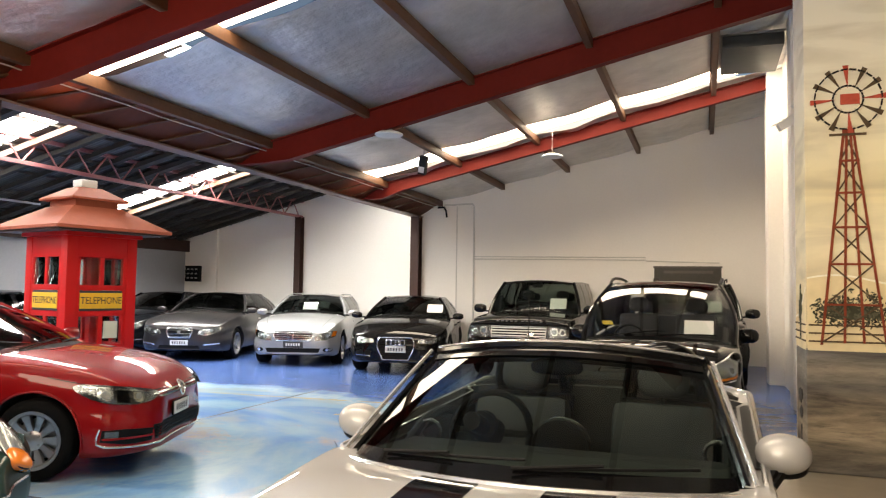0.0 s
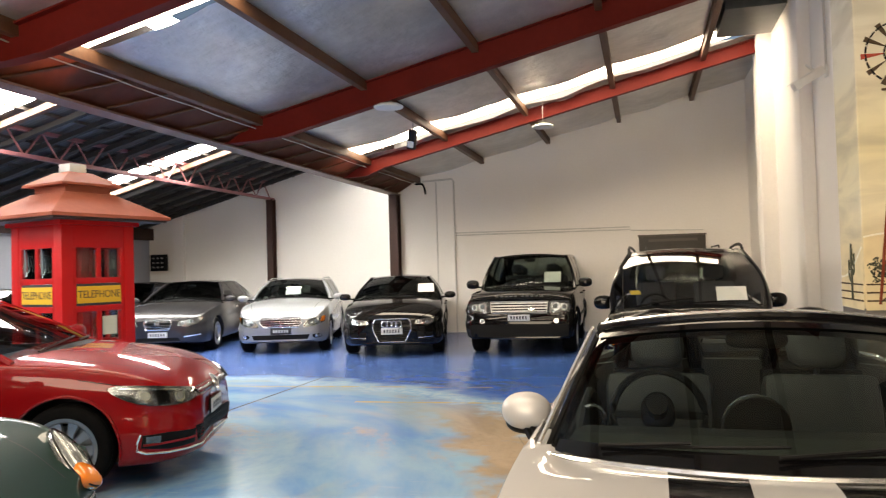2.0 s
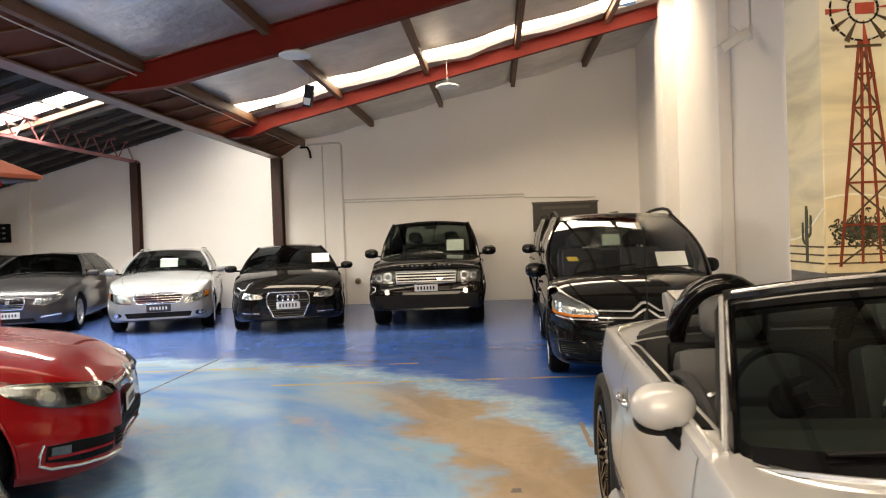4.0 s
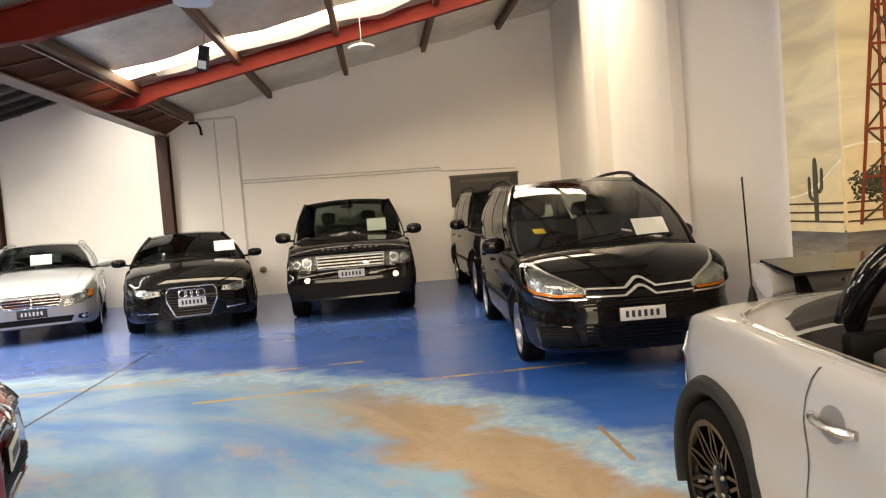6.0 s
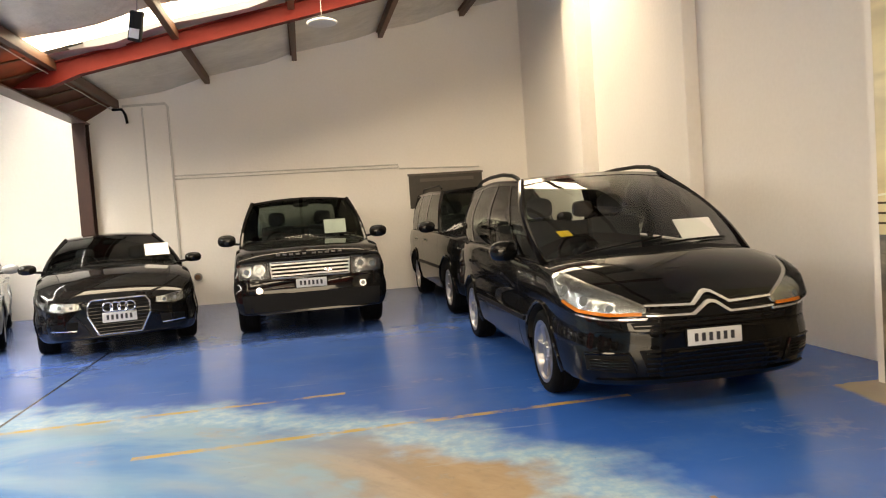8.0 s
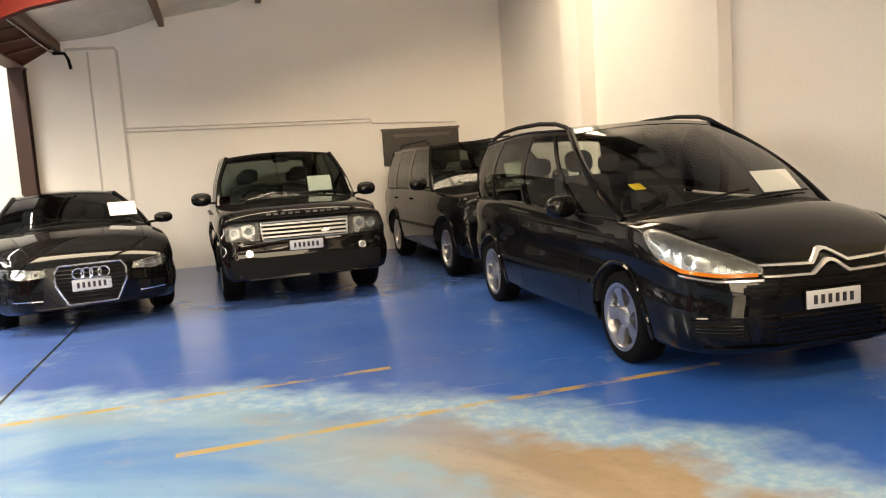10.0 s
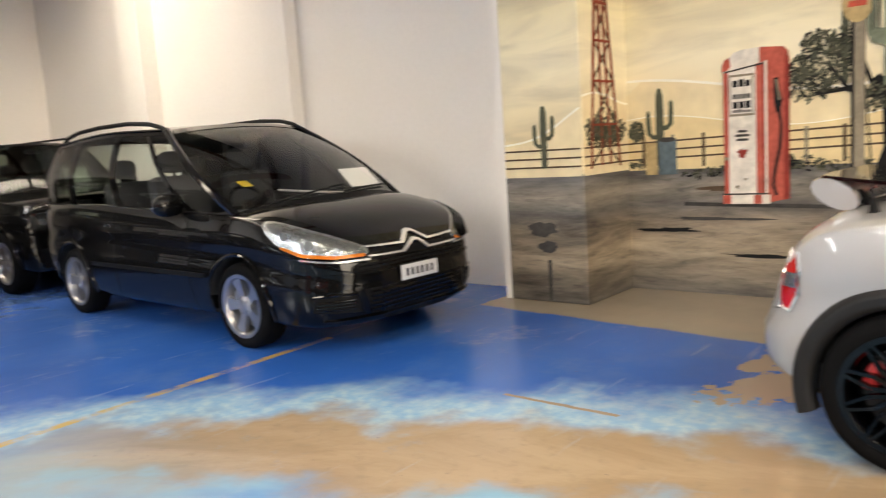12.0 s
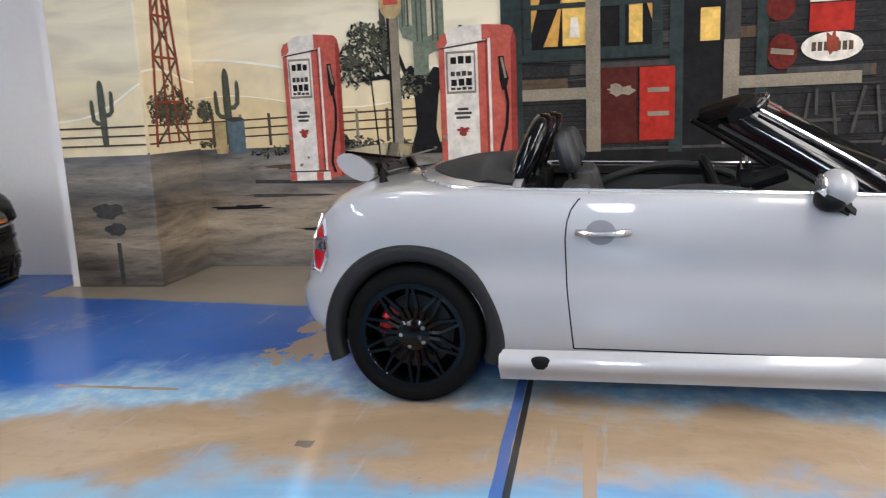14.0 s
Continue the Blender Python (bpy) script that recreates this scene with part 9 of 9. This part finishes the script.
cctv(XR, 10.45, 3.92, 12)
pipe_run("conduit_5", [(XR - 0.014, 10.45, 3.8), (XR - 0.014, 10.45, 5.4)], 0.014, CONDUIT, "white conduit up the side wall", "conduit")

du = thing("roof_heater", "dark boxed unit hung under the roof", "roof heater")
part("case", bm_box(-0.08, 0.74, 11.6, 13.0, roof_z(0.3) - 0.30, roof_z(0.3) - 0.12, bevel=0.01), mat("dark_galvanised", (0.07, 0.075, 0.075), 0.4, 0.7, grain=0.25, scale=8), du)
part("lid", bm_box(-0.10, 0.76, 11.58, 13.02, roof_z(0.3) - 0.12, roof_z(0.3) - 0.09), GREY_METAL, du)

# cable looped under the near rafter and along the girder
CABLE = mat("white_cable", (0.55, 0.52, 0.47), 0.6)
pipe_run("cable_1", [(-6.72, 5.45, 3.9), (-6.80, 5.48, 3.70), (-7.0, 5.5, 3.62), (-7.10, 5.52, 3.5), (-7.02, 5.5, 3.30), (-7.06, 5.53, 3.2)], 0.010, CABLE, "white cable looped at the column head", "cable")
pipe_run("cable_2", [(-6.62, y, 3.60 - 0.012 * math.sin(math.pi * ((y - 1.0) % 1.5) / 1.5)) for y in np.linspace(1.0, 17.8, 90)], 0.008, CABLE, "white cable clipped along the roof edge", "cable")
pipe_run("pipe_1", [(-6.62, YB - 0.05, 3.60), (-6.45, YB - 0.05, 3.60), (-6.40, YB - 0.05, 3.50), (-6.38, YB - 0.05, 3.35)], 0.025, BLACK_PLASTIC, "short black pipe bend at the wall head", "pipe")

# price cards lean on the inside of the windscreens
price_card(pose(-2.99, 14.62, 1.215, 0, 0, -88) @ pose(0, 0, 0, 0, -28, 0))
price_card(pose(-0.20, 14.60, 1.215, 0, 0, -90) @ pose(0, 0, 0, 0, -28, 0))
price_card(pose(-0.40, 8.99, 1.080, 0, 0, -91) @ pose(0, 0, 0, 0, -48, 0))
price_card(pose(-5.42, 14.42, 1.09, 0, 0, -76) @ pose(0, 0, 0, 0, -45, 0))
price_card(pose(-8.38, 14.72, 1.08, 0, 0, -72) @ pose(0, 0, 0, 0, -45, 0))
